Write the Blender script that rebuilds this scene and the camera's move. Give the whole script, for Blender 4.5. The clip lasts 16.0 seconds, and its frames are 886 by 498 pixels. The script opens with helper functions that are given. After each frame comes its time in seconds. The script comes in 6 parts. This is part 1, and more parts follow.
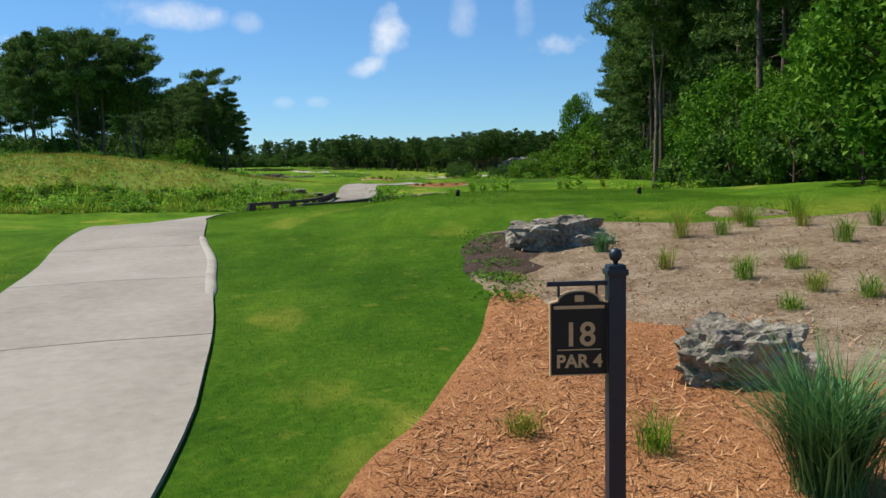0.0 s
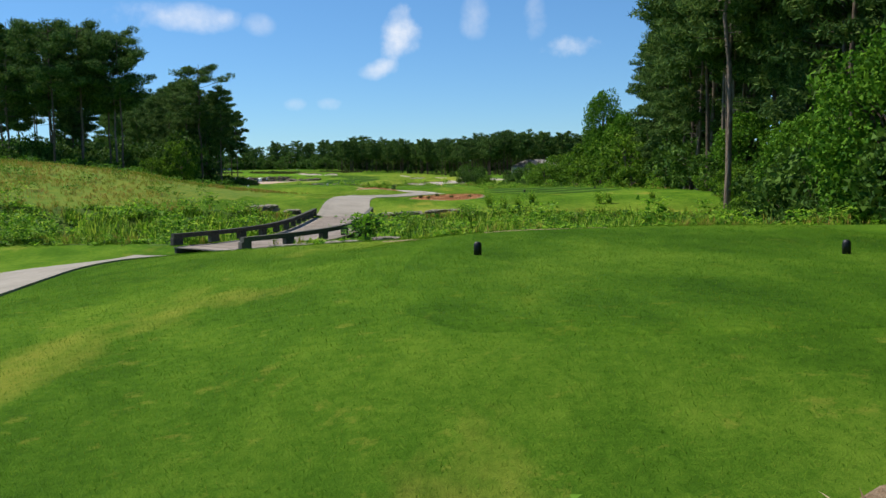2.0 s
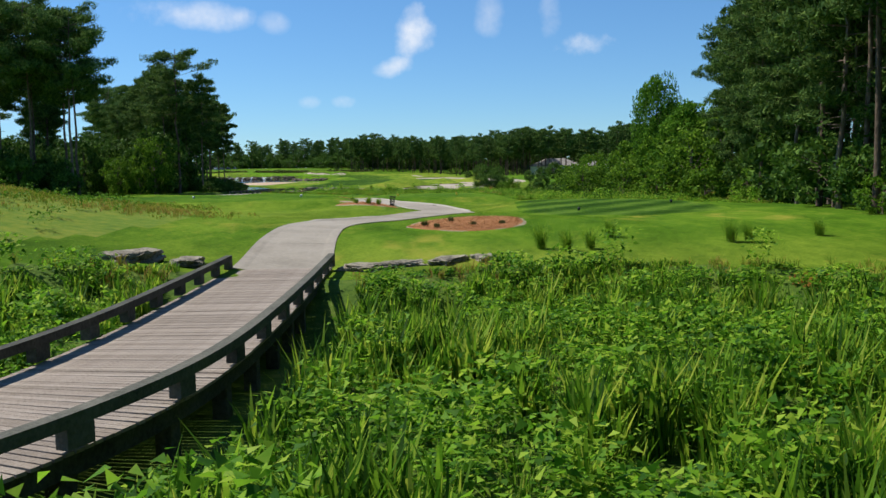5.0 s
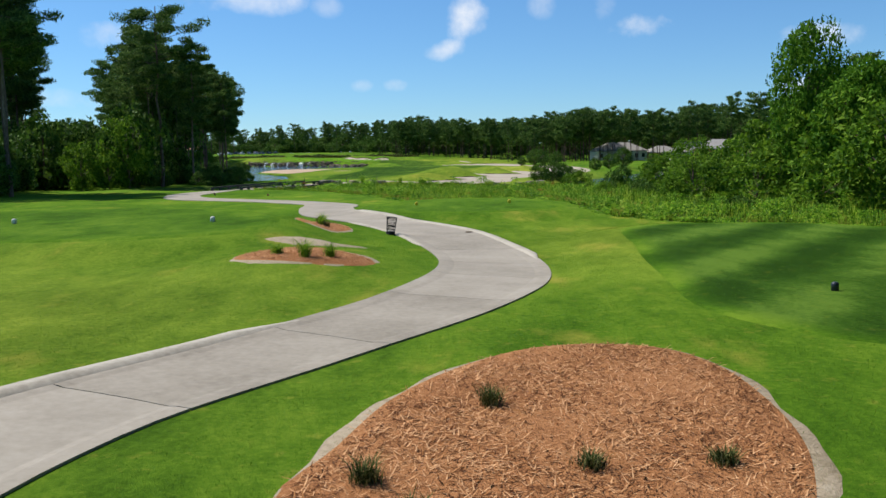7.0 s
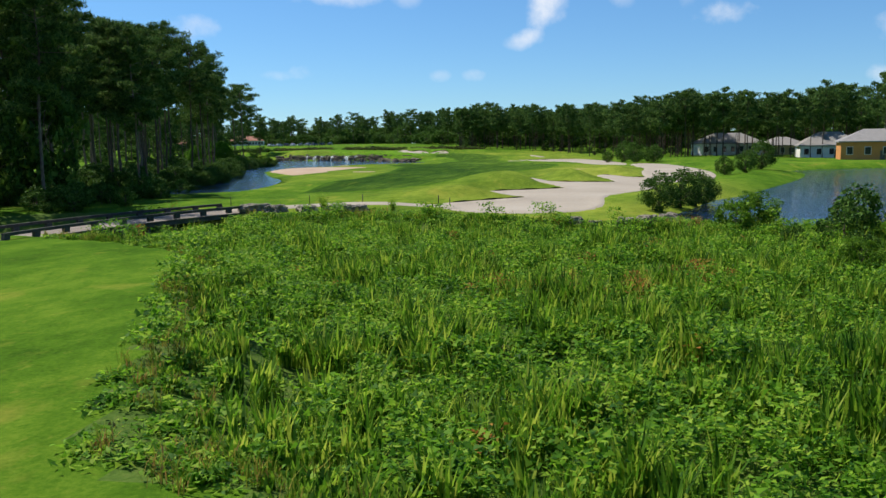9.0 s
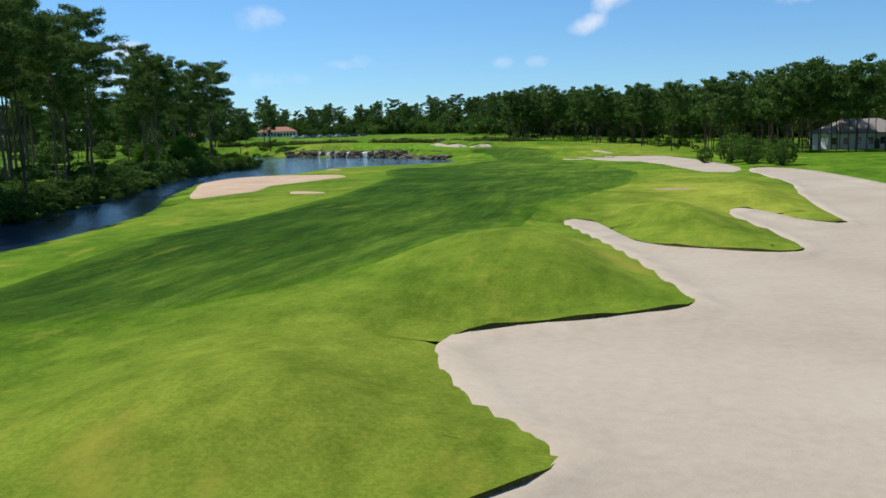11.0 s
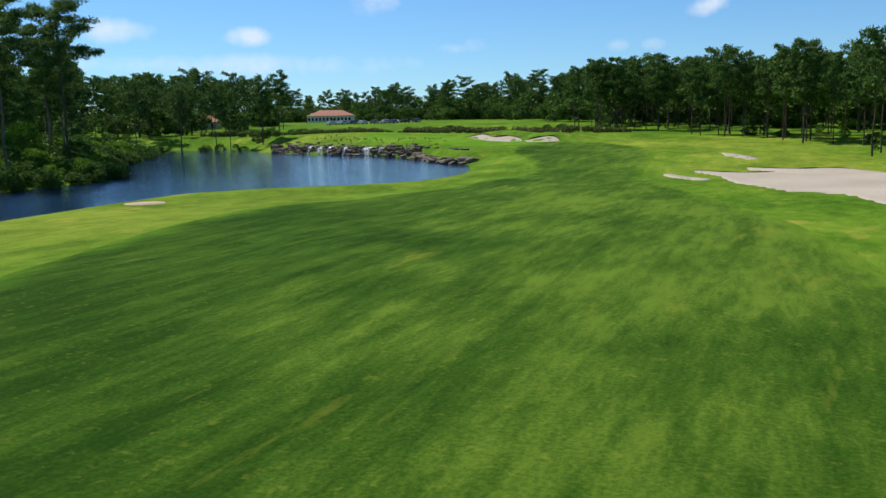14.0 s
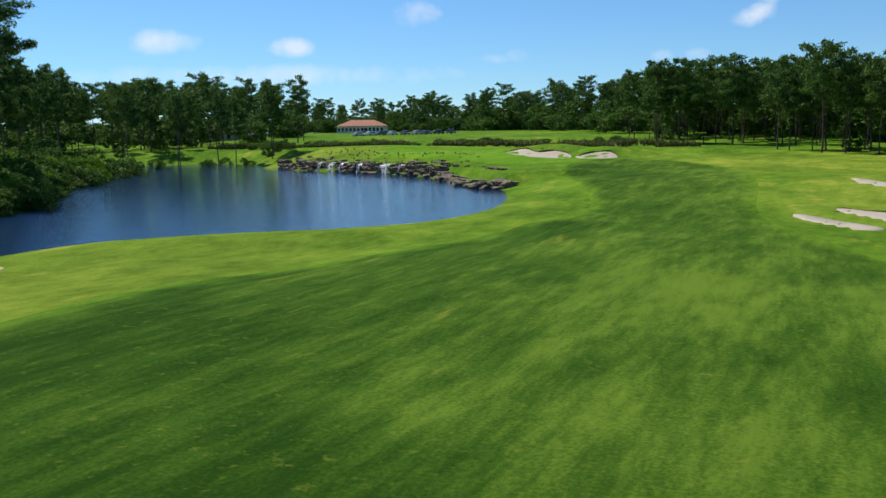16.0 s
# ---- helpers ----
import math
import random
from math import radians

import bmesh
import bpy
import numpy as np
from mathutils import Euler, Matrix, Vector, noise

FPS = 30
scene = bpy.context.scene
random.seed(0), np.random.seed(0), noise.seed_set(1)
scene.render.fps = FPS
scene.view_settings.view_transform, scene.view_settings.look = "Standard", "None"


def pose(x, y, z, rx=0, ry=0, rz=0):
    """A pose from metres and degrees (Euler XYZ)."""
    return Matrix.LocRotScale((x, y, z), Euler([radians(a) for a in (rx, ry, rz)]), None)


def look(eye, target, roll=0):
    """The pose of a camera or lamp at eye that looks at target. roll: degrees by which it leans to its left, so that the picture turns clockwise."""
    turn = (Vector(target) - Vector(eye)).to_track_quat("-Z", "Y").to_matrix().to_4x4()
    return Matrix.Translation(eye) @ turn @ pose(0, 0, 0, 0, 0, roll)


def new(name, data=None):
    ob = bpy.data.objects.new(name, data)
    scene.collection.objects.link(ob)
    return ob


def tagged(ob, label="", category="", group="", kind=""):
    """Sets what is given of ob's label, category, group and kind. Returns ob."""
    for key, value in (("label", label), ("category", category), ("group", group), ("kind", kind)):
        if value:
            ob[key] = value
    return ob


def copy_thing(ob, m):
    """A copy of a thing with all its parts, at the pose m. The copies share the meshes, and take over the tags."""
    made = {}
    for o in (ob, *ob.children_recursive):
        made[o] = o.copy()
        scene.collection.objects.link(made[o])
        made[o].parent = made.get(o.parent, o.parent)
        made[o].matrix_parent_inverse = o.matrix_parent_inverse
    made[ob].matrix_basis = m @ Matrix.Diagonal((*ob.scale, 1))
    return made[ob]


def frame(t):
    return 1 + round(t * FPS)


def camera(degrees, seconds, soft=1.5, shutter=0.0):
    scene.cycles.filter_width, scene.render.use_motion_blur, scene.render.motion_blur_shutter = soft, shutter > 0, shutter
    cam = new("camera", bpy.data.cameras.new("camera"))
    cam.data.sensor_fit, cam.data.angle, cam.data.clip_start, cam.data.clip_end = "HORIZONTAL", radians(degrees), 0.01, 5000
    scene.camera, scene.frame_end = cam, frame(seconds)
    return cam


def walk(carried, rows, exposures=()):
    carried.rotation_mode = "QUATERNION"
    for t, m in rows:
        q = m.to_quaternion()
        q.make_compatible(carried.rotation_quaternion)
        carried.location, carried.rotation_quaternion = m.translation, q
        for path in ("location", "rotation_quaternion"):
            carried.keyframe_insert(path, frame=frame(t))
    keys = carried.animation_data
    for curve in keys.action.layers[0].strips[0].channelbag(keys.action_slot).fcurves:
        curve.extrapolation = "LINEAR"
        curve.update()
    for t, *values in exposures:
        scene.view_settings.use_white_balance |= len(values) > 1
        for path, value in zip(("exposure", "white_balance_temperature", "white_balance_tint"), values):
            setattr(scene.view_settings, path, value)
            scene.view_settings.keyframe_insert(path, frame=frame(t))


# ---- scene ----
cam = camera(53.6, 16.0, soft=1.5, shutter=0.0)

# ---- camera path: seconds, place, tilt, lean, heading ----
ROWS = [
    (0.0, 0.118, 0.004, 3.328, 84.81, -0.75, -1.02),
    (0.5, 0.212, 3.526, 3.456, 84.82, -0.58, -1.08),
    (1.0, 0.292, 6.989, 3.617, 84.85, -0.38, -1.11),
    (1.5, 0.380, 10.524, 3.747, 84.90, -0.18, -1.08),
    (2.0, 0.421, 14.028, 3.839, 84.93, -0.02, -1.04),
    (2.5, 0.473, 17.646, 3.911, 84.98, 0.17, -1.06),
    (3.0, 0.499, 21.159, 4.016, 84.97, 0.34, -0.94),
    (3.5, 0.559, 24.712, 4.096, 84.98, 0.53, -1.00),
    (4.0, 0.644, 28.250, 4.228, 84.91, 0.79, -1.02),
    (4.5, 0.580, 31.826, 4.343, 84.84, 0.93, -1.02),
    (4.7, 0.417, 34.027, 4.377, 84.86, 0.84, -0.99),
    (6.8, 0.201, 63.423, 5.013, 83.84, 3.69, -1.03),
    (7.0, 0.297, 68.172, 5.054, 83.80, 4.24, -0.92),
    (7.5, 0.303, 79.619, 5.276, 83.65, 5.28, -0.78),
    (8.0, 0.290, 92.675, 5.379, 83.60, 6.69, -0.86),
    (8.5, 0.155, 107.242, 5.465, 83.46, 8.23, -0.86),
    (9.0, -0.469, 122.840, 5.787, 83.24, 9.27, -0.84),
    (9.5, -1.132, 137.980, 6.085, 83.06, 10.31, -0.79),
    (10.0, -1.991, 152.824, 6.385, 82.84, 11.30, -0.83),
    (10.2, -2.372, 158.656, 6.471, 82.81, 11.67, -0.96),
    (12.3, -6.660, 228.262, 7.606, 81.83, 16.36, -1.40),
    (12.5, -6.961, 234.464, 7.483, 81.77, 16.78, -1.36),
    (13.0, -8.063, 249.708, 7.209, 81.64, 18.09, -1.24),
    (13.5, -9.403, 263.359, 7.202, 81.65, 19.46, -1.18),
    (14.0, -11.202, 274.184, 7.301, 81.63, 20.57, -1.13),
    (14.5, -13.337, 282.959, 7.273, 81.71, 21.41, -1.04),
    (15.0, -15.323, 289.924, 7.494, 82.01, 22.19, -1.12),
    (15.5, -17.708, 296.248, 7.532, 82.25, 22.73, -1.01),
    (16.0, -20.327, 302.511, 7.505, 82.33, 23.21, -1.00),
]
walk(cam, [(t, look((x, y, z), Vector((x, y, z)) + Vector((
    -math.sin(radians(yaw)) * math.cos(radians(rx - 90)),
    math.cos(radians(yaw)) * math.cos(radians(rx - 90)),
    math.sin(radians(rx - 90)))), roll)) for t, x, y, z, rx, yaw, roll in ROWS])

# ---- light ----
SUN_AZ, SUN_EL = 292.0, 54.0  # compass degrees clockwise from +y, and height
sun_dir = Vector((math.sin(radians(SUN_AZ)) * math.cos(radians(SUN_EL)),
                  math.cos(radians(SUN_AZ)) * math.cos(radians(SUN_EL)),
                  math.sin(radians(SUN_EL))))
sun = new("sun", bpy.data.lights.new("sun", "SUN"))
sun.data.energy, sun.data.angle, sun.data.color = 4.4, radians(0.6), (1.0, 0.95, 0.86)
sun.rotation_euler = (-sun_dir).to_track_quat("-Z", "Y").to_euler()
scene.view_settings.exposure = 0.42


def world_sky():
    w = bpy.data.worlds.new("sky")
    scene.world = w
    w.use_nodes = True
    nt = w.node_tree
    n, l = nt.nodes, nt.links
    n.clear()
    out, bg = n.new("ShaderNodeOutputWorld"), n.new("ShaderNodeBackground")
    sky = n.new("ShaderNodeTexSky")
    sky.sky_type, sky.sun_disc = "NISHITA", False
    sky.sun_elevation, sky.sun_rotation = radians(SUN_EL), radians(SUN_AZ)
    sky.air_density, sky.dust_density, sky.ozone_density, sky.altitude = 1.0, 0.0, 4.0, 1500
    tc = n.new("ShaderNodeTexCoord")
    sep = n.new("ShaderNodeSeparateXYZ")
    l.new(tc.outputs["Generated"], sep.inputs[0])

    def mth(op, a, b=None, c=None):
        m = n.new("ShaderNodeMath")
        m.operation = op
        for k, v in enumerate((a, b, c)):
            if v is None:
                continue
            if isinstance(v, (int, float)):
                m.inputs[k].default_value = v
            else:
                l.new(v, m.inputs[k])
        return m.outputs[0]

    az = mth("ARCTAN2", sep.outputs[0], sep.outputs[1])
    el = mth("ARCSINE", sep.outputs[2])
    noi = n.new("ShaderNodeTexNoise")
    noi.inputs["Scale"].default_value, noi.inputs["Detail"].default_value = 14.0, 6.0
    noi.inputs["Roughness"].default_value = 0.6
    l.new(tc.outputs["Generated"], noi.inputs["Vector"])
    noi2 = n.new("ShaderNodeTexNoise")
    noi2.inputs["Scale"].default_value, noi2.inputs["Detail"].default_value = 40.0, 5.0
    l.new(tc.outputs["Generated"], noi2.inputs["Vector"])
    wob = mth("ADD", mth("MULTIPLY", mth("SUBTRACT", noi.outputs[0], 0.5), 3.6),
              mth("MULTIPLY", mth("SUBTRACT", noi2.outputs[0], 0.5), 1.8))
    total = None
    # clouds: heading and height in degrees, half width, half height, slant, density
    for ca, ce, wa, we, slant, dens in CLOUDS:
        da = mth("SUBTRACT", az, radians(ca))
        de = mth("SUBTRACT", el, radians(ce))
        u = mth("DIVIDE", mth("SUBTRACT", da, mth("MULTIPLY", de, slant)), radians(wa))
        v = mth("DIVIDE", de, radians(we))
        r2 = mth("ADD", mth("MULTIPLY", u, u), mth("MULTIPLY", v, v))
        m = mth("MULTIPLY", mth("POWER", mth("MINIMUM", mth("MAXIMUM", mth("MULTIPLY", mth("SUBTRACT", mth("ADD", 1.15, wob), r2), 0.62), 0.0), 1.0), 1.35), dens)
        total = m if total is None else mth("MAXIMUM", total, m)
    total = mth("MINIMUM", mth("MULTIPLY", total, 0.95), 0.93)
    col = n.new("ShaderNodeMix")
    col.data_type = "RGBA"
    l.new(total, col.inputs["Factor"])
    tint = n.new("ShaderNodeMix")
    tint.data_type, tint.blend_type = "RGBA", "MULTIPLY"
    tint.inputs["Factor"].default_value = 1.0
    l.new(sky.outputs[0], tint.inputs["A"])
    hue = n.new("ShaderNodeValToRGB")
    hue.color_ramp.elements[0].position, hue.color_ramp.elements[0].color = 0.0, (0.52, 0.71, 0.86, 1)
    hue.color_ramp.elements[1].position, hue.color_ramp.elements[1].color = 0.35, (0.62, 0.92, 1.06, 1)
    l.new(sep.outputs[2], hue.inputs[0])
    l.new(hue.outputs[0], tint.inputs["B"])
    l.new(tint.outputs["Result"], col.inputs["A"])
    col.inputs["B"].default_value = (7.0, 7.2, 7.6, 1)
    l.new(col.outputs["Result"], bg.inputs["Color"])
    bg.inputs["Strength"].default_value = 0.1
    l.new(bg.outputs[0], out.inputs[0])


CLOUDS = [
(-2.6, 8.7, 1.3, 1.6, 0.1, 1.0), (-3.9, 6.6, 1.3, 0.7, 0.8, 0.75), (8.4, 7.7, 2.2, 0.95, -0.1, 1.0), (6.3, 9.3, 0.8, 1.5, 0.0, 0.35),
    (-16.8, 9.7, 3.4, 1.0, -0.2, 0.7), (-9.2, 4.4, 0.8, 0.45, 0.0, 0.45), (-7.3, 4.4, 0.9, 0.45, 0.0, 0.5), (-11.2, 9.3, 1.0, 0.7, 0.0, 0.35),
    (2.3, 9.6, 0.9, 1.3, 0.0, 0.35), (18.6, 6.5, 2.4, 1.0, 0.0, 0.9), (18.6, 3.7, 2.0, 0.8, 0.0, 0.9), (-25, 7.3, 1.8, 0.9, 0.0, 0.75),
    (-40.3, 5.6, 2.0, 0.8, 0.0, 0.6), (-32.6, 5.4, 1.4, 0.6, 0.0, 0.65), (-19.6, 4.5, 1.1, 0.4, 0.0, 0.45), (-18.2, 4.7, 1.0, 0.6, 0.0, 0.6),
    (-34, 3.6, 12.0, 0.7, 0.1, 0.45),
]
world_sky()


# ---- materials ----
def srgb(r, g, b):
    return tuple(((c / 255 + 0.055) / 1.055) ** 2.4 if c > 10 else c / 255 / 12.92 for c in (r, g, b)) + (1,)


def mat(name, stops, scales=(0.6, 9.0), mix=0.5, rough=0.8, bump=0.3, bump_scale=None, spec=0.3, stretch=(1, 1, 1),
        random=0.0, trans=0.0, metal=0.0, island=False, contrast=(0.3, 0.7), coord="Object"):
    """A material whose colour runs through the stops by two scales of noise."""
    m = bpy.data.materials.new(name)
    m.use_nodes = True
    nt = m.node_tree
    n, l = nt.nodes, nt.links
    b = n["Principled BSDF"]
    tc, mp = n.new("ShaderNodeTexCoord"), n.new("ShaderNodeMapping")
    mp.inputs["Scale"].default_value = stretch
    if coord == "World":
        geo = n.new("ShaderNodeNewGeometry")
        l.new(geo.outputs["Position"], mp.inputs["Vector"])
    else:
        l.new(tc.outputs[coord], mp.inputs["Vector"])
    tex = []
    for s in scales:
        t = n.new("ShaderNodeTexNoise")
        t.inputs["Scale"].default_value, t.inputs["Detail"].default_value, t.inputs["Roughness"].default_value = s, 5.0, 0.62
        l.new(mp.outputs[0], t.inputs["Vector"])
        tex.append(t)
    mx = n.new("ShaderNodeMix")
    mx.inputs["Factor"].default_value = mix
    l.new(tex[0].outputs[0], mx.inputs["A"])
    l.new(tex[1].outputs[0], mx.inputs["B"])
    fac = mx.outputs["Result"]
    if random or island:
        if island:
            src = n.new("ShaderNodeNewGeometry").outputs["Random Per Island"]
        else:
            src = n.new("ShaderNodeObjectInfo").outputs["Random"]
        a = n.new("ShaderNodeMath")
        a.operation = "MULTIPLY_ADD"
        l.new(src, a.inputs[0])
        a.inputs[1].default_value = random or 0.35
        l.new(fac, a.inputs[2])
        s2 = n.new("ShaderNodeMath")
        s2.operation = "SUBTRACT"
        l.new(a.outputs[0], s2.inputs[0])
        s2.inputs[1].default_value = (random or 0.35) / 2
        fac = s2.outputs[0]
    ramp = n.new("ShaderNodeValToRGB")
    e = ramp.color_ramp.elements
    lo, hi = contrast
    for k, c in enumerate(stops):
        p = lo + (hi - lo) * k / max(1, len(stops) - 1)
        if k < 2:
            e[k].position, e[k].color = p, (*c[:3], 1)
        else:
            e.new(p).color = (*c[:3], 1)
    l.new(fac, ramp.inputs[0])
    l.new(ramp.outputs[0], b.inputs["Base Color"])
    b.inputs["Roughness"].default_value = rough
    b.inputs["Specular IOR Level"].default_value = spec
    b.inputs["Metallic"].default_value = metal
    if bump:
        bt = n.new("ShaderNodeTexNoise")
        bt.inputs["Scale"].default_value, bt.inputs["Detail"].default_value = bump_scale or scales[-1] * 2, 6.0
        l.new(mp.outputs[0], bt.inputs["Vector"])
        bp = n.new("ShaderNodeBump")
        bp.inputs["Strength"].default_value, bp.inputs["Distance"].default_value = bump, 0.05
        l.new(bt.outputs[0], bp.inputs["Height"])
        l.new(bp.outputs[0], b.inputs["Normal"])
    if trans:
        tr = n.new("ShaderNodeBsdfTranslucent")
        ms = n.new("ShaderNodeMixShader")
        ms.inputs[0].default_value = trans
        l.new(ramp.outputs[0], tr.inputs[0])
        l.new(b.outputs[0], ms.inputs[1])
        l.new(tr.outputs[0], ms.inputs[2])
        l.new(ms.outputs[0], n["Material Output"].inputs[0])
    return m


def turf(name, dark, mid, light, yellow, patch=0.06, streak=(1, 1, 1), dry=0.62, spin=0.0, lines=0.0, other=None):
    """Mown grass: broad patches, mower streaks, fine blades, and dry spots."""
    m = bpy.data.materials.new(name)
    m.use_nodes = True
    nt = m.node_tree
    n, l = nt.nodes, nt.links
    b = n["Principled BSDF"]
    geo, mp = n.new("ShaderNodeNewGeometry"), n.new("ShaderNodeMapping")
    mp.inputs["Rotation"].default_value, mp.inputs["Scale"].default_value = (0, 0, radians(spin)), streak
    l.new(geo.outputs["Position"], mp.inputs["Vector"])

    def nz(scale, vec, detail=4.0, rough=0.6):
        t = n.new("ShaderNodeTexNoise")
        t.inputs["Scale"].default_value, t.inputs["Detail"].default_value, t.inputs["Roughness"].default_value = scale, detail, rough
        l.new(vec, t.inputs["Vector"])
        return t.outputs[0]

    def mth(op, a, b_=0.0, c=0.0):
        q = n.new("ShaderNodeMath")
        q.operation = op
        for k, v in enumerate((a, b_, c)):
            if isinstance(v, (int, float)):
                q.inputs[k].default_value = v
            else:
                l.new(v, q.inputs[k])
        return q.outputs[0]

    pos = geo.outputs["Position"]
    broad, mid_n, fine = nz(patch, pos), nz(0.45, mp.outputs[0]), nz(9.0, pos, 8.0, 0.75)
    blade = nz(70.0, pos, 4.0, 0.7)
    f = mth("MULTIPLY_ADD", broad, 0.8, mth("MULTIPLY_ADD", mid_n, 0.85, mth("MULTIPLY_ADD", fine, 0.95, mth("MULTIPLY", blade, 0.6))))
    mottle = nz(1.5, mp.outputs[0], 5.0, 0.7)
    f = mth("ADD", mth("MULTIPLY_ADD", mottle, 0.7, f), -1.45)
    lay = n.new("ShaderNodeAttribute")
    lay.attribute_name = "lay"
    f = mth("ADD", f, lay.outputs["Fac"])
    if lines:
        wv = n.new("ShaderNodeTexWave")
        wv.inputs["Scale"].default_value, wv.inputs["Distortion"].default_value = lines, 0.4
        l.new(mp.outputs[0], wv.inputs["Vector"])
        f = mth("MULTIPLY_ADD", wv.outputs[1], 0.5, mth("SUBTRACT", f, 0.25))
    r = n.new("ShaderNodeValToRGB")
    e = r.color_ramp.elements
    e[0].position, e[0].color = 0.2, (*dark, 1)
    e[1].position, e[1].color = 0.5, (*mid, 1)
    e.new(0.8).color = (*light, 1)
    l.new(f, r.inputs[0])
    base = r.outputs[0]
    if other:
        # a second sward blended by mark: mowing on sheets, painted near shade on ground
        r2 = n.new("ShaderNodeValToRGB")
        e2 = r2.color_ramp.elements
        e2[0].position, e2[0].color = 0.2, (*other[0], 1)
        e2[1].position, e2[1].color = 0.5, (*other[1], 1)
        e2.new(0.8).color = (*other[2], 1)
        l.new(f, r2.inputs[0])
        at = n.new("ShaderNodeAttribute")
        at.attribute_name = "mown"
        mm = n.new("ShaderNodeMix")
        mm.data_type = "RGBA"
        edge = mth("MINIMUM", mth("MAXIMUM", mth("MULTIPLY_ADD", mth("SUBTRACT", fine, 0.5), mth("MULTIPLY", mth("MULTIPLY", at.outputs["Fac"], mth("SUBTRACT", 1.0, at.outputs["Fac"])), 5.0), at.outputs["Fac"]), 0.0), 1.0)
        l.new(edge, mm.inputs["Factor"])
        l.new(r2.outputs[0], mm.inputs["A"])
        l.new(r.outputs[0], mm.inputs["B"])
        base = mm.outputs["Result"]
    # sun-dried olive sward, by the mesh's own dryness mark
    da, dm = n.new("ShaderNodeAttribute"), n.new("ShaderNodeMix")
    da.attribute_name, dm.data_type = "dry", "RGBA"
    dr = n.new("ShaderNodeValToRGB")
    ed = dr.color_ramp.elements
    ed[0].position, ed[0].color = 0.25, (0.13, 0.175, 0.018, 1)
    ed[1].position, ed[1].color = 0.75, (0.29, 0.32, 0.045, 1)
    l.new(f, dr.inputs[0])
    l.new(mth("MINIMUM", mth("MAXIMUM", mth("MULTIPLY", da.outputs["Fac"], mth("MULTIPLY_ADD", broad, 0.9, mth("ADD", mth("MULTIPLY", fine, 0.5), 0.3))), 0.0), 0.95), dm.inputs["Factor"])
    l.new(base, dm.inputs["A"])
    l.new(dr.outputs[0], dm.inputs["B"])
    base = dm.outputs["Result"]
    spot = mth("MULTIPLY_ADD", nz(0.5, mp.outputs[0], 6.0), 0.7, mth("MULTIPLY", nz(0.07, pos, 2.0), 0.3))
    spot = mth("MULTIPLY", mth("SUBTRACT", spot, dry), 7.0)
    spot = mth("MINIMUM", mth("MAXIMUM", mth("MULTIPLY", spot, mth("ADD", fine, 0.45)), 0.0), 0.85)
    fleck = mth("MINIMUM", mth("MAXIMUM", mth("MULTIPLY", mth("SUBTRACT", nz(2.6, pos, 5.0, 0.72), 0.59), 4.0), 0.0), 0.34)
    spot = mth("MAXIMUM", spot, fleck)
    mx = n.new("ShaderNodeMix")
    mx.data_type = "RGBA"
    l.new(spot, mx.inputs["Factor"])
    l.new(base, mx.inputs["A"])
    mx.inputs["B"].default_value = (*yellow, 1)
    l.new(mx.outputs["Result"], b.inputs["Base Color"])
    b.inputs["Roughness"].default_value, b.inputs["Specular IOR Level"].default_value = 0.95, 0.02
    bp = n.new("ShaderNodeBump")
    bp.inputs["Strength"].default_value, bp.inputs["Distance"].default_value = 0.7, 0.05
    l.new(mth("ADD", mth("MULTIPLY", fine, 0.7), mth("MULTIPLY", blade, 0.5)), bp.inputs["Height"])
    l.new(bp.outputs[0], b.inputs["Normal"])
    return m


M = {}
ROUGH = ((0.032, 0.085, 0.006), (0.072, 0.154, 0.01), (0.138, 0.226, 0.019))
# shade of the near lawn put into a darker rough palette
SHADED_ROUGH = ((0.021, 0.062, 0.005), (0.048, 0.114, 0.008), (0.097, 0.174, 0.015))
TEE = ((0.024, 0.068, 0.006), (0.054, 0.124, 0.009), (0.108, 0.19, 0.017))
M["rough"] = turf("rough_turf", *SHADED_ROUGH, (0.27, 0.26, 0.04), 0.07, (1, 0.5, 1), 0.56, other=ROUGH)
M["fairway"] = turf("fairway_turf", (0.014, 0.043, 0.004), (0.037, 0.086, 0.008), (0.1, 0.165, 0.017), (0.19, 0.215, 0.025), 0.09, (1.5, 0.28, 1), 0.605, -38, other=ROUGH)
M["tee"] = turf("tee_turf", *TEE, (0.17, 0.19, 0.02), 0.1, (1, 0.5, 1), 0.62, 25, other=ROUGH)
M["near_tee"] = turf("near_tee_turf", *TEE, (0.17, 0.19, 0.02), 0.1, (1, 0.5, 1), 0.62, 25, other=((0.028, 0.076, 0.006), (0.062, 0.138, 0.009), (0.122, 0.205, 0.017)))
M["tee_striped"] = turf("striped_tee_turf", (0.018, 0.05, 0.005), (0.04, 0.095, 0.01), (0.095, 0.17, 0.022), (0.17, 0.19, 0.02), 0.1, (1, 0.5, 1), 0.64, 52, 0.12, other=ROUGH)
M["green"] = turf("green_turf", (0.06, 0.15, 0.006), (0.1, 0.21, 0.012), (0.15, 0.26, 0.02), (0.2, 0.27, 0.03), 0.05, (1, 0.5, 1), 0.66)
M["marsh"] = mat("marsh_ground", [(0.025, 0.055, 0.008), (0.07, 0.125, 0.015), (0.13, 0.16, 0.035)], (0.5, 4.0), 0.5, 0.95, 0.8, 12, 0.1)
M["dune"] = mat("dune_grass_ground", [(0.05, 0.1, 0.01), (0.1, 0.165, 0.014), (0.17, 0.2, 0.022), (0.22, 0.17, 0.04)], (0.15, 2.0), 0.5, 0.95, 0.8, 12, 0.1)
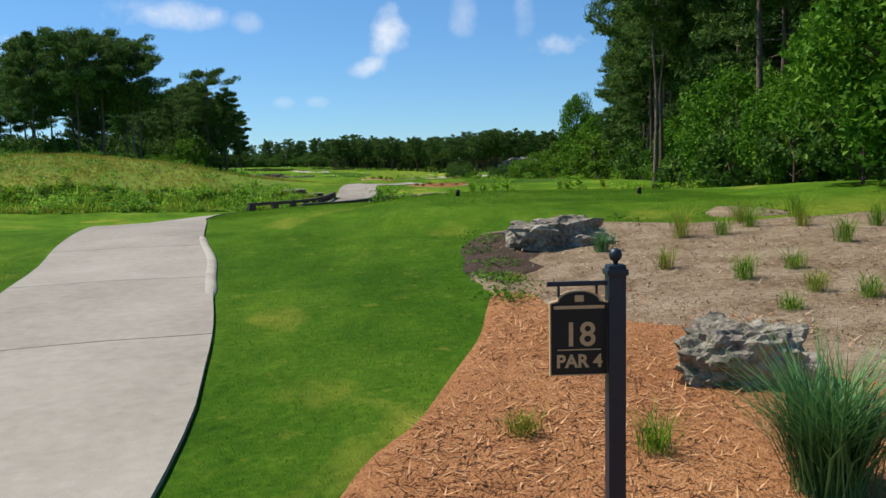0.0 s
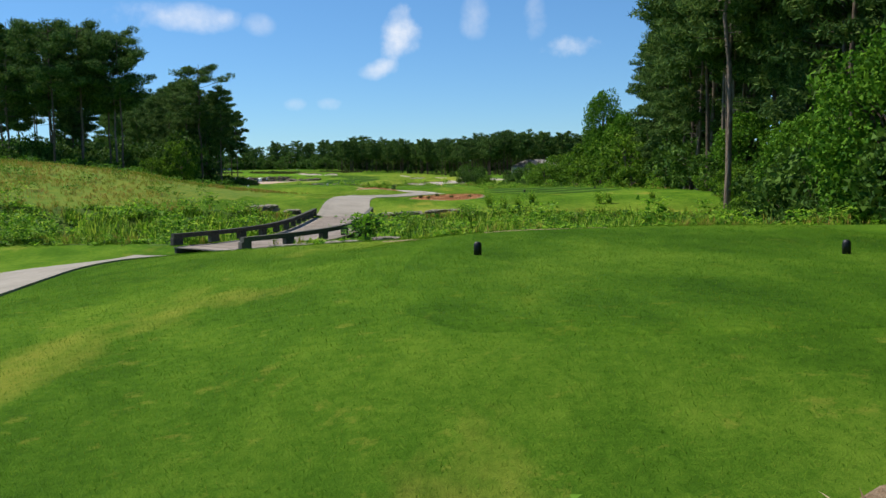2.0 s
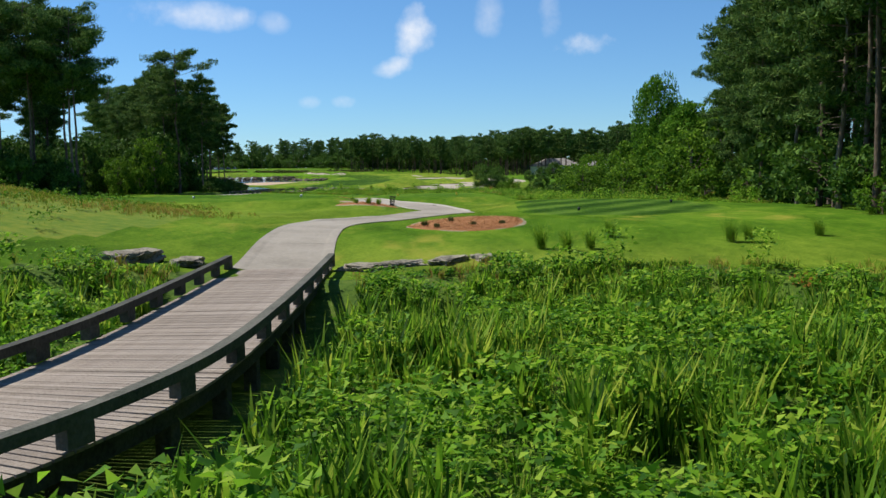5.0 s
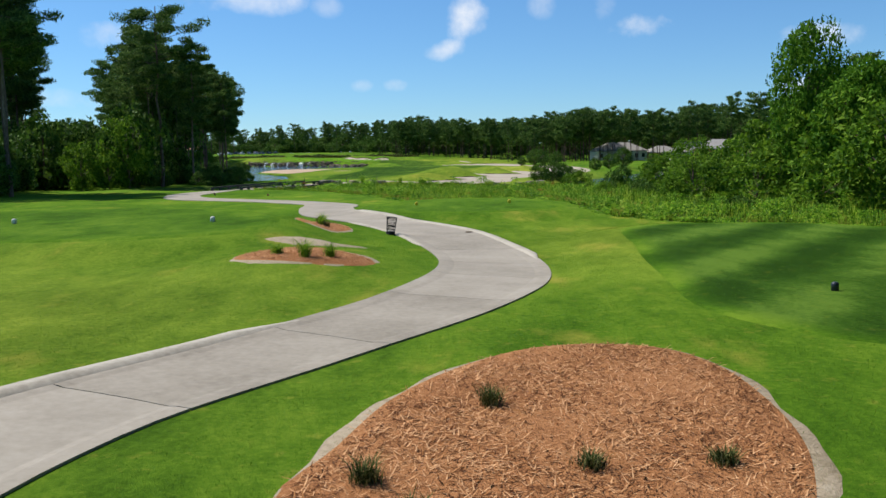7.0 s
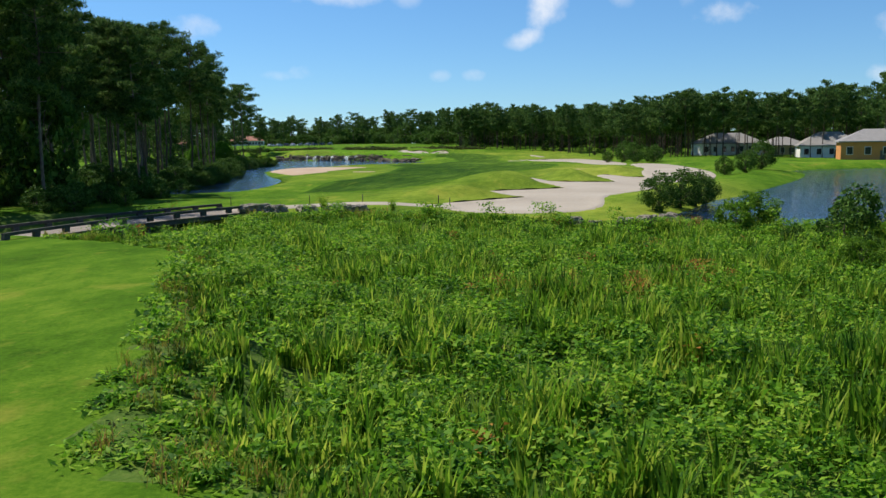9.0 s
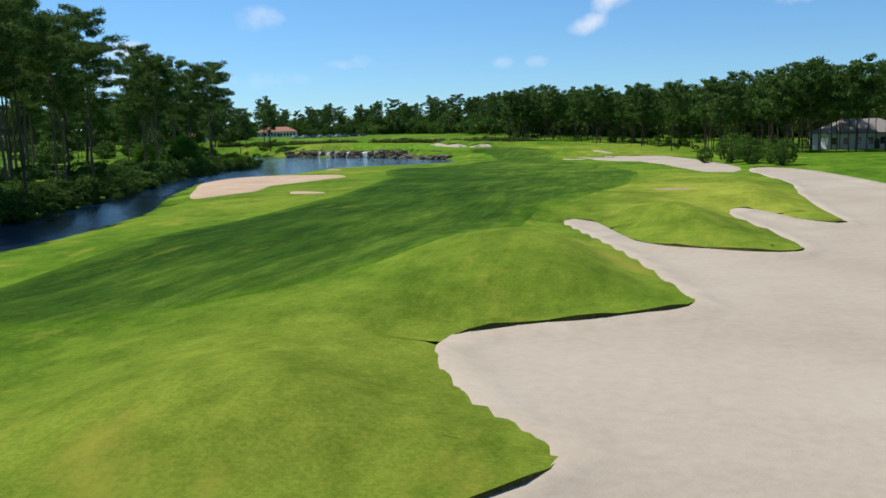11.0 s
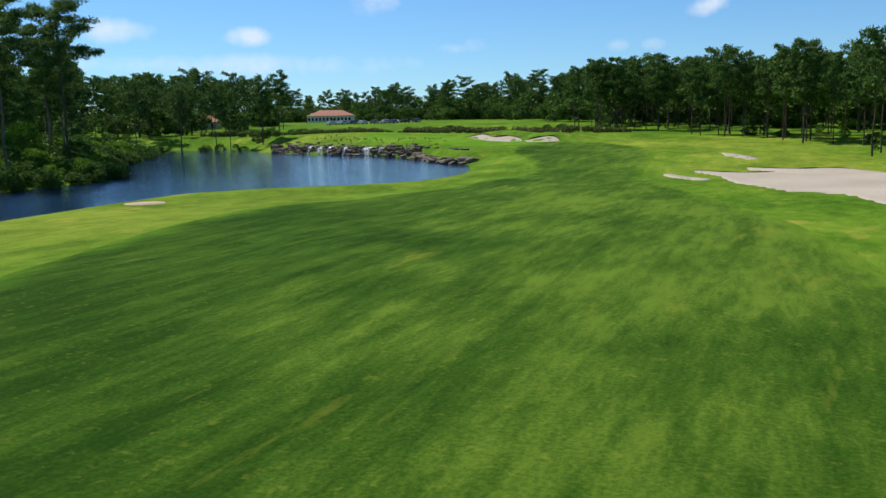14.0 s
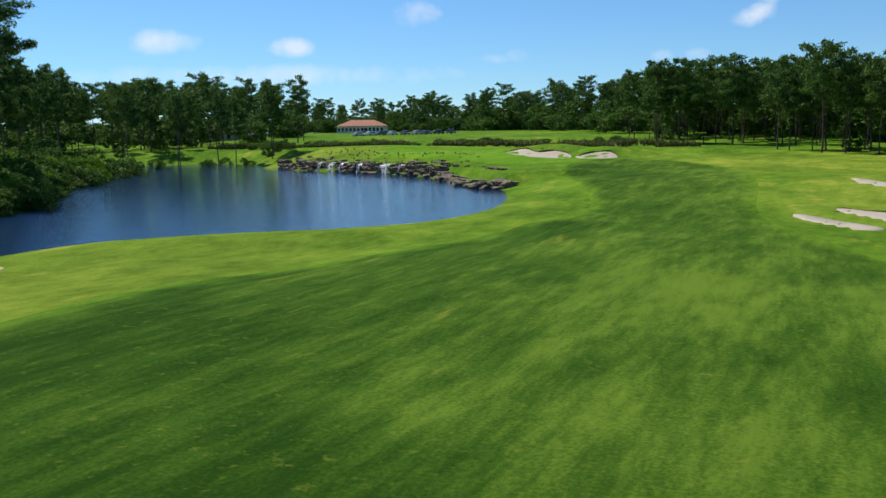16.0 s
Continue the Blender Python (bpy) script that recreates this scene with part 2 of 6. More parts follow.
M["sand"] = mat("bunker_sand", [(0.3, 0.255, 0.2), (0.365, 0.315, 0.25), (0.42, 0.37, 0.305)], (0.12, 3.0), 0.35, 0.95, 0.25, 14, 0.1)
M["beach"] = mat("bank_sand", [(0.33, 0.23, 0.155), (0.42, 0.31, 0.22), (0.48, 0.38, 0.29)], (0.2, 3.0), 0.4, 0.95, 0.3, 10, 0.1)
M["concrete"] = mat("path_concrete", [(0.2, 0.175, 0.138), (0.288, 0.255, 0.207), (0.355, 0.318, 0.264)], (0.5, 7.0), 0.4, 0.85, 0.15, 60, 0.25, random=0.12)
M["kerb"] = mat("pale_kerb_concrete", [(0.27, 0.24, 0.19), (0.38, 0.345, 0.285), (0.45, 0.41, 0.345)], (0.7, 9.0), 0.45, 0.9, 0.25, 50, 0.2)
M["mulch"] = mat("pine_straw", [(0.19, 0.075, 0.03), (0.36, 0.16, 0.065), (0.52, 0.28, 0.13)], (0.8, 16.0), 0.65, 0.95, 1.0, 40, 0.1, contrast=(0.25, 0.75))
M["litter"] = mat("bare_sandy_litter", [(0.07, 0.045, 0.028), (0.2, 0.135, 0.08), (0.31, 0.235, 0.155), (0.4, 0.325, 0.235)], (1.6, 14.0), 0.5, 0.95, 0.9, 40, 0.1)
M["rock"] = mat("limestone", [(0.03, 0.026, 0.02), (0.16, 0.14, 0.105), (0.29, 0.255, 0.195), (0.41, 0.375, 0.3)], (2.2, 14.0), 0.5, 0.9, 1.0, 16, 0.2, contrast=(0.34, 0.66))
M["bark"] = mat("pine_bark", [(0.055, 0.04, 0.03), (0.13, 0.095, 0.072), (0.25, 0.195, 0.155)], (1.5, 12.0), 0.6, 0.95, 1.0, 14, 0.1, stretch=(1, 1, 0.25), random=0.2)
M["needles"] = mat("pine_needles", [(0.03136, 0.07392, 0.01792), (0.07168, 0.14, 0.03024), (0.1456, 0.224, 0.04928)], (0.3, 2.0), 0.5, 0.8, 0.0, None, 0.1, random=0.5, island=True, trans=0.25)
M["leaves"] = mat("broad_leaves", [(0.0275, 0.0875, 0.0075), (0.075, 0.1875, 0.0125), (0.1625, 0.3125, 0.025)], (0.5, 3.0), 0.5, 0.7, 0.0, None, 0.08, island=True, trans=0.3)
M["bright_leaves"] = mat("bright_young_leaves", [(0.036, 0.099, 0.0072), (0.099, 0.207, 0.0126), (0.198, 0.324, 0.027)], (0.4, 2.0), 0.5, 0.65, 0.0, None, 0.12, random=0.4, island=True, trans=0.42)
M["rust"] = mat("rust_red_leaves", [(0.16, 0.1, 0.02), (0.34, 0.13, 0.03), (0.42, 0.22, 0.05)], (0.5, 3.0), 0.5, 0.7, 0.0, None, 0.08, random=0.5, island=True, trans=0.35)
M["scrub"] = mat("native_scrub_grass", [(0.035, 0.055, 0.014), (0.085, 0.105, 0.03), (0.19, 0.17, 0.07)], (0.1, 0.6), 0.5, 0.85, 0.0, None, 0.05, random=0.5, island=True, trans=0.2)
M["brush"] = mat("dark_shrub_leaves", [(0.024, 0.066, 0.0096), (0.06, 0.132, 0.0156), (0.12, 0.21, 0.03)], (0.3, 2.0), 0.5, 0.7, 0.0, None, 0.12, random=0.5, island=True, trans=0.25)
M["reeds"] = mat("marsh_leaves", [(0.03136, 0.0952, 0.00672), (0.0952, 0.224, 0.01232), (0.2072, 0.3696, 0.02464), (0.4032, 0.4816, 0.056)], (0.3, 1.7), 0.5, 0.6, 0.0, None, 0.14, random=0.5, island=True, trans=0.52, contrast=(0.28, 0.74))
M["herbs"] = mat("marsh_herb_leaves", [(0.0345, 0.115, 0.0092), (0.09775, 0.2415, 0.0138), (0.1955, 0.391, 0.023), (0.368, 0.5175, 0.05175)], (0.35, 2.2), 0.5, 0.6, 0.0, None, 0.14, random=0.45, island=True, trans=0.52, contrast=(0.28, 0.72))
M["dark_rock"] = mat("dark_wet_rock", [(0.025, 0.02, 0.013), (0.09, 0.075, 0.05), (0.2, 0.165, 0.11), (0.34, 0.29, 0.21)], (0.9, 5.0), 0.5, 0.85, 1.0, 8, 0.2, contrast=(0.3, 0.7), coord="World")
M["straw"] = mat("dry_grass", [(0.1, 0.2, 0.014), (0.2, 0.275, 0.025), (0.33, 0.31, 0.045), (0.38, 0.23, 0.07)], (0.1, 0.5), 0.4, 0.8, 0.0, None, 0.05, random=0.25, island=True, trans=0.3, contrast=(0.4, 0.6))
M["blade"] = mat("grass_blade", [(0.03, 0.095, 0.004), (0.06, 0.155, 0.006), (0.11, 0.225, 0.011), (0.2, 0.25, 0.03)], (0.12, 0.8), 0.45, 0.85, 0.0, None, 0.03, random=0.4, island=True, trans=0.45)
M["straw_bits"] = mat("needle_straw", [(0.13, 0.05, 0.02), (0.36, 0.16, 0.06), (0.6, 0.34, 0.17)], (0.5, 3.0), 0.4, 0.9, 0.0, None, 0.1, random=0.6, island=True)
M["litter_bits"] = mat("twig_litter", [(0.08, 0.05, 0.03), (0.27, 0.18, 0.1), (0.5, 0.38, 0.24)], (0.5, 3.0), 0.4, 0.9, 0.0, None, 0.1, random=0.6, island=True)
M["dry_sand"] = mat("dry_sandy_soil", [(0.2, 0.16, 0.1), (0.32, 0.26, 0.18), (0.42, 0.36, 0.27)], (0.9, 9.0), 0.5, 0.95, 0.5, 30, 0.1)
M["worn_soil"] = mat("worn_sandy_soil", [(0.16, 0.12, 0.05), (0.32, 0.225, 0.14), (0.44, 0.33, 0.225)], (1.8, 12.0), 0.5, 0.95, 0.5, 30, 0.1)
M["soil"] = mat("dark_root_soil", [(0.03, 0.03, 0.01), (0.075, 0.075, 0.02), (0.15, 0.15, 0.04)], (0.8, 8.0), 0.5, 0.95, 0.6, 20, 0.1)
M["dark_mulch"] = mat("dark_bark_mulch", [(0.025, 0.018, 0.013), (0.07, 0.048, 0.034), (0.14, 0.1, 0.07)], (1.2, 18.0), 0.6, 0.95, 1.0, 40, 0.1)
M["bluegrass"] = mat("blue_green_grass", [(0.04, 0.12, 0.03), (0.085, 0.21, 0.06), (0.15, 0.3, 0.09)], (0.5, 3.0), 0.5, 0.6, 0.0, None, 0.3, island=True, trans=0.2)
M["wood"] = mat("weathered_deck_wood", [(0.17, 0.14, 0.11), (0.27, 0.225, 0.185), (0.37, 0.32, 0.27)], (2.0, 20.0), 0.5, 0.9, 0.5, 30, 0.15, stretch=(1, 1, 1), random=0.2)
M["rail"] = mat("dark_weathered_timber", [(0.035, 0.035, 0.03), (0.08, 0.08, 0.065), (0.14, 0.135, 0.11)], (1.0, 14.0), 0.5, 0.9, 0.5, 24, 0.15, random=0.2)
M["metal"] = mat("dark_painted_metal", [(0.008, 0.012, 0.02), (0.014, 0.022, 0.036)], (3.0, 30.0), 0.5, 0.45, 0.05, 60, 0.5)
M["black"] = mat("black_sign_face", [(0.004, 0.004, 0.004), (0.008, 0.008, 0.008)], (3.0, 30.0), 0.5, 0.5, 0.05, 60, 0.4)
M["gold"] = mat("tan_lettering", [(0.5, 0.33, 0.15), (0.62, 0.43, 0.22)], (5.0, 40.0), 0.5, 0.5, 0.05, 60, 0.4)
M["yellow"] = mat("yellow_marker_paint", [(0.6, 0.42, 0.02), (0.75, 0.55, 0.04)], (5.0, 30.0), 0.5, 0.5, 0.05, 60, 0.4)
M["white"] = mat("white_marker_paint", [(0.62, 0.6, 0.55), (0.78, 0.77, 0.73)], (3.0, 20.0), 0.5, 0.5, 0.05, 60, 0.4)
M["stucco"] = mat("pale_house_wall", [(0.62, 0.6, 0.56), (0.76, 0.74, 0.7)], (0.8, 8.0), 0.5, 0.9, 0.1, 30, 0.2)
M["tan_wall"] = mat("tan_house_wall", [(0.42, 0.3, 0.17), (0.55, 0.41, 0.25)], (0.8, 8.0), 0.5, 0.9, 0.1, 30, 0.2)
M["orange_wall"] = mat("orange_sheathed_wall", [(0.5, 0.2, 0.06), (0.62, 0.29, 0.1)], (0.8, 8.0), 0.5, 0.9, 0.1, 30, 0.2)
M["shingle"] = mat("grey_roof_shingle", [(0.2, 0.19, 0.18), (0.32, 0.3, 0.28)], (1.0, 14.0), 0.5, 0.9, 0.3, 20, 0.2)
M["clay"] = mat("red_roof_tile", [(0.26, 0.11, 0.07), (0.4, 0.2, 0.14)], (1.0, 12.0), 0.5, 0.9, 0.3, 20, 0.2)
M["glass"] = mat("dark_window_glass", [(0.02, 0.025, 0.03), (0.04, 0.045, 0.05)], (1.0, 5.0), 0.5, 0.08, 0.0, None, 0.6)
M["carpaint"] = mat("car_paint", [(0.05, 0.06, 0.08), (0.55, 0.56, 0.58)], (0.1, 0.2), 0.5, 0.25, 0.0, None, 0.6, random=1.6, contrast=(0.2, 0.6))
M["tyre"] = mat("rubber", [(0.012, 0.012, 0.012), (0.025, 0.025, 0.025)], (5.0, 30.0), 0.5, 0.8, 0.1, 40, 0.2)
M["mesh"] = mat("wire_mesh", [(0.01, 0.01, 0.01), (0.02, 0.02, 0.02)], (5.0, 30.0), 0.5, 0.5, 0.0, None, 0.4, metal=0.3)
M["foam"] = mat("falling_water", [(0.5, 0.55, 0.58), (0.8, 0.84, 0.86)], (1.0, 6.0), 0.5, 0.3, 0.3, 10, 0.5, stretch=(2, 2, 0.3))


def strands(m):
    """Opens clear gaps between the strands of a sheet of falling water."""
    n, l = m.node_tree.nodes, m.node_tree.links
    geo, mp, t = n.new("ShaderNodeNewGeometry"), n.new("ShaderNodeMapping"), n.new("ShaderNodeTexNoise")
    mp.inputs["Scale"].default_value = (3.0, 3.0, 0.25)
    t.inputs["Scale"].default_value, t.inputs["Detail"].default_value = 1.6, 3.0
    l.new(geo.outputs["Position"], mp.inputs[0])
    l.new(mp.outputs[0], t.inputs["Vector"])
    r, clear_, ms = n.new("ShaderNodeMapRange"), n.new("ShaderNodeBsdfTransparent"), n.new("ShaderNodeMixShader")
    r.inputs["From Min"].default_value, r.inputs["From Max"].default_value = 0.44, 0.6
    l.new(t.outputs[0], r.inputs["Value"])
    l.new(r.outputs[0], ms.inputs[0])
    l.new(clear_.outputs[0], ms.inputs[1])
    l.new(n["Principled BSDF"].outputs[0], ms.inputs[2])
    l.new(ms.outputs[0], n["Material Output"].inputs[0])


strands(M["foam"])


def water_material():
    m = bpy.data.materials.new("pond_water")
    m.use_nodes = True
    n, l = m.node_tree.nodes, m.node_tree.links
    b = n["Principled BSDF"]
    b.inputs["Base Color"].default_value = (0.008, 0.026, 0.075, 1)
    b.inputs["Roughness"].default_value = 0.06
    b.inputs["IOR"].default_value = 1.33
    geo = n.new("ShaderNodeNewGeometry")
    mp = n.new("ShaderNodeMapping")
    mp.inputs["Scale"].default_value = (1.0, 0.45, 1.0)
    l.new(geo.outputs["Position"], mp.inputs[0])
    t = n.new("ShaderNodeTexNoise")
    t.inputs["Scale"].default_value, t.inputs["Detail"].default_value = 2.2, 5.0
    l.new(mp.outputs[0], t.inputs["Vector"])
    bp = n.new("ShaderNodeBump")
    bp.inputs["Strength"].default_value, bp.inputs["Distance"].default_value = 0.8, 0.09
    l.new(t.outputs[0], bp.inputs["Height"])
    l.new(bp.outputs[0], b.inputs["Normal"])
    return m


M["water"] = water_material()
WATER = 0.7


# ---- plan: smooth outlines and heights ----
def curve(pts, closed=True, step=0.6):
    """A smooth line through the corners."""
    p = np.array(pts, float)
    k = len(p)
    out = []
    for i in range(k if closed else k - 1):
        a, b, c, d = (p[(i + j) % k] if closed else p[min(max(i + j, 0), k - 1)] for j in (-1, 0, 1, 2))
        m = max(2, int(np.linalg.norm(c - b) / step))
        s = np.linspace(0, 1, m, endpoint=False)[:, None]
        out.append(0.5 * (2 * b + (c - a) * s + (2 * a - 5 * b + 4 * c - d) * s**2 + (3 * b - a - 3 * c + d) * s**3))
    if not closed:
        out.append(p[-1:])
    return np.concatenate(out)


def inside(poly, x, y):
    """Metres inside (positive) or outside (negative) of an outline; far outside it is -12."""
    x, y = np.asarray(x, float), np.asarray(y, float)
    q = np.stack([x.ravel(), y.ravel()], 1)
    res = np.full(len(q), -12.0)
    near = np.flatnonzero(((q > poly.min(0) - 10) & (q < poly.max(0) + 10)).all(1))
    a, e = poly, np.roll(poly, -1, 0) - poly
    ee = np.maximum((e * e).sum(1), 1e-9)
    for c in range(0, len(near), 4000):
        part_ = near[c:c + 4000]
        qx, qy = q[part_, 0][:, None], q[part_, 1][:, None]
        dx, dy = qx - a[:, 0], qy - a[:, 1]
        t = np.clip((dx * e[:, 0] + dy * e[:, 1]) / ee, 0, 1)
        d = np.sqrt(((dx - t * e[:, 0]) ** 2 + (dy - t * e[:, 1]) ** 2).min(1))
        b1 = a[:, 1] + e[:, 1]
        cross = (a[:, 1] > qy) != (b1 > qy)
        hit = qx < e[:, 0] * dy / np.where(np.abs(e[:, 1]) < 1e-12, 1e-12, e[:, 1]) + a[:, 0]
        odd = (cross & hit).sum(1) % 2 == 1
        res[part_] = np.where(odd, d, -d)
    return res.reshape(x.shape)


def smooth(a, b, v):
    t = np.clip((v - a) / (b - a), 0, 1)
    return t * t * (3 - 2 * t)


MARSH_1 = curve([(-75, 44), (-40, 38), (-14, 47.5), (-5.2, 43.8), (-2.4, 41), (2, 39.4), (8, 38.2), (24, 36), (40, 38), (42, 62),
                 (25, 61), (16, 60.5), (10, 64.5), (3, 66), (-3, 63), (-9, 64), (-16, 60), (-30, 57), (-75, 56)], step=1.5)
MARSH_2 = curve([(-36, 182), (-28, 181), (-22, 180.4), (-15, 180.5), (-9.5, 178.6), (-4, 176.3), (0, 175), (4, 174.6), (9, 175), (16, 172),
                 (22, 150), (24, 125), (24, 100), (18, 104), (12, 108.5), (7, 112.5), (4.6, 118), (4, 123), (1.5, 128), (-1.5, 130), (-5, 132.5),
                 (-7.5, 133.5), (-10.9, 142), (-14.5, 150), (-17.5, 157.5), (-22.5, 161.2), (-27, 162.5), (-36, 167), (-46, 171)], step=1.5)
POND = curve([(-52, 205), (-42, 214), (-40, 222), (-42, 237), (-47, 254), (-54, 268), (-62, 287), (-66, 300), (-62, 316), (-64, 335), (-63.5, 343.5), (-58.5, 350.5),
              (-51.5, 356), (-47.2, 362), (-46, 372), (-47.6, 382), (-50.5, 390.5), (-53.8, 398), (-59, 401.5), (-65, 411), (-75, 423.5), (-84, 430), (-97, 436.6), (-113, 446), (-127, 459), (-148, 474), (-163, 459),
              (-140, 424), (-104.5, 381), (-88, 362), (-86, 343), (-79, 315), (-73, 298), (-63, 272), (-56, 250), (-54, 236), (-57, 222), (-61, 210)], step=2)
FALL_LINE = curve([(-53.8, 398.4), (-59, 401.9), (-65, 411.4), (-75, 423.9), (-84, 430.4), (-97, 437), (-113, 446.4), (-119, 451)], False, 0.9)
TERRACE = np.concatenate([FALL_LINE + np.array([0.5, 0.86]) * 0.8, (FALL_LINE + np.array([0.5, 0.86]) * 17)[::-1]])
POND_2 = curve([(4.4, 181.6), (5.0, 184.6), (7.4, 192), (10.4, 201.6), (13.8, 208), (19, 222), (25, 238), (31, 258), (33, 275), (45, 286), (70, 290), (75, 255), (50, 215), (30, 185), (14, 175), (7.5, 176.6), (5.6, 179)], step=2)
BUNKER = curve([(-11.2, 189), (-11.2, 191.8), (-8.4, 195.5), (-5.6, 199.5), (-8, 203.2), (-9.6, 208.4), (-5, 211.8), (-2.6, 214.2), (-3.4, 219),
                (-5.6, 228), (-9.4, 240.5), (-7.6, 240.2), (-4.7, 230.4), (-1.4, 227.6), (2.4, 226.8), (3.0, 232), (1.2, 246), (2.6, 249), (5, 241.6), (7.1, 239.6),
                (7.6, 248), (8.2, 262), (9.6, 279), (8.6, 304), (10.4, 313), (15, 305), (17.4, 280), (17.4, 252), (14, 231), (10, 226), (7.2, 220.5), (6.1, 212),
                (2.2, 203), (1.1, 199), (0.8, 190), (-0.6, 183.8), (-3.8, 181.8), (-7, 182.2), (-9.6, 184.4)], step=0.8)
BUNKER_2 = curve([(-19, 372.4), (-16.2, 367), (-14.4, 358.6), (-12.4, 354.2), (-9.4, 348.3), (-6, 346.6), (-3.6, 338), (-1.6, 331), (0, 321), (4.2, 301), (6.5, 304), (8.2, 318), (5, 344),
                  (2.4, 358), (-0.4, 370), (-3.4, 377.4), (-5.2, 378.6), (-9, 377.2), (-13.6, 379.2), (-13, 376), (-10.6, 373), (-12.6, 370.6), (-16, 371), (-18.4, 373.6)], step=1)
SLIVERS = [curve([(-21.9, 369.6), (-19.6, 364.4), (-17.2, 360.4), (-16.6, 361.2), (-18.8, 365.4), (-21.2, 370)], step=0.6), curve([(-17.2, 394.4), (-13.4, 389.6), (-12.8, 390.6), (-16.6, 395.4)], step=0.6)]
GREEN_BUNKERS = [curve([(-68.5, 446.5), (-63.5, 440.8), (-58.4, 440.4), (-57.6, 443.5), (-59.6, 448), (-62.5, 450.5), (-65, 449.5), (-68.6, 452.5), (-71, 450)], step=1),
                 curve([(-57, 443.4), (-54.4, 440.6), (-50.6, 440.8), (-50.2, 444), (-52, 447), (-55, 446.4)], step=1)]
BEACH = curve([(-63.5, 294), (-61, 300), (-57, 303.5), (-53, 305.5), (-49.6, 307), (-46.6, 303), (-44.8, 298), (-44.8, 292.5), (-45.2, 288), (-48.9, 284.4), (-46, 274.5),
               (-44.4, 268), (-47, 262.5), (-51, 268), (-57, 280)], step=1)
BEACH_2 = curve([(-39, 266.4), (-38.2, 267), (-36.6, 266.2), (-35.2, 265.2), (-35, 264), (-37.4, 263.4)], step=0.6)
FAIRWAY = curve([(-28, 206), (-22, 207.5), (-17, 213), (-12.5, 224), (-11.5, 233), (-11.6, 243), (-9.8, 253), (-7, 268), (-5.6, 279), (-5.8, 297), (-8.4, 317),
                 (-13.6, 338), (-17, 346.5), (-20.4, 356), (-23.3, 365), (-24.8, 376), (-26, 395), (-30, 420), (-42, 438), (-54, 436), (-50, 410), (-41.5, 388), (-37, 370),
                 (-39, 359), (-40.5, 350), (-43.5, 340), (-46, 328), (-44.5, 317), (-40.5, 304), (-36.5, 290), (-33, 272), (-31.6, 255), (-32, 235), (-31, 217)], step=1.5)
GREEN = curve([(-72, 432), (-60, 428), (-52, 440), (-54, 452), (-66, 446), (-78, 470), (-95, 478), (-102, 462), (-92, 444)], step=1.5)
TEE_A = curve([(0.2, 23), (0.2, 30), (1.8, 34), (7, 34.4), (9, 31), (8.6, 25), (6, 22.2), (2, 21.6)], step=0.5)
TEE_B = curve([(4.4, 85), (4.3, 90), (4.6, 97), (5.2, 104), (8, 105.8), (13, 105), (16, 100), (16, 88), (12, 82.5), (7, 82)], step=0.6)
TEE_W = curve([(-20, 94), (-13, 93.6), (-8.6, 96), (-8.8, 101.5), (-11, 106), (-16, 110), (-24, 108), (-26, 99)], step=0.6)
TEE_Y = curve([(-5.6, 115.2), (-7, 119.5), (-6.8, 124.4), (-5, 127.2), (-2.6, 128.2), (0.1, 127.8), (2.4, 125.6), (3.2, 121.5), (2.7, 117), (0, 114.5), (-3, 114)], step=0.5)
MULCH = curve([(-1.2, -4), (-0.5, 4.5), (0.1, 6.7), (0.6, 9), (0.95, 11.4), (1.2, 13), (2.4, 12), (4, 9), (5, 7), (7, 3), (6, -5)], step=0.3)
LITTER = curve([(1.0, 11.9), (1.05, 14), (1.1, 16.8), (1.6, 18.3), (3.6, 18.5), (5, 17.3), (7, 16.7), (10, 17.2), (13, 15), (13, 6), (8, 2.5), (5, 4.4), (3.9, 6.8), (3.2, 8.4), (2.3, 10)], step=0.3)
BARE_SPOTS = [curve([(6, 18.4), (6.6, 17.8), (7.6, 18), (7.4, 19.4), (6.7, 20)], step=0.3), curve([(-1.1, 36.6), (-0.6, 36.8), (0, 36.65), (-0.2, 36.4), (-0.7, 36.35)], step=0.15), curve([(0.7, 36.6), (1.4, 36.5), (2, 36.4), (2.5, 35.9), (1.8, 35.8), (1.1, 36.2)], step=0.15),
              curve([(1.4, 35), (2.2, 35.1), (3.1, 34.9), (3.6, 34.5), (3, 34.1), (2.2, 34.4)], step=0.2), curve([(3, 36.6), (3.8, 36.9), (4.4, 36.7), (4.6, 36.3), (3.8, 36.2)], step=0.2),
              curve([(-3.9, 264.4), (-2.9, 263.4), (-1.6, 263.4), (-0.4, 263.8), (-1.2, 264.9), (-2.5, 265.2)], step=0.4)]
BED_A = curve([(-1.7, 75.4), (-1.5, 77.1), (-1.1, 79), (-0.1, 80.9), (1.2, 81.8), (2.5, 81.7), (3.2, 80.5), (3.4, 78.8), (3.2, 76.6), (2.4, 75), (0.4, 74.2)], step=0.3)
BED_B = curve([(-6.9, 90.9), (-6.6, 91.9), (-5.6, 92.6), (-4.3, 92.6), (-3.5, 92.0), (-3.4, 91.1), (-3.8, 90.3), (-4.5, 89.8), (-5.6, 89.8), (-6.5, 90.2)], step=0.3)
BED_C = curve([(-8.7, 105), (-9.2, 107.9), (-8.6, 109.2), (-7.3, 107.7), (-6.5, 105.6), (-6.5, 104.3), (-6.8, 102.9), (-8, 103.2)], step=0.3)
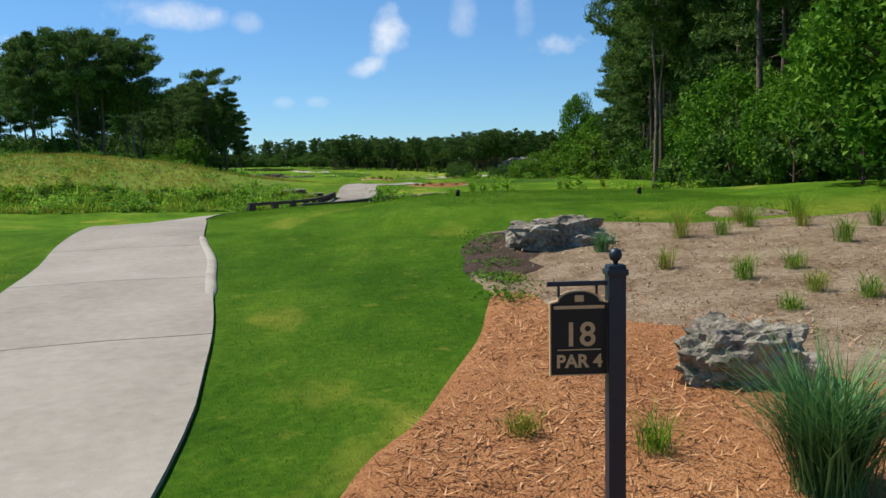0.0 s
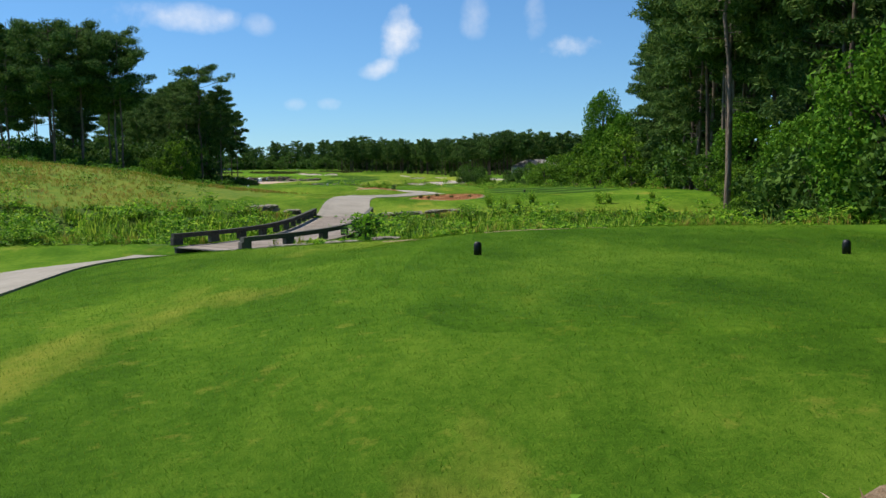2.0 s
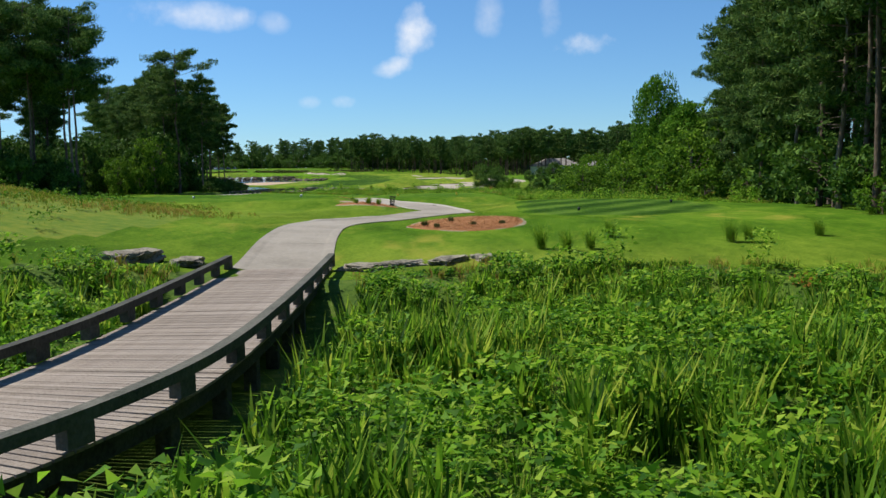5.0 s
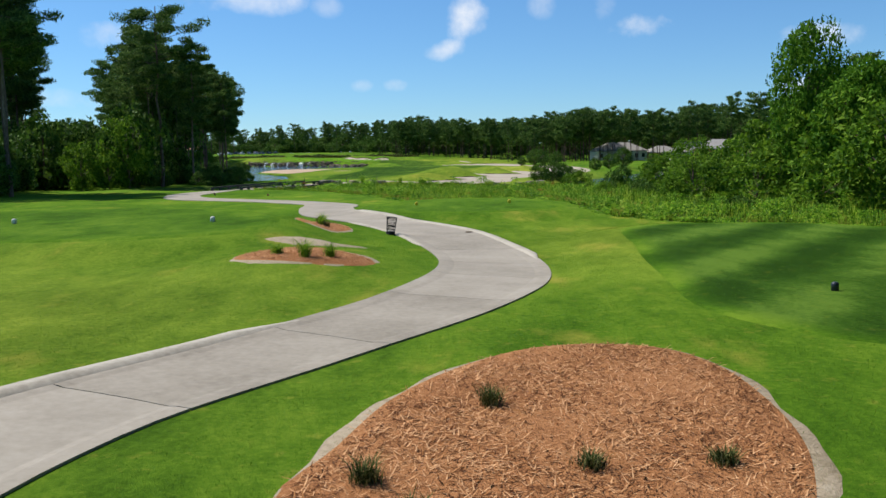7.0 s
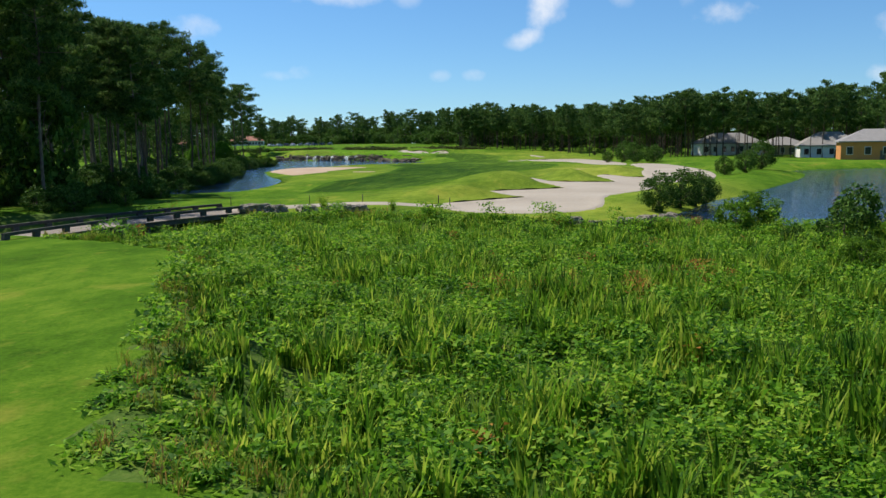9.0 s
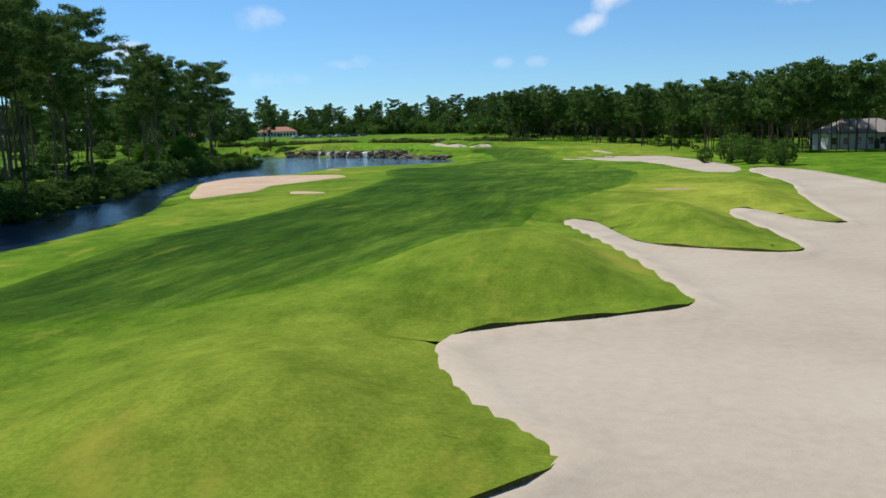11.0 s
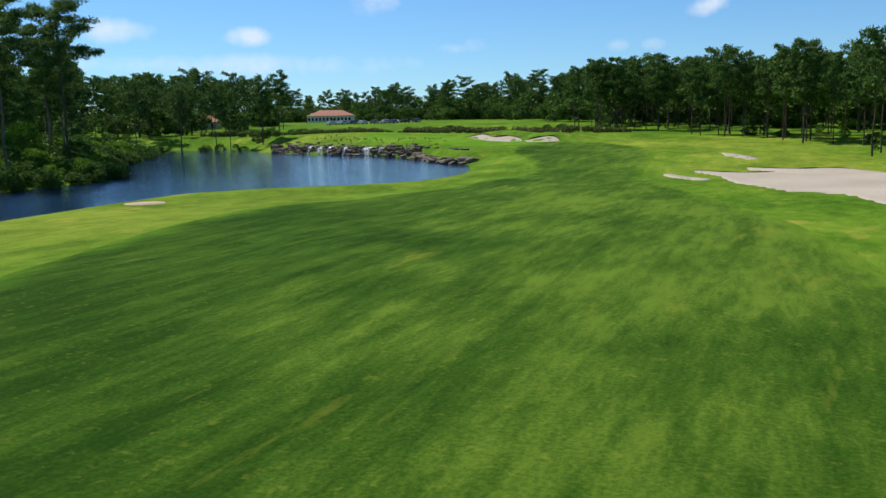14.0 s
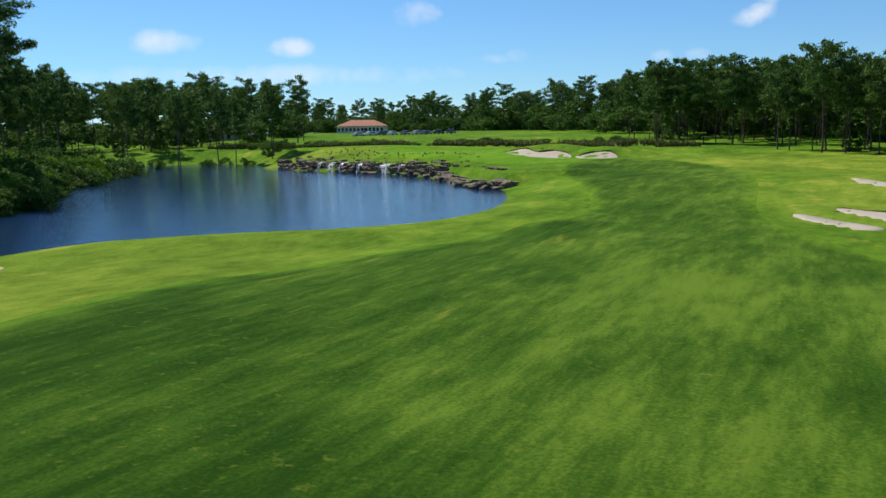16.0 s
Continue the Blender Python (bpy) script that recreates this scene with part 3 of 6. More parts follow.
BARE = curve([(-7.1, 95.5), (-6.7, 96.6), (-6.0, 97.6), (-5.3, 97.2), (-4.5, 96.7), (-5.0, 95.8), (-5.2, 94.7), (-6.1, 94.5), (-6.5, 95.2)], step=0.3)

PATH_1 = curve([(-3.1, -22), (-3.1, -6), (-3.05, 3), (-3.2, 6), (-3.5, 7.8), (-3.9, 9.8), (-4.85, 13.6), (-5.4, 15.9), (-6.35, 19), (-7.3, 23), (-8.6, 28), (-9.6, 32.6), (-9.9, 36), (-9.5, 39), (-8.95, 41.6), (-8.15, 44.1)], False, 0.6)
BRIDGE_1 = curve([(-8.0, 44.5), (-6.7, 46.2), (-5.75, 48.3), (-5.2, 50.6), (-4.98, 54), (-5.05, 58), (-5.2, 62), (-5.35, 65.4)], False, 0.3)
PATH_2 = curve([(-5.35, 65.4), (-5.7, 71), (-5.6, 75), (-4.75, 78.5), (-3.15, 82), (-1.35, 85.6), (-0.35, 89.5), (-0.1, 93.5), (-0.45, 97.5), (-1.35, 101.4), (-2.65, 105.2), (-4.8, 109), (-7.3, 113), (-9.7, 117.5),
                (-11.0, 122.3), (-11.5, 126.2), (-12.6, 130.4), (-16.2, 134.4), (-22.6, 140), (-28.2, 144.8), (-30.5, 150), (-30.6, 156), (-30.1, 161.5)], False, 0.6)
BRIDGE_2 = curve([(-30.1, 161.5), (-29.6, 167), (-28.4, 172.8), (-26.8, 177.6), (-24.9, 182)], False, 0.3)
PATH_3 = curve([(-24.9, 182), (-23.4, 185.2), (-21.2, 187.8), (-18, 189.2), (-13.7, 188.6), (-10, 187.6)], False, 0.6)

BASE = [(-40, 0.9), (0, 1.0), (8, 1.35), (17, 1.75), (23, 2.3), (37.5, 2.25), (42, 1.6), (62, 1.25), (67, 1.4), (72, 1.75), (76, 1.92), (90, 1.75), (100, 1.5), (112, 1.6), (124, 1.75),
        (132, 1.5), (172, 1.25), (182, 1.3), (200, 1.4), (230, 1.5), (300, 1.6), (340, 1.15), (375, 1.1), (420, 2.0), (450, 2.9), (500, 4.2), (560, 6.2), (650, 7.2), (900, 7.6)]
# mounds: x, y, half width, half length, height
MOUNDS = [(-14, 34, 8.5, 12, -1.05), (-60, 338, 12, 20, -0.55), (-44, 355, 8, 12, -0.35), (-34, 76, 17, 20, 3.2), (-22, 66, 9, 10, 0.8), (-12, 200, 5, 5, 0.85), (-9.5, 221, 5.5, 8, 1.3), (-1.5, 240, 4.5, 7, 1.0), (4.6, 257, 3.2, 10, 0.8), (-5.4, 66, 4, 3, -0.22), (-8, 44.6, 3.5, 2.6, -0.16), (-30, 160, 7, 7, 0.12),
          (-40, 395, 14, 12, 0.5), (-65, 456, 9, 5.5, 1.7), (-52, 451, 6, 5, 1.3), (-44, 462, 10, 7, 0.8), (-15, 400, 14, 10, 0.8), (9, 12, 6, 8, 0.5), (14, 24, 8, 10, 0.4),
          (16, 88, 8, 14, 0.3), (-14, 103, 9, 9, 0.75), (-80, 440, 20, 12, 0.9), (-110, 470, 26, 14, 1.2), (30, 350, 20, 40, 0.8), (-16, 262, 13, 30, 0.3), (-37, 208, 8, 8, -0.5), (-54, 284, 9, 22, -0.55), (-5.6, 91.5, 2.8, 6, 0.55), (-34, 216, 7, 9, -0.45), (-36, 236, 6, 14, -0.35)]


def height(x, y):
    x, y = np.asarray(x, float), np.asarray(y, float)
    ys, zs = np.array(BASE).T
    z = sum(np.interp(y + o, ys, zs) for o in (-2.5, -1.2, 0, 1.2, 2.5)) / 5
    for mx, my, sx, sy, h in MOUNDS:
        z = z + h * np.exp(-((x - mx) / sx) ** 2 - ((y - my) / sy) ** 2)
    z = z + 0.07 * np.sin(x * 0.21 + 1.3) * np.sin(y * 0.17) + 0.05 * np.sin(x * 0.43 + y * 0.31)
    for pad, top in ((TEE_A, 2.42), (TEE_B, 1.95), (TEE_W, 2.62), (TEE_Y, 1.98)):
        w = smooth(-3.0, 0.0, inside(pad, x, y))
        z = z * (1 - w) + top * w
    for marsh, deep in ((MARSH_1, 1.1), (MARSH_2, 1.15)):
        z = z - deep * smooth(0.2, 4.5, inside(marsh, x, y))
    # the large bunkers have a level floor, and the turf round them comes down to a low lip
    for bunker, low, rise, y0 in ((BUNKER, 0.98, 0.0012, 182), (BUNKER_2, 1.0, 0.001, 300)):
        d = inside(bunker, x, y)
        floor_ = low + rise * (y - y0)
        z = np.where(d > -5, floor_ + 0.2 + (z - floor_ - 0.2) * smooth(-0.2, 4.6, -d), z)
        z = np.where(d > -0.2, np.minimum(z, floor_ + 0.2 - 0.2 * smooth(-0.05, 0.8, d)), z)
    for bunker in (*GREEN_BUNKERS, *SLIVERS):
        z = z - 0.3 * smooth(-0.1, 1.1, inside(bunker, x, y))
    for pond, bank in ((POND, -10.0), (POND_2, -5.0)):
        d = inside(pond, x, y)
        w = smooth(bank, 0.0, d)
        z = z * (1 - w) + np.maximum(WATER + 0.12 - np.where(d > 0, 0.4, 0.1) * d, WATER - 1.2) * w
    # turf terrace held up by the waterfall wall
    w = smooth(-0.2, 1.0, inside(TERRACE, x, y))
    return z * (1 - w) + np.maximum(z, 2.35) * w


def dryness(x, y):
    """How far the sward has dried: 0 green, 1 olive."""
    z = 0 * x
    for mx, my, sx, sy, k in ((0, 260, 10, 34, 1.0), (2, 186, 13, 10, 0.75), (9, 206, 7, 20, 0.7), (-10, 203, 9, 12, 0.75), (-8, 222, 9, 14, 0.5), (2, 246, 7, 18, 0.5), (-18, 184, 10, 3, 0.5),
                              (-52, 322, 12, 36, 0.5), (-52, 362, 12, 20, 0.35), (-8, 384, 16, 24, 0.55), (-20, 430, 26, 22, 0.5), (-38, 262, 8, 26, 0.45), (4.5, 100, 4, 9, 0.45), (-9, 84, 6, 8, 0.4),
                              (3, 66, 14, 4, 0.45), (11, 18.5, 4.5, 2, 0.7), (-110, 455, 40, 10, 0.4), (2, 36, 6, 2.4, 0.45), (-18, 86, 9, 8, 0.4)):
        z = np.maximum(z, k * np.exp(-((x - mx) / sx) ** 2 - ((y - my) / sy) ** 2))
    return z


def ground_z(x, y):
    return float(height(np.array([x]), np.array([y]))[0])


# ---- building helpers ----
def part(name, bm, material, parent=None, label=""):
    me = bpy.data.meshes.new(name)
    bm.to_mesh(me)
    bm.free()
    me.materials.append(material)
    ob = new(name, me)
    ob.parent = parent
    return tagged(ob, label)


def raw(name, verts, faces, material, parent=None, label="", flat=True):
    me = bpy.data.meshes.new(name)
    me.from_pydata([tuple(v) for v in np.asarray(verts, float).tolist()], [], [tuple(f) for f in faces])
    if not flat:
        me.polygons.foreach_set("use_smooth", [True] * len(me.polygons))
    me.materials.append(material)
    me.update()
    ob = new(name, me)
    ob.parent = parent
    return tagged(ob, label)


def tris(name, v, material, parent=None, label=""):
    """Loose triangles from an array (n, 3, 3)."""
    v = np.asarray(v, np.float32).reshape(-1, 3)
    me = bpy.data.meshes.new(name)
    k = len(v) // 3
    me.vertices.add(3 * k)
    me.vertices.foreach_set("co", v.ravel())
    me.loops.add(3 * k)
    me.loops.foreach_set("vertex_index", np.arange(3 * k, dtype=np.int32))
    me.polygons.add(k)
    me.polygons.foreach_set("loop_start", np.arange(0, 3 * k, 3, dtype=np.int32))
    me.polygons.foreach_set("loop_total", np.full(k, 3, np.int32))
    me.materials.append(material)
    me.update(calc_edges=True)
    ob = new(name, me)
    ob.parent = parent
    return tagged(ob, label)


def thing(name, x, y, z, label, category, group="", turn=0.0):
    e = new(name)
    e.matrix_basis = pose(x, y, z, 0, 0, turn)
    e.empty_display_size = 0.2
    return tagged(e, label, category, group)


def box(bm, size, at=(0, 0, 0), turn=(0, 0, 0), bevel=0.0):
    m = Matrix.LocRotScale(at, Euler([radians(a) for a in turn]), size)
    r = bmesh.ops.create_cube(bm, size=1.0, matrix=m)
    if bevel:
        es = list({e for v in r["verts"] for e in v.link_edges})
        bmesh.ops.bevel(bm, geom=es, offset=bevel, segments=2, affect="EDGES", profile=0.6)
    return bm


def boxed(size, at=(0, 0, 0), turn=(0, 0, 0), bevel=0.0):
    return box(bmesh.new(), size, at, turn, bevel)


def lathe(profile, seg=16):
    """A turned shape from (radius, height) pairs."""
    bm = bmesh.new()
    rings = []
    for r, z in profile:
        rings.append([bm.verts.new((max(r, 1e-4) * math.cos(2 * math.pi * k / seg), max(r, 1e-4) * math.sin(2 * math.pi * k / seg), z)) for k in range(seg)])
    for a, b in zip(rings, rings[1:]):
        for k in range(seg):
            bm.faces.new((a[k], a[(k + 1) % seg], b[(k + 1) % seg], b[k]))
    bm.faces.new(rings[0][::-1])
    bm.faces.new(rings[-1])
    for f in bm.faces:
        f.smooth = True
    return bm


def filled(outline, step):
    """Points and triangles that fill an outline, following a grid inside it."""
    from mathutils import geometry
    lo, hi = outline.min(0), outline.max(0)
    gx, gy = np.meshgrid(np.arange(lo[0], hi[0], step), np.arange(lo[1], hi[1], step))
    gx = gx + (np.arange(gx.shape[0]) % 2)[:, None] * step / 2
    keep = inside(outline, gx, gy) > step * 0.45
    pts = np.concatenate([outline, np.stack([gx[keep], gy[keep]], 1)])
    k = len(outline)
    r = geometry.delaunay_2d_cdt([Vector(p) for p in pts], [(i, (i + 1) % k) for i in range(k)], [list(range(k))], 1, 1e-5)
    return np.array([tuple(v) for v in r[0]]), [tuple(f) for f in r[2]]


def sheet(name, outline, step, lift, material, label, category="", kind="structure", skirt=0.12, wave=0.0, flare=0.22, blend=0.0):
    """A surface laid on the ground inside an outline, with a turned-down edge."""
    p, f = filled(outline, step)
    z = height(p[:, 0], p[:, 1]) + lift
    if wave:
        z = z + wave * np.sin(p[:, 0] * 2.1) * np.cos(p[:, 1] * 1.7)
    v = [tuple(q) for q in np.column_stack([p, z])]
    used = {}
    for a in f:
        for i, j in zip(a, a[1:] + a[:1]):
            used[(i, j)] = 1
    rim = [e for e in used if (e[1], e[0]) not in used]
    mown = list(smooth(0.0, blend, inside(outline, p[:, 0], p[:, 1]))) if blend else []
    out = {}
    for i, j in rim:
        e = np.array([v[j][1] - v[i][1], v[i][0] - v[j][0]])
        e = e / max(np.linalg.norm(e), 1e-9)
        for q in (i, j):
            out[q] = out.get(q, 0) + e
    low = {}
    for q, e in out.items():
        e = e / max(np.linalg.norm(e), 0.5) * flare
        low[q] = len(v)
        v.append((v[q][0] + e[0], v[q][1] + e[1], v[q][2] - skirt))
    f = f + [(j, i, low[i], low[j]) for i, j in rim]
    ob = raw(name, v, f, material, flat=False)
    if blend:
        at = ob.data.attributes.new("mown", "FLOAT", "POINT")
        at.data.foreach_set("value", np.r_[mown, np.zeros(len(v) - len(mown))])
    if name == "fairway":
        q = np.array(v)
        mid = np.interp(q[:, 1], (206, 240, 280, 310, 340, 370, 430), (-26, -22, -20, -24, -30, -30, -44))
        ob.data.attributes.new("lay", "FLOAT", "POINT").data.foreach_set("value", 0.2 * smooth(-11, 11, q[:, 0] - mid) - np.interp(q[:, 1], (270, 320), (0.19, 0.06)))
    return tagged(ob, label, category or name.replace("_", " "), kind=kind)


def offset(line, d):
    """The line moved sideways: positive to the right of its way."""
    t = np.gradient(line, axis=0)
    t /= np.linalg.norm(t, axis=1)[:, None]
    return line + d * np.stack([t[:, 1], -t[:, 0]], 1)


# ---- ground: one sheet to the horizon ----
def spread(lo, hi, step, far_lo, far_hi, grow=1.16):
    mid = list(np.arange(lo, hi, step))
    up, s = [hi], step
    while up[-1] < far_hi:
        s *= grow
        up.append(up[-1] + s)
    down, s = [lo], step
    while down[-1] > far_lo:
        s *= grow
        down.append(down[-1] - s)
    return np.array(down[:0:-1] + mid + up)


def build_ground():
    xs = spread(-48, 26, 0.7, -2500, 2500)
    ys = np.concatenate([spread(-12, 250, 0.7, -1500, 250)[:-1], spread(250, 470, 1.6, 249, 4500)[1:]])
    gx, gy = np.meshgrid(xs, ys)
    gz = height(gx, gy)
    for sand in (BUNKER, BUNKER_2, *GREEN_BUNKERS, *SLIVERS):
        gz = gz - 0.2 * smooth(-0.1, 0.35, inside(sand, gx, gy))
    nx, ny = len(xs), len(ys)
    v = np.column_stack([gx.ravel(), gy.ravel(), gz.ravel()])
    i = (np.arange(ny - 1)[:, None] * nx + np.arange(nx - 1)[None]).ravel()
    f = np.column_stack([i, i + 1, i + nx + 1, i + nx])
    me = bpy.data.meshes.new("ground")
    me.vertices.add(len(v))
    me.vertices.foreach_set("co", v.ravel())
    me.loops.add(4 * len(f))
    me.loops.foreach_set("vertex_index", f.astype(np.int32).ravel())
    me.polygons.add(len(f))
    me.polygons.foreach_set("loop_start", np.arange(0, 4 * len(f), 4, dtype=np.int32))
    me.polygons.foreach_set("loop_total", np.full(len(f), 4, np.int32))
    me.polygons.foreach_set("use_smooth", np.ones(len(f), bool))
    cx, cy = gx[:-1, :-1].ravel() + 0.35, gy[:-1, :-1].ravel() + 0.35
    idx = np.zeros(len(f), np.int32)
    idx[(inside(MARSH_1, cx, cy) > 0.3) | (inside(MARSH_2, cx, cy) > 0.3)] = 1
    dune = (np.exp(-((cx + 36) / 26) ** 2 - ((cy - 74) / 24) ** 2) > 0.42) & (idx == 0)
    idx[dune] = 2
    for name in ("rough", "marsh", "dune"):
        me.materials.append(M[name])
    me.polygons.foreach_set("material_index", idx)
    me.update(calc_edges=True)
    # shade painted into the near lawn, fading out from y 15 to 28
    near_shade = (1 - smooth(15, 28, gy)) * smooth(-40, -8, gy)
    me.attributes.new("mown", "FLOAT", "POINT").data.foreach_set("value", near_shade.ravel())
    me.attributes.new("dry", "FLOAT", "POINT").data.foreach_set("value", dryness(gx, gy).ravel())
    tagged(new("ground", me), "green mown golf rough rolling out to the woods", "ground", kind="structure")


build_ground()
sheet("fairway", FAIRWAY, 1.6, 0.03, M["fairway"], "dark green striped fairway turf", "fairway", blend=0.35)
sheet("putting_green", GREEN, 2.0, 0.03, M["green"], "smooth pale green putting surface beyond the pond", "green")
for o, l in ((TEE_A, "dark green tee ground before the marsh"), (TEE_B, "striped tee ground beside the cart path"),
             (TEE_W, "raised tee ground with white markers"), (TEE_Y, "rounded tee ground with yellow markers")):
    sheet("tee_ground", o, 0.7, 0.025, M["tee_striped" if o is TEE_B else "near_tee" if o is TEE_A else "tee"], l, "tee", blend=1.6 if o is not TEE_B else 0.7, skirt=0.06, flare=0.3)
sheet("bunker", BUNKER, 0.8, 0.05, M["sand"], "large pale sand bunker with grassy fingers", "bunker", skirt=0.24, flare=0.34)
sheet("bunker", BUNKER_2, 1.0, 0.05, M["sand"], "long pale sand bunker along the fairway", "bunker", skirt=0.24, flare=0.34)
for o in SLIVERS:
    sheet("bunker", o, 0.6, 0.05, M["sand"], "narrow sliver of sand beside the fairway", "bunker", skirt=0.24, flare=0.1)
for o in GREEN_BUNKERS:
    sheet("bunker", o, 1.0, 0.05, M["sand"], "white greenside sand bunker", "bunker", skirt=0.24, flare=0.34)
sheet("sand_bank", BEACH, 1.0, 0.06, M["beach"], "pinkish sand bank beside the pond", "sand bank")
sheet("sand_bank", BEACH_2, 0.8, 0.06, M["beach"], "small pinkish sand hollow by the fairway", "sand bank")
sheet("sand_bank", curve([(-60, 331.4), (-59.6, 333.2), (-58.4, 334.2), (-58, 332.6), (-58.8, 331)], step=0.6), 0.6, 0.06, M["beach"], "small worn sand patch on the pond bank", "sand bank")
sheet("pine_straw_bed", MULCH, 0.3, 0.03, M["mulch"], "orange pine straw bed round the hole sign", "mulch bed", wave=0.012)
sheet("bare_slope", LITTER + 0.16 * np.column_stack([np.sin(LITTER[:, 1] * 2.3) + 0.6 * np.sin(LITTER[:, 1] * 5.1), np.sin(LITTER[:, 0] * 2.1) + 0.6 * np.sin(LITTER[:, 0] * 4.7)]), 0.3, 0.045, M["litter"], "sandy slope with dry litter behind the boulders", "bare ground", wave=0.012)
for o in (BED_A, BED_B, BED_C):
    sheet("pine_straw_bed", o, 0.3, 0.04, M["mulch"], "orange pine straw bed with grass tufts", "mulch bed", wave=0.015)


def frayed(outline, grow, seed):
    """An outline pushed outwards unevenly."""
    d = outline - outline.mean(0)
    a = np.arctan2(d[:, 1], d[:, 0])
    k = grow * (0.55 + 0.6 * np.sin(a * 2 + seed) + 0.35 * np.sin(a * 5 + 2 * seed) + 0.25 * np.sin(a * 11 + seed))
    return outline + d * np.maximum(k, -0.02)[:, None]


sheet("sandy_rim", frayed(BED_B, 0.14, 5.6), 0.3, 0.022, M["dry_sand"], "pale sandy rim round the small straw bed", "bare ground")
sheet("sandy_rim", frayed(BED_A, 0.06, 2.0), 0.3, 0.022, M["dry_sand"], "pale sandy rim round the large straw bed", "bare ground")
sheet("sandy_rim", frayed(BED_C, 0.12, 3.3), 0.3, 0.022, M["dry_sand"], "pale sandy rim round the path-side straw bed", "bare ground")
sheet("bare_patch", frayed(BARE, 0.12, 1.0), 0.4, 0.025, M["dry_sand"], "bare sandy patch in the rough", "bare ground")
for k, o in enumerate(BARE_SPOTS):
    jag = np.random.RandomState(70 + k).normal(size=o.shape) * min(0.04, 0.03 * np.ptp(o[:, 0]))
    sheet("bare_patch", o + jag, 0.4, 0.018, M["litter" if k == 0 else "worn_soil"], "worn bare patch in the turf", "bare ground")

DARK_BED = curve([(0.85, 13.2), (0.74, 14), (0.82, 15.2), (0.78, 16.7), (1.3, 18.1), (2.3, 17.9), (2.2, 17), (1.9, 16), (2.0, 15.2), (1.7, 14.4), (1.85, 13.6), (1.5, 13.1), (1.2, 12.9)], step=0.3)
sheet("bark_bed", DARK_BED, 0.3, 0.06, M["dark_mulch"], "dark bark mulch beside the boulder", "mulch bed", wave=0.012)


def turf_lip(outline, rise, label):
    """A grassy lip that stands over the sand where the outline faces down the hole."""
    k = len(outline)
    t = np.roll(outline, -1, 0) - np.roll(outline, 1, 0)
    t /= np.linalg.norm(t, axis=1)[:, None]
    area = (outline[:, 0] * np.roll(outline[:, 1], -1) - np.roll(outline[:, 0], -1) * outline[:, 1]).sum()
    nrm = np.stack([t[:, 1], -t[:, 0]], 1) * (1 if area > 0 else -1)
    amp = smooth(0.1, 0.75, nrm[:, 1])
    amp = (np.roll(amp, 1) + amp + np.roll(amp, -1)) / 3 * rise * (0.8 + 0.3 * np.sin(np.arange(k) * 1.7))
    v = []
    for d, up in ((2.6, -0.05), (1.7, 0.16), (0.9, 0.55), (0.3, 0.95), (-0.04, 1.0)):
        q = outline + nrm * d
        v += np.column_stack([q, height(q[:, 0], q[:, 1]) + np.where(up < 0, up, amp * up + 0.01)]).tolist()
    grass = [(a * k + i, a * k + (i + 1) % k, (a + 1) * k + (i + 1) % k, (a + 1) * k + i) for i in range(k) if amp[i] > 0.02 or amp[(i + 1) % k] > 0.02 for a in range(4)]
    ob = raw("bunker_lip", v, [f[::-1] for f in grass] if area > 0 else grass, M["rough"], flat=False)
    ob.data.attributes.new("dry", "FLOAT", "POINT").data.foreach_set("value", dryness(np.array(v)[:, 0], np.array(v)[:, 1]))
    tagged(ob, label, "bunker lip", kind="structure")
    top = outline - nrm * 0.04
    low = outline - nrm * 0.12
    w = np.column_stack([top, height(top[:, 0], top[:, 1]) + amp + 0.005]).tolist() + np.column_stack([low, height(low[:, 0], low[:, 1]) - 0.1]).tolist()
    face = [(i, (i + 1) % k, k + (i + 1) % k, k + i) for i in range(k) if amp[i] > 0.02 or amp[(i + 1) % k] > 0.02]
    raw("soil_face", w, face, M["soil"], ob, "dark rooty soil under the turf")


turf_lip(BUNKER, 0.16, "grassy turf lip standing over the bunker sand")
turf_lip(BUNKER_2, 0.14, "grassy turf lip standing over the bunker sand")
for o in GREEN_BUNKERS:
    turf_lip(o, 0.3, "grassy turf lip over the greenside sand")


def flat_water(name, outline, label):
    p, f = filled(outline, 8.0)
    v = np.column_stack([p, np.full(len(p), WATER)])
    tagged(raw(name, v, f, M["water"], flat=False), label, "pond", kind="structure")


def grown(outline, d):
    c = np.roll(outline, -1, 0) - np.roll(outline, 1, 0)
    c /= np.linalg.norm(c, axis=1)[:, None]
    nrm = np.stack([c[:, 1], -c[:, 0]], 1)
    area = (outline[:, 0] * np.roll(outline[:, 1], -1) - np.roll(outline[:, 0], -1) * outline[:, 1]).sum()
    return outline + nrm * d * (1 if area > 0 else -1)


flat_water("pond", grown(POND, 0.3), "dark blue pond below the rock waterfall")
flat_water("pond", grown(POND_2, 0.3), "blue pond beside the houses")


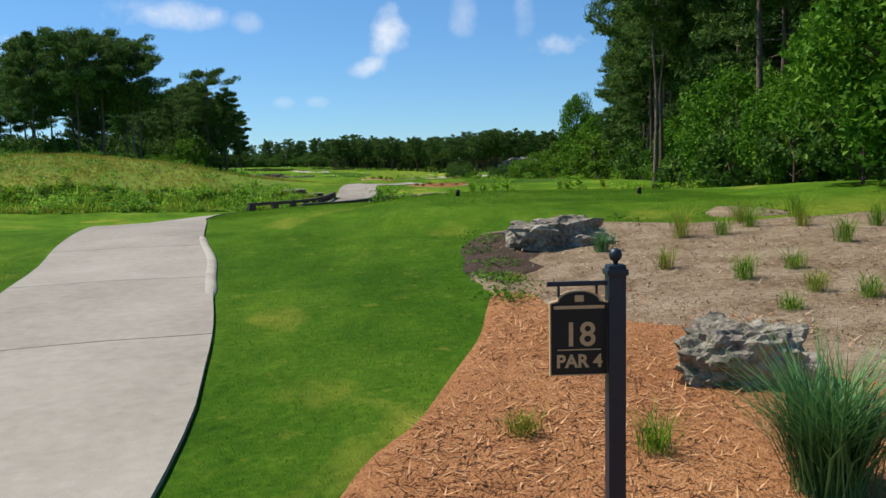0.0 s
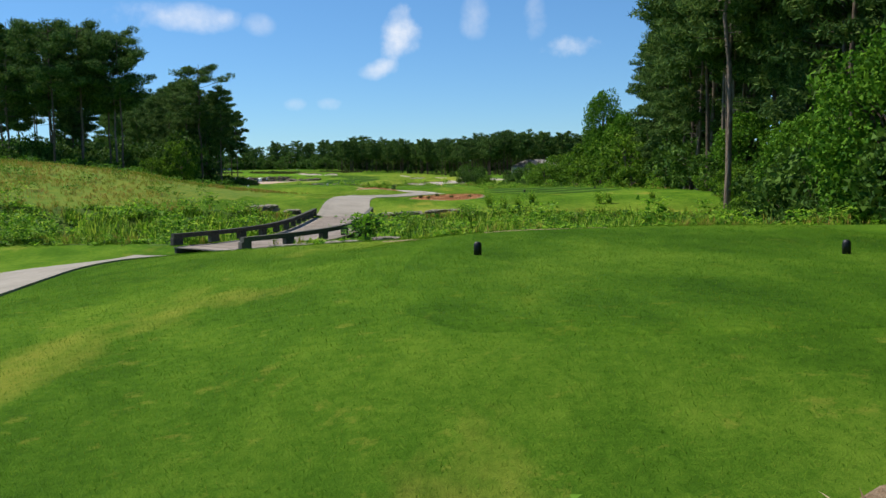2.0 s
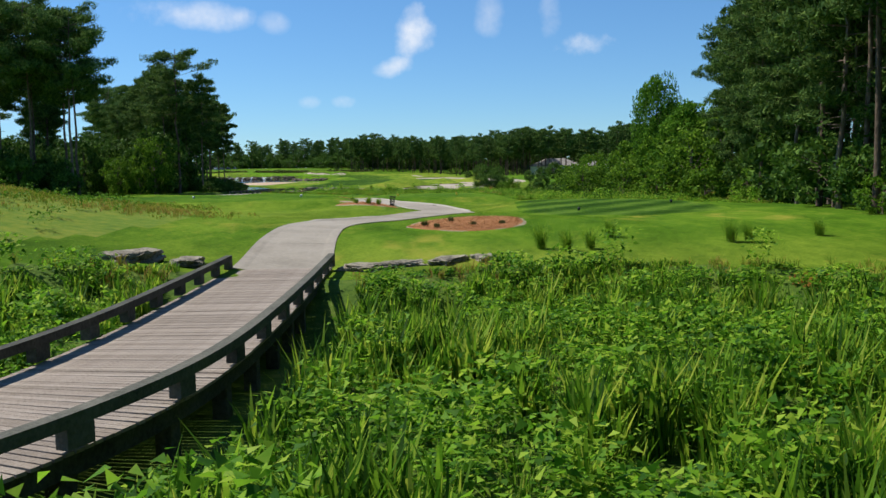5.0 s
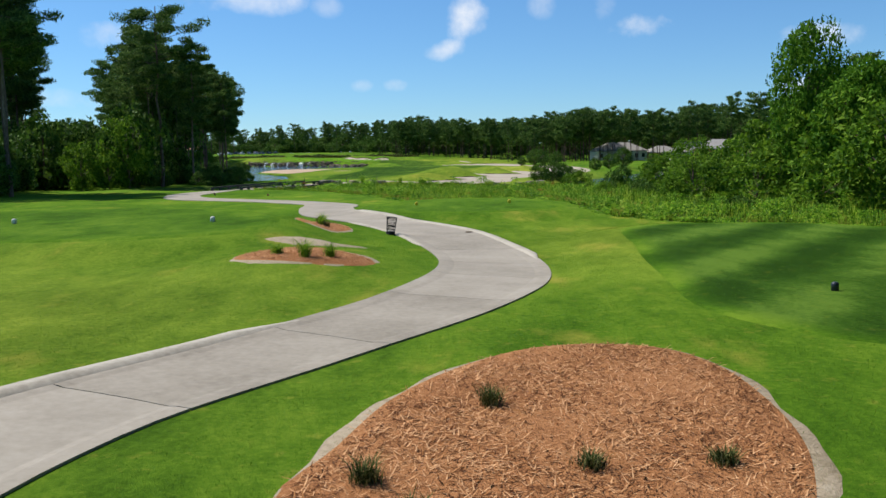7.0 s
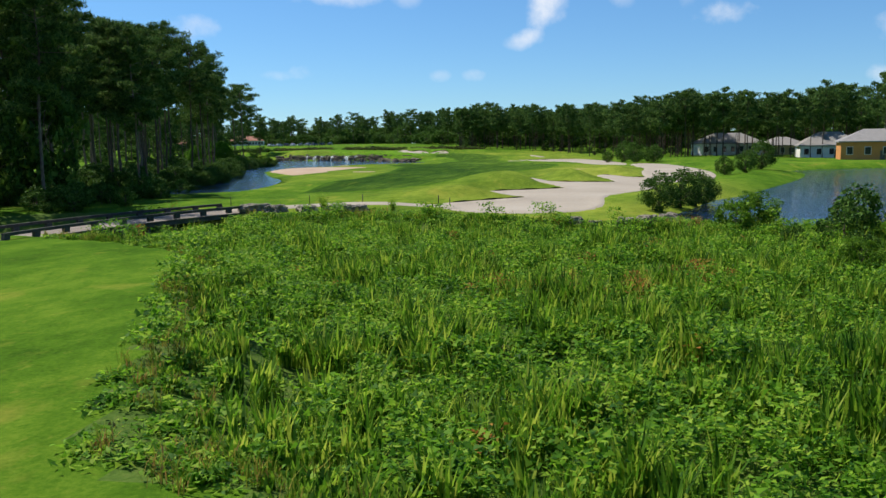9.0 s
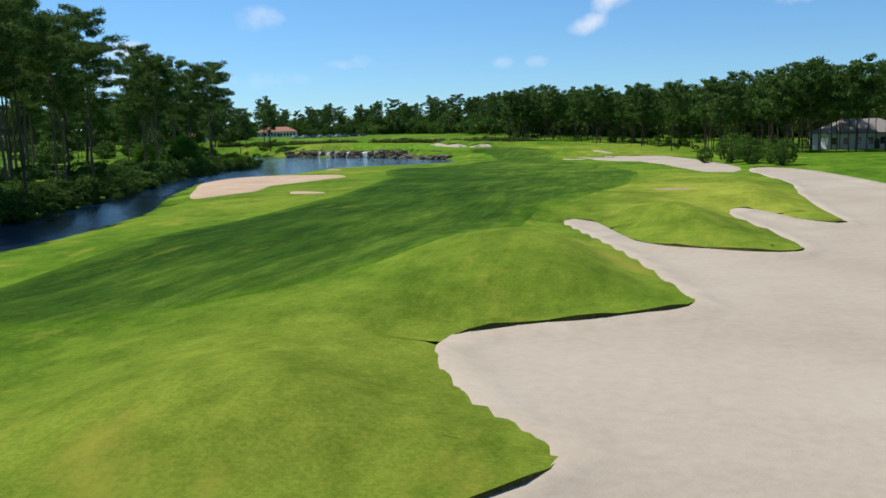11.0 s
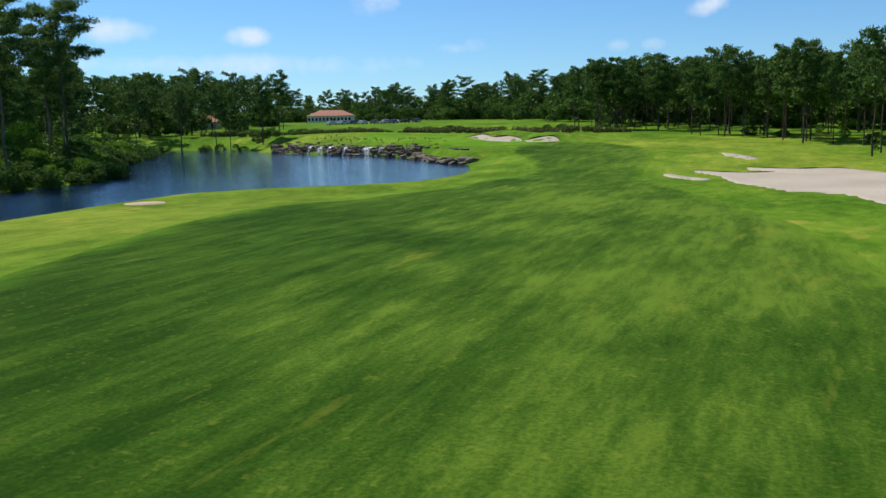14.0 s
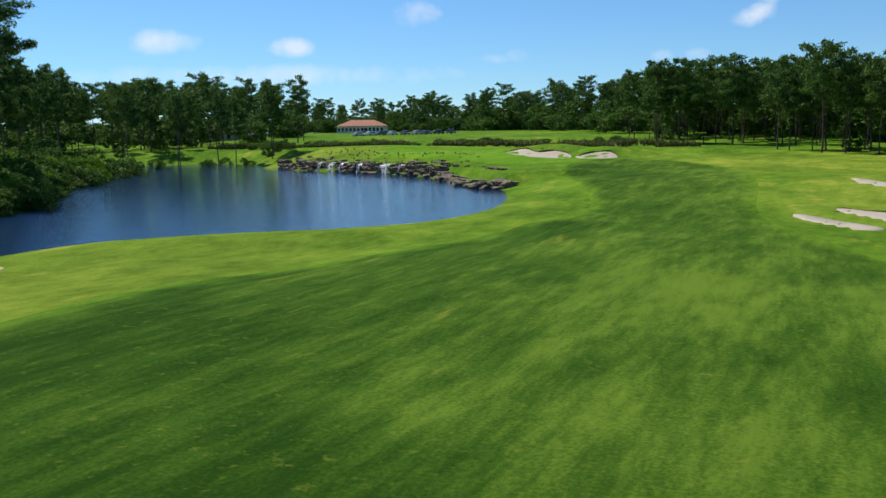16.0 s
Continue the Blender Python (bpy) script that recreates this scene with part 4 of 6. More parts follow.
# ---- cart path ----
def path_slabs(name, line, width, label, slab=4.4, lift=0.012, kerb=0.0, widths=None):
    """Concrete slabs along a line, with open joints between them, as parts of one path."""
    path = thing(name, 0, 0, 0, label, "path")
    tagged(path, kind="structure")
    run = np.r_[0, np.cumsum(np.linalg.norm(np.diff(line, axis=0), axis=1))]
    total = run[-1]
    count = max(1, round(total / slab))
    for k in range(count):
        s = np.linspace(k * total / count + (0.012 if k else 0), (k + 1) * total / count - 0.012, 8)
        mid = np.column_stack([np.interp(s, run, line[:, 0]), np.interp(s, run, line[:, 1])])
        t = np.column_stack([np.interp(s + 0.3, run, line[:, 0]) - np.interp(s - 0.3, run, line[:, 0]),
                             np.interp(s + 0.3, run, line[:, 1]) - np.interp(s - 0.3, run, line[:, 1])])
        t /= np.linalg.norm(t, axis=1)[:, None]
        side = np.stack([t[:, 1], -t[:, 0]], 1)
        across = [(-0.5, -0.12), (-0.5, kerb), (-0.5 + 0.09, kerb * 0.8), (-0.36, 0), (-0.12, 0.012), (0.12, 0.012), (0.36, 0), (0.5 - 0.09, kerb * 0.8), (0.5, kerb), (0.5, -0.12)]
        v = []
        for q, n in zip(mid, side):
            aa = np.array([a for a, _ in across])
            wide = width if widths is None else float(np.interp(q[1], *widths))
            zz = height(q[0] + n[0] * wide * aa, q[1] + n[1] * wide * aa)
            for (a, up), z in zip(across, zz):
                v.append((*(q + n * a * wide), float(z) + lift + up))
        w = len(across)
        f = [(i * w + j, i * w + j + 1, (i + 1) * w + j + 1, (i + 1) * w + j) for i in range(7) for j in range(w - 1)]
        f += [tuple(range(w))[::-1], tuple(range(7 * w, 8 * w))]
        raw("slab", v, f, M["concrete"], path)
    return path


PATH_WIDTHS = ((66, 72, 78, 84, 90, 97, 103, 106, 110, 114, 120, 127, 131, 136, 150), (3.2, 2.8, 2.4, 2.75, 3.1, 3.4, 3.55, 3.7, 3.3, 3.0, 3.3, 3.6, 3.9, 3.6, 3.2))
PATHS = [path_slabs("cart_path", PATH_1, 3.0, "pale concrete cart path rising to the bridge", lift=0.045, widths=((0, 34, 39, 42, 44), (3.0, 3.0, 3.4, 4.2, 4.8))),
         path_slabs("cart_path", PATH_2, 3.3, "winding pale concrete cart path with joints", kerb=0.02, widths=PATH_WIDTHS)]


def path_kerb(path, line, side, y0, y1, widths, wide=0.34, rise=0.07):
    """A pale raised kerb along one side of a stretch of path."""
    sel = line[(line[:, 1] > y0) & (line[:, 1] < y1)]
    t = np.gradient(sel, axis=0)
    t /= np.linalg.norm(t, axis=1)[:, None]
    n = np.stack([t[:, 1], -t[:, 0]], 1) * side
    half = np.interp(sel[:, 1], *widths) / 2
    ends = np.clip(np.minimum(np.arange(len(sel)), np.arange(len(sel))[::-1]) / 3, 0.05, 1)
    v = []
    for a, up in ((-0.02, 0.012), (0.06, rise), (wide - 0.06, rise), (wide, 0.02), (wide + 0.03, -0.1)):
        q = sel + n * (half - 0.14 + a * ends)[:, None]
        v += np.column_stack([q, height(q[:, 0], q[:, 1]) + 0.012 + np.maximum(up * ends, -0.1)]).tolist()
    k = len(sel)
    f = [(a * k + i, a * k + i + 1, (a + 1) * k + i + 1, (a + 1) * k + i) for a in range(4) for i in range(k - 1)]
    raw("kerb", v, f if side < 0 else [q[::-1] for q in f], M["kerb"], path, "pale raised concrete kerb", flat=False)


path_kerb(PATHS[0], PATH_1, 1, 10, 21, ((0, 50), (3.0, 3.0)), 0.2, 0.042)
path_kerb(PATHS[1], PATH_2, 1, 96, 119, PATH_WIDTHS)
path_kerb(PATHS[1], PATH_2, -1, 76, 84, PATH_WIDTHS)
path_kerb(PATHS[1], PATH_2, -1, 100, 112, PATH_WIDTHS, 0.26, 0.05)
left, right = offset(PATH_3, -1.2), offset(PATH_3, 1.2)
sheet("sand_path", np.concatenate([left, right[::-1]]), 0.7, 0.05, M["sand"], "pale sandy path from the bridge to the bunker", "path")


# ---- bridges ----
def bridge(line, width, posts_every, label, z0, z1, flare=0.0):
    b = thing("cart_bridge", 0, 0, 0, label, "bridge")
    run = np.r_[0, np.cumsum(np.linalg.norm(np.diff(line, axis=0), axis=1))]
    total = run[-1]

    def at(s):
        p = np.array([np.interp(s, run, line[:, 0]), np.interp(s, run, line[:, 1])])
        q = np.array([np.interp(s + 0.2, run, line[:, 0]), np.interp(s + 0.2, run, line[:, 1])])
        r = np.array([np.interp(s - 0.2, run, line[:, 0]), np.interp(s - 0.2, run, line[:, 1])])
        t = (q - r) / max(np.linalg.norm(q - r), 1e-6)
        return p, t, z0 + (z1 - z0) * s / total

    def wider(s):
        return flare * max(0.0, 1 - s / 11) ** 1.3

    plank = bpy.data.meshes.new("plank")
    bm = boxed((width, 0.135, 0.05), (0, 0, -0.025), bevel=0.008)
    bm.to_mesh(plank)
    bm.free()
    plank.materials.append(M["wood"])
    count = int(total / 0.145)
    rnd = random.Random(5)
    for k in range(count):
        sk = (k + 0.5) * total / count
        p, t, z = at(sk)
        p = p + np.array([t[1], -t[0]]) * wider(sk) / 2
        o = new("plank", plank)
        o.parent = b
        o.matrix_basis = pose(p[0], p[1], z + rnd.uniform(-0.004, 0.004), 0, 0, math.degrees(math.atan2(t[1], t[0])) - 90 + rnd.uniform(-0.3, 0.3)) @ Matrix.Diagonal((1 + wider(sk) / width, 1, 1, 1))
    for side in (-1, 1):
        for name, out, low, high, thick in (("top_rail", 0.5, 0.31, 0.47, 0.20), ("edge_beam", 0.46, -0.32, -0.06, 0.12)):
            v, f = [], []
            ss = np.linspace(0, total, 60)
            for s in ss:
                p, t, z = at(s)
                n = np.array([t[1], -t[0]]) * side
                for a, h in ((-thick / 2, low), (thick / 2, low), (thick / 2, high), (-thick / 2, high)):
                    q = p + n * (width * out + a + (wider(s) if side > 0 else 0))
                    v.append((*q, z + h))
            f = [(4 * i + j, 4 * i + (j + 1) % 4, 4 * i + 4 + (j + 1) % 4, 4 * i + 4 + j) for i in range(59) for j in range(4)] + [(0, 1, 2, 3), (239, 238, 237, 236)]
            raw(name, v, f, M["rail"], b)
        n_posts = round(total / posts_every) + 1
        for k in range(n_posts):
            sk = min(max(k * total / (n_posts - 1), 0.15), total - 0.15)
            p, t, z = at(sk)
            n = np.array([t[1], -t[0]]) * side
            if side > 0:
                p = p + n * wider(sk)
            q = p + n * width * 0.5
            ang = math.degrees(math.atan2(t[1], t[0]))
            part("rail_post", boxed((0.42, 0.19, 0.26), (q[0], q[1], z + 0.18), (0, 0, ang), 0.012), M["rail"], b)
            if 0 < k < n_posts - 1:
                q = p + n * width * 0.42
                g = ground_z(*q)
                part("support_post", boxed((0.26, 0.26, z - g + 0.3), (q[0], q[1], (z + g - 0.5) / 2), (0, 0, ang), 0.02), M["rail"], b)
    return b


bridge(BRIDGE_1, 3.3, 2.0, "curved timber cart bridge with low dark rails over the marsh", 1.3, 1.34, 0.6)
bridge(BRIDGE_2, 3.3, 2.5, "low timber cart bridge with dark rails near the pond", 1.36, 1.36)


# ---- hole sign ----
def letter(name, text, size, at, parent):
    c = bpy.data.curves.new(name, "FONT")
    c.body, c.size, c.extrude, c.align_x, c.offset = text, size, 0.002, "CENTER", 0.0028
    t = new("tmp", c)
    dg = bpy.context.evaluated_depsgraph_get()
    me = bpy.data.meshes.new_from_object(t.evaluated_get(dg))
    bpy.data.objects.remove(t)
    me.materials.clear()
    me.materials.append(M["gold"])
    o = new(name, me)
    o.parent = parent
    o.matrix_basis = pose(*at, 90, 0, 0)
    return o


def hole_sign(x, y, turn):
    z = ground_z(x, y)
    s = thing("hole_sign", x, y, z, "black and tan hole sign hanging from a dark post", "sign", turn=turn)
    top = SIGN_TOP - z
    part("post", boxed((0.096, 0.096, top - 0.10), (0, 0, (top - 0.10) / 2), bevel=0.006), M["metal"], s)
    bm = boxed((0.118, 0.118, 0.035), (0, 0, top - 0.105), bevel=0.008)
    box(bm, (0.1, 0.1, 0.03), (0, 0, top - 0.08), bevel=0.012)
    part("cap", bm, M["metal"], s, "stepped dark metal cap")
    bm = lathe([(0.012, top - 0.07), (0.014, top - 0.05), (0.03, top - 0.035), (0.037, top - 0.012), (0.03, top + 0.012), (0.012, top + 0.024)])
    part("finial", bm, M["metal"], s, "round dark finial")
    part("arm", boxed((0.36, 0.022, 0.026), (-0.2, 0, top - 0.165), (0, 0, 0), 0.004), M["metal"], s)
    for dx in (-0.315, -0.105):
        part("hanger", boxed((0.014, 0.012, 0.07), (dx, 0, top - 0.205), bevel=0.003), M["metal"], s)
    # panel with an arched head
    cx, w, lowz, highz = -0.205, 0.31, top - 0.665, top - 0.275
    prof = [(-w / 2, lowz), (w / 2, lowz), (w / 2, highz)]
    for k in range(13):
        a = math.pi * k / 12
        prof.append((math.cos(a) * w * 0.36, highz + 0.012 + math.sin(a) * 0.055))
    prof.append((-w / 2, highz))
    for nm, d, grow, material in (("panel", 0.03, 0.0, M["black"]), ("border", 0.026, 0.007, M["gold"])):
        bm = bmesh.new()
        mid = (lowz + highz) / 2
        ring = [bm.verts.new((cx + px + (grow if px > 0 else -grow) * (abs(px) > 0.01), -d / 2, pz + (grow if pz > mid else -grow))) for px, pz in prof]
        f = bm.faces.new(ring)
        r = bmesh.ops.extrude_face_region(bm, geom=[f])
        bmesh.ops.translate(bm, verts=[e for e in r["geom"] if isinstance(e, bmesh.types.BMVert)], vec=(0, d, 0))
        bmesh.ops.recalc_face_normals(bm, faces=bm.faces)
        part(nm, bm, material, s, "thin tan border" if nm == "border" else "black arched panel")
    face = -0.0165
    letter("number", "18", 0.185, (cx, face, lowz + 0.16), s)
    letter("par_line", "PAR 4", 0.1, (cx, face, lowz + 0.04), s)
    part("divider", boxed((0.24, 0.003, 0.006), (cx, face, lowz + 0.137)), M["gold"], s)
    part("name_bar", boxed((0.28, 0.003, 0.018), (cx, face, highz - 0.018)), M["gold"], s, "tan bar in place of the club name")
    part("emblem", boxed((0.05, 0.003, 0.036), (cx, face, highz + 0.03), bevel=0.001), M["gold"], s, "plain tan emblem")


SIGN_TOP = 2.86
hole_sign(1.12, 4.75, 3)


# ---- boulders ----
def rock_mesh(seed, sx, sy, sz, rough=0.22, sub=4):
    bm = bmesh.new()
    bmesh.ops.create_icosphere(bm, subdivisions=sub, radius=1.0)
    off = Vector((seed * 7.3, seed * 3.1, seed * 1.7))
    for v in bm.verts:
        d = v.co.normalized()
        c = Vector((max(-0.72, min(0.72, d.x)), max(-0.72, min(0.72, d.y)), max(-0.72, min(0.72, d.z)))) / 0.82
        k = 1 + rough * noise.fractal(d * 1.6 + off, 1.0, 2.0, 4) + rough * 0.55 * noise.noise(d * 6 + off) + 0.06 * noise.noise(d * 14 + off)
        s = c * k
        v.co = Vector((s.x * sx, s.y * sy, s.z * sz))
    return bm


def boulder(x, y, sx, sy, sz, seed, turn, label, sink=0.35, sub=4, group="boulders by the marsh", rough=0.22):
    ob = part("boulder", rock_mesh(seed, sx, sy, sz, rough, sub), M["rock"])
    ob.matrix_basis = pose(x, y, ground_z(x, y) + sz * (1 - 2 * sink) * 0.8, 0, 0, turn)
    return tagged(ob, label, "rock", group)


boulder(2.5, 16.1, 0.98, 0.75, 0.52, 1, 4, "large pitted grey limestone boulder in the sandy slope", 0.5, 5, rough=0.27)
boulder(2.76, 7.4, 0.54, 0.46, 0.44, 2, -12, "squared pale limestone boulder with dark pits", 0.42, 5, rough=0.3)
for k, (x, y, a, b, c) in enumerate([(-4.6, 41.7, 0.5, 0.3, 0.14), (-3.9, 41.5, 0.3, 0.25, 0.1), (-2.9, 40.5, 0.42, 0.26, 0.1), (-2.3, 40.4, 0.34, 0.22, 0.08), (-1.3, 40.5, 0.42, 0.28, 0.12),
                                     (-9.9, 64.8, 1.0, 0.6, 0.24), (-8.3, 65.2, 0.7, 0.5, 0.18), (-2.7, 65.3, 0.7, 0.5, 0.16), (-1.5, 65.7, 0.8, 0.4, 0.14), (0.1, 66.2, 0.9, 0.4, 0.14), (1.3, 66.6, 0.6, 0.4, 0.14),
                                     (-1.0, 174.3, 0.45, 0.38, 0.34), (0.1, 173.9, 0.38, 0.3, 0.24), (1.8, 173.5, 0.62, 0.45, 0.4), (3.0, 174, 0.6, 0.45, 0.42), (4.3, 174.8, 0.55, 0.42, 0.38),
                                     (-23.2, 181.1, 1.2, 0.7, 0.45), (-21.9, 181.4, 0.9, 0.6, 0.4), (-19.6, 181.6, 1.0, 0.6, 0.4), (-17.4, 182.2, 1.1, 0.6, 0.4), (-16.2, 182.4, 0.7, 0.5, 0.35)]):
    boulder(x, y, a, b, c, 10 + k, (k * 47) % 180, "grey limestone boulder at the marsh edge", 0.46 if k < 5 else 0.3, 4, rough=0.28)


# ---- waterfall wall ----
FALLS = ((-110.6, 446.4, 0.9), (-102.8, 440.0, 1.0), (-99.3, 438.1, 1.7), (-96.2, 436.2, 1.1), (-91.7, 434.5, 1.4), (-85.3, 431.1, 2.4), (-81.7, 429.6, 0.7))


def waterfall():
    rnd = random.Random(9)
    back_way = np.array([0.5, 0.86])
    shapes = []
    for k in range(14):
        flat_ = 0.55 if k % 2 else 0.8
        me = bpy.data.meshes.new("fall_rock")
        bm = rock_mesh(50 + k, 1.0, 0.7, flat_ * 0.6, 0.36, 3)
        bm.to_mesh(me)
        bm.free()
        me.materials.append(M["dark_rock"])
        shapes.append(me)
    total = len(FALL_LINE)
    for k, p in enumerate(FALL_LINE):
        u = k / total
        spill = min(math.hypot(p[0] - fx, p[1] - fy) - w / 2 for fx, fy, w in FALLS)
        low = u < 0.3  # the lower arm of pale slabs towards the fairway
        for tier in range(2 if low else 3):
            if rnd.random() < (0.25 if low else 0.15):
                continue
            size = rnd.uniform(0.6, 1.25) * (1.1 if low else 0.9)
            q = p + back_way * (tier * (0.75 if low else 0.55) - 0.3 + rnd.uniform(-0.35, 0.35))
            if spill < 0.3:
                q = q + back_way * 0.7
            ob = new("fall_rock", rnd.choice(shapes))
            ob.matrix_basis = pose(q[0], q[1], WATER + 0.05 + tier * (0.45 if low else 0.62) + rnd.uniform(-0.12, 0.12), rnd.uniform(-8, 8), rnd.uniform(-8, 8), rnd.uniform(0, 360)) @ Matrix.Diagonal((size, size, size * rnd.uniform(0.7, 1.2), 1))
            tagged(ob, "stacked dark wet rock of the pond waterfall wall", "rock", "waterfall rocks")
    for k in range(34):
        p = FALL_LINE[rnd.randrange(int(total * 0.1), total - 1)] + back_way * rnd.uniform(1.6, 6.5)
        ob = new("terrace_rock", rnd.choice(shapes))
        size = rnd.uniform(0.35, 0.8)
        ob.matrix_basis = pose(p[0], p[1], ground_z(*p) + 0.05, 0, 0, rnd.uniform(0, 360)) @ Matrix.Diagonal((size, size, size, 1))
        tagged(ob, "grey rock lying on the turf above the waterfall", "rock", "rocks above the waterfall")
    for fx, fy, w in FALLS:
        i = int(np.argmin(np.hypot(FALL_LINE[:, 0] - fx, FALL_LINE[:, 1] - fy)))
        t = FALL_LINE[min(i + 1, total - 1)] - FALL_LINE[max(i - 1, 0)]
        t = t / np.linalg.norm(t)
        v, m = [], 9
        for a in np.linspace(-w / 2, w / 2, m):
            for zz, out in ((2.3, -1.2), (2.28, -0.1), (2.1, 0.35), (1.5, 0.6 + 0.1 * math.sin(a * 11)), (0.68, 0.75 + 0.14 * math.sin(a * 7))):
                q = np.array((fx, fy)) + t * a * (1 + 0.12 * (2.3 - zz)) - back_way * out
                v.append((*q, zz + 0.05 * math.sin(a * 5)))
        f = [(5 * i2 + j, 5 * i2 + j + 1, 5 * i2 + 6 + j, 5 * i2 + 5 + j) for i2 in range(m - 1) for j in range(4)]
        tagged(raw("water_spill", v, f, M["foam"], flat=False), "white strands of water falling into the pond", "waterfall", "waterfall spills")


waterfall()


# ---- small course furniture ----
def marker(x, y, label, material, r, h, group):
    e = part("tee_marker", lathe([(r, -0.02), (r, h * 0.72), (r * 0.92, h * 0.86), (r * 0.6, h * 0.97), (r * 0.1, h)], 14), material)
    e.matrix_basis = pose(x, y, ground_z(x, y) + 0.02)
    tagged(e, label, "tee marker", group)


for x, y in ((1.0, 28.5), (6.7, 27.6)):
    marker(x, y, "black domed tee marker standing on the turf", M["black"], 0.065, 0.23, "black tee markers")
for x, y in ((7.35, 87.5), (14.8, 96.5)):
    marker(x, y, "dark blue tee marker on the striped turf", M["metal"], 0.08, 0.2, "blue tee markers")
for x, y in ((-10.8, 100.5), (-18.6, 100.5)):
    marker(x, y, "white tee marker on the raised turf", M["white"], 0.09, 0.2, "white tee markers")
for x, y in ((-5.15, 120.6), (0.42, 121.9)):
    marker(x, y, "yellow tee marker on the rounded tee", M["yellow"], 0.09, 0.2, "yellow tee markers")
for x, y in ((-22.2, 149.5), (-28.0, 151.5)):
    marker(x, y, "small dark red tee marker on the far turf", M["clay"], 0.09, 0.2, "red tee markers")
for x, y in ((-22.1, 189.9), (-17.9, 190.4), (-11.9, 191), (-10.9, 190.4), (-27.3, 186.6)):
    e = thing("path_stake", x, y, ground_z(x, y) - 0.1, "thin dark stake beside the sandy path", "stake", "path stakes")
    part("shaft", lathe([(0.035, 0), (0.035, 0.72), (0.015, 0.8)], 8), M["rail"], e)


def bin_basket(x, y):
    z = ground_z(x, y) + 0.02
    b = thing("wire_bin", x, y, z, "black wire mesh basket leaning beside the cart path", "bin")
    b.matrix_basis = pose(x, y, z, 0, 6, 0) @ Matrix.Scale(0.88, 4)
    for zz, r in ((0.03, 0.2), (0.4, 0.225), (0.8, 0.25)):
        bm = bmesh.new()
        ring = []
        for k in range(20):
            a = 2 * math.pi * k / 20
            ring.append([bm.verts.new(((r + 0.02 * math.cos(c)) * math.cos(a), (r + 0.02 * math.cos(c)) * math.sin(a), zz + 0.02 * math.sin(c))) for c in np.linspace(0, 2 * math.pi, 6, endpoint=False)])
        for k in range(20):
            for j in range(6):
                bm.faces.new((ring[k][j], ring[(k + 1) % 20][j], ring[(k + 1) % 20][(j + 1) % 6], ring[k][(j + 1) % 6]))
        part("hoop", bm, M["mesh"], b)
    wires = bmesh.new()
    for k in range(28):
        for turn in (0.55, -0.55):
            a0, a1 = 2 * math.pi * k / 28, 2 * math.pi * k / 28 + turn
            p, q = Vector((0.2 * math.cos(a0), 0.2 * math.sin(a0), 0.03)), Vector((0.25 * math.cos(a1), 0.25 * math.sin(a1), 0.8))
            m = Matrix.Translation((p + q) / 2) @ (q - p).to_track_quat("Z", "Y").to_matrix().to_4x4() @ Matrix.Diagonal((0.007, 0.007, (q - p).length, 1))
            bmesh.ops.create_cube(wires, size=1.0, matrix=m)
    part("wire_mesh", wires, M["mesh"], b)
    part("liner", lathe([(0.17, 0.02), (0.19, 0.13), (0.12, 0.15)], 14), M["metal"], b, "dark bag in the bottom")


bin_basket(-4.55, 104.2)
# flat brown disc added in place of a dark oval stain
e = part("drain_cover", lathe([(0.17, -0.02), (0.17, 0.008), (0.15, 0.014), (0.13, 0.008), (0.02, 0.008)], 20), M["dark_mulch"])
e.matrix_basis = pose(-1.35, 105.9, ground_z(-1.35, 105.9) + 0.03)
tagged(e, "flat round brown disc in place of a stain on the concrete path", "drain cover")
for x, y, r in ((-4.4, 40.5, 0.13),):
    e = part("ground_disc", lathe([(r, -0.02), (r, 0.012), (r * 0.9, 0.02), (0.02, 0.022)], 18), M["white"])
    e.matrix_basis = pose(x, y, ground_z(x, y) + 0.03)
    tagged(e, "flat white disc set in the turf by the bridge", "marker disc")


# ---- trees ----
def rot_tris(rnd, n, size, thin, up=0.0):
    """n small leaf triangles round the origin, in random directions."""
    d = rnd.normal(size=(n, 3))
    d[:, 2] += up
    d /= np.linalg.norm(d, axis=1)[:, None]
    s = np.cross(d, rnd.normal(size=(n, 3)))
    s /= np.linalg.norm(s, axis=1)[:, None]
    ln = size * rnd.uniform(0.7, 1.3, (n, 1))
    return np.stack([-s * ln * thin - d * ln * 0.3, s * ln * thin - d * ln * 0.3, d * ln * 0.9], 1)


def tube(points, radii, seg=7):
    v, f = [], []
    pts = [Vector(p) for p in points]
    for i, (p, r) in enumerate(zip(pts, radii)):
        d = (pts[min(i + 1, len(pts) - 1)] - pts[max(i - 1, 0)]).normalized()
        a = d.orthogonal().normalized()
        b = d.cross(a)
        for k in range(seg):
            c = 2 * math.pi * k / seg
            v.append(p + (a * math.cos(c) + b * math.sin(c)) * r)
    for i in range(len(pts) - 1):
        for k in range(seg):
            f.append((i * seg + k, i * seg + (k + 1) % seg, (i + 1) * seg + (k + 1) % seg, (i + 1) * seg + k))
    return v, f


def joined(tubes):
    V, F = [], []
    for v, f in tubes:
        k = len(V)
        V += v
        F += [tuple(i + k for i in q) for q in f]
    return V, F


SHAPES = {}


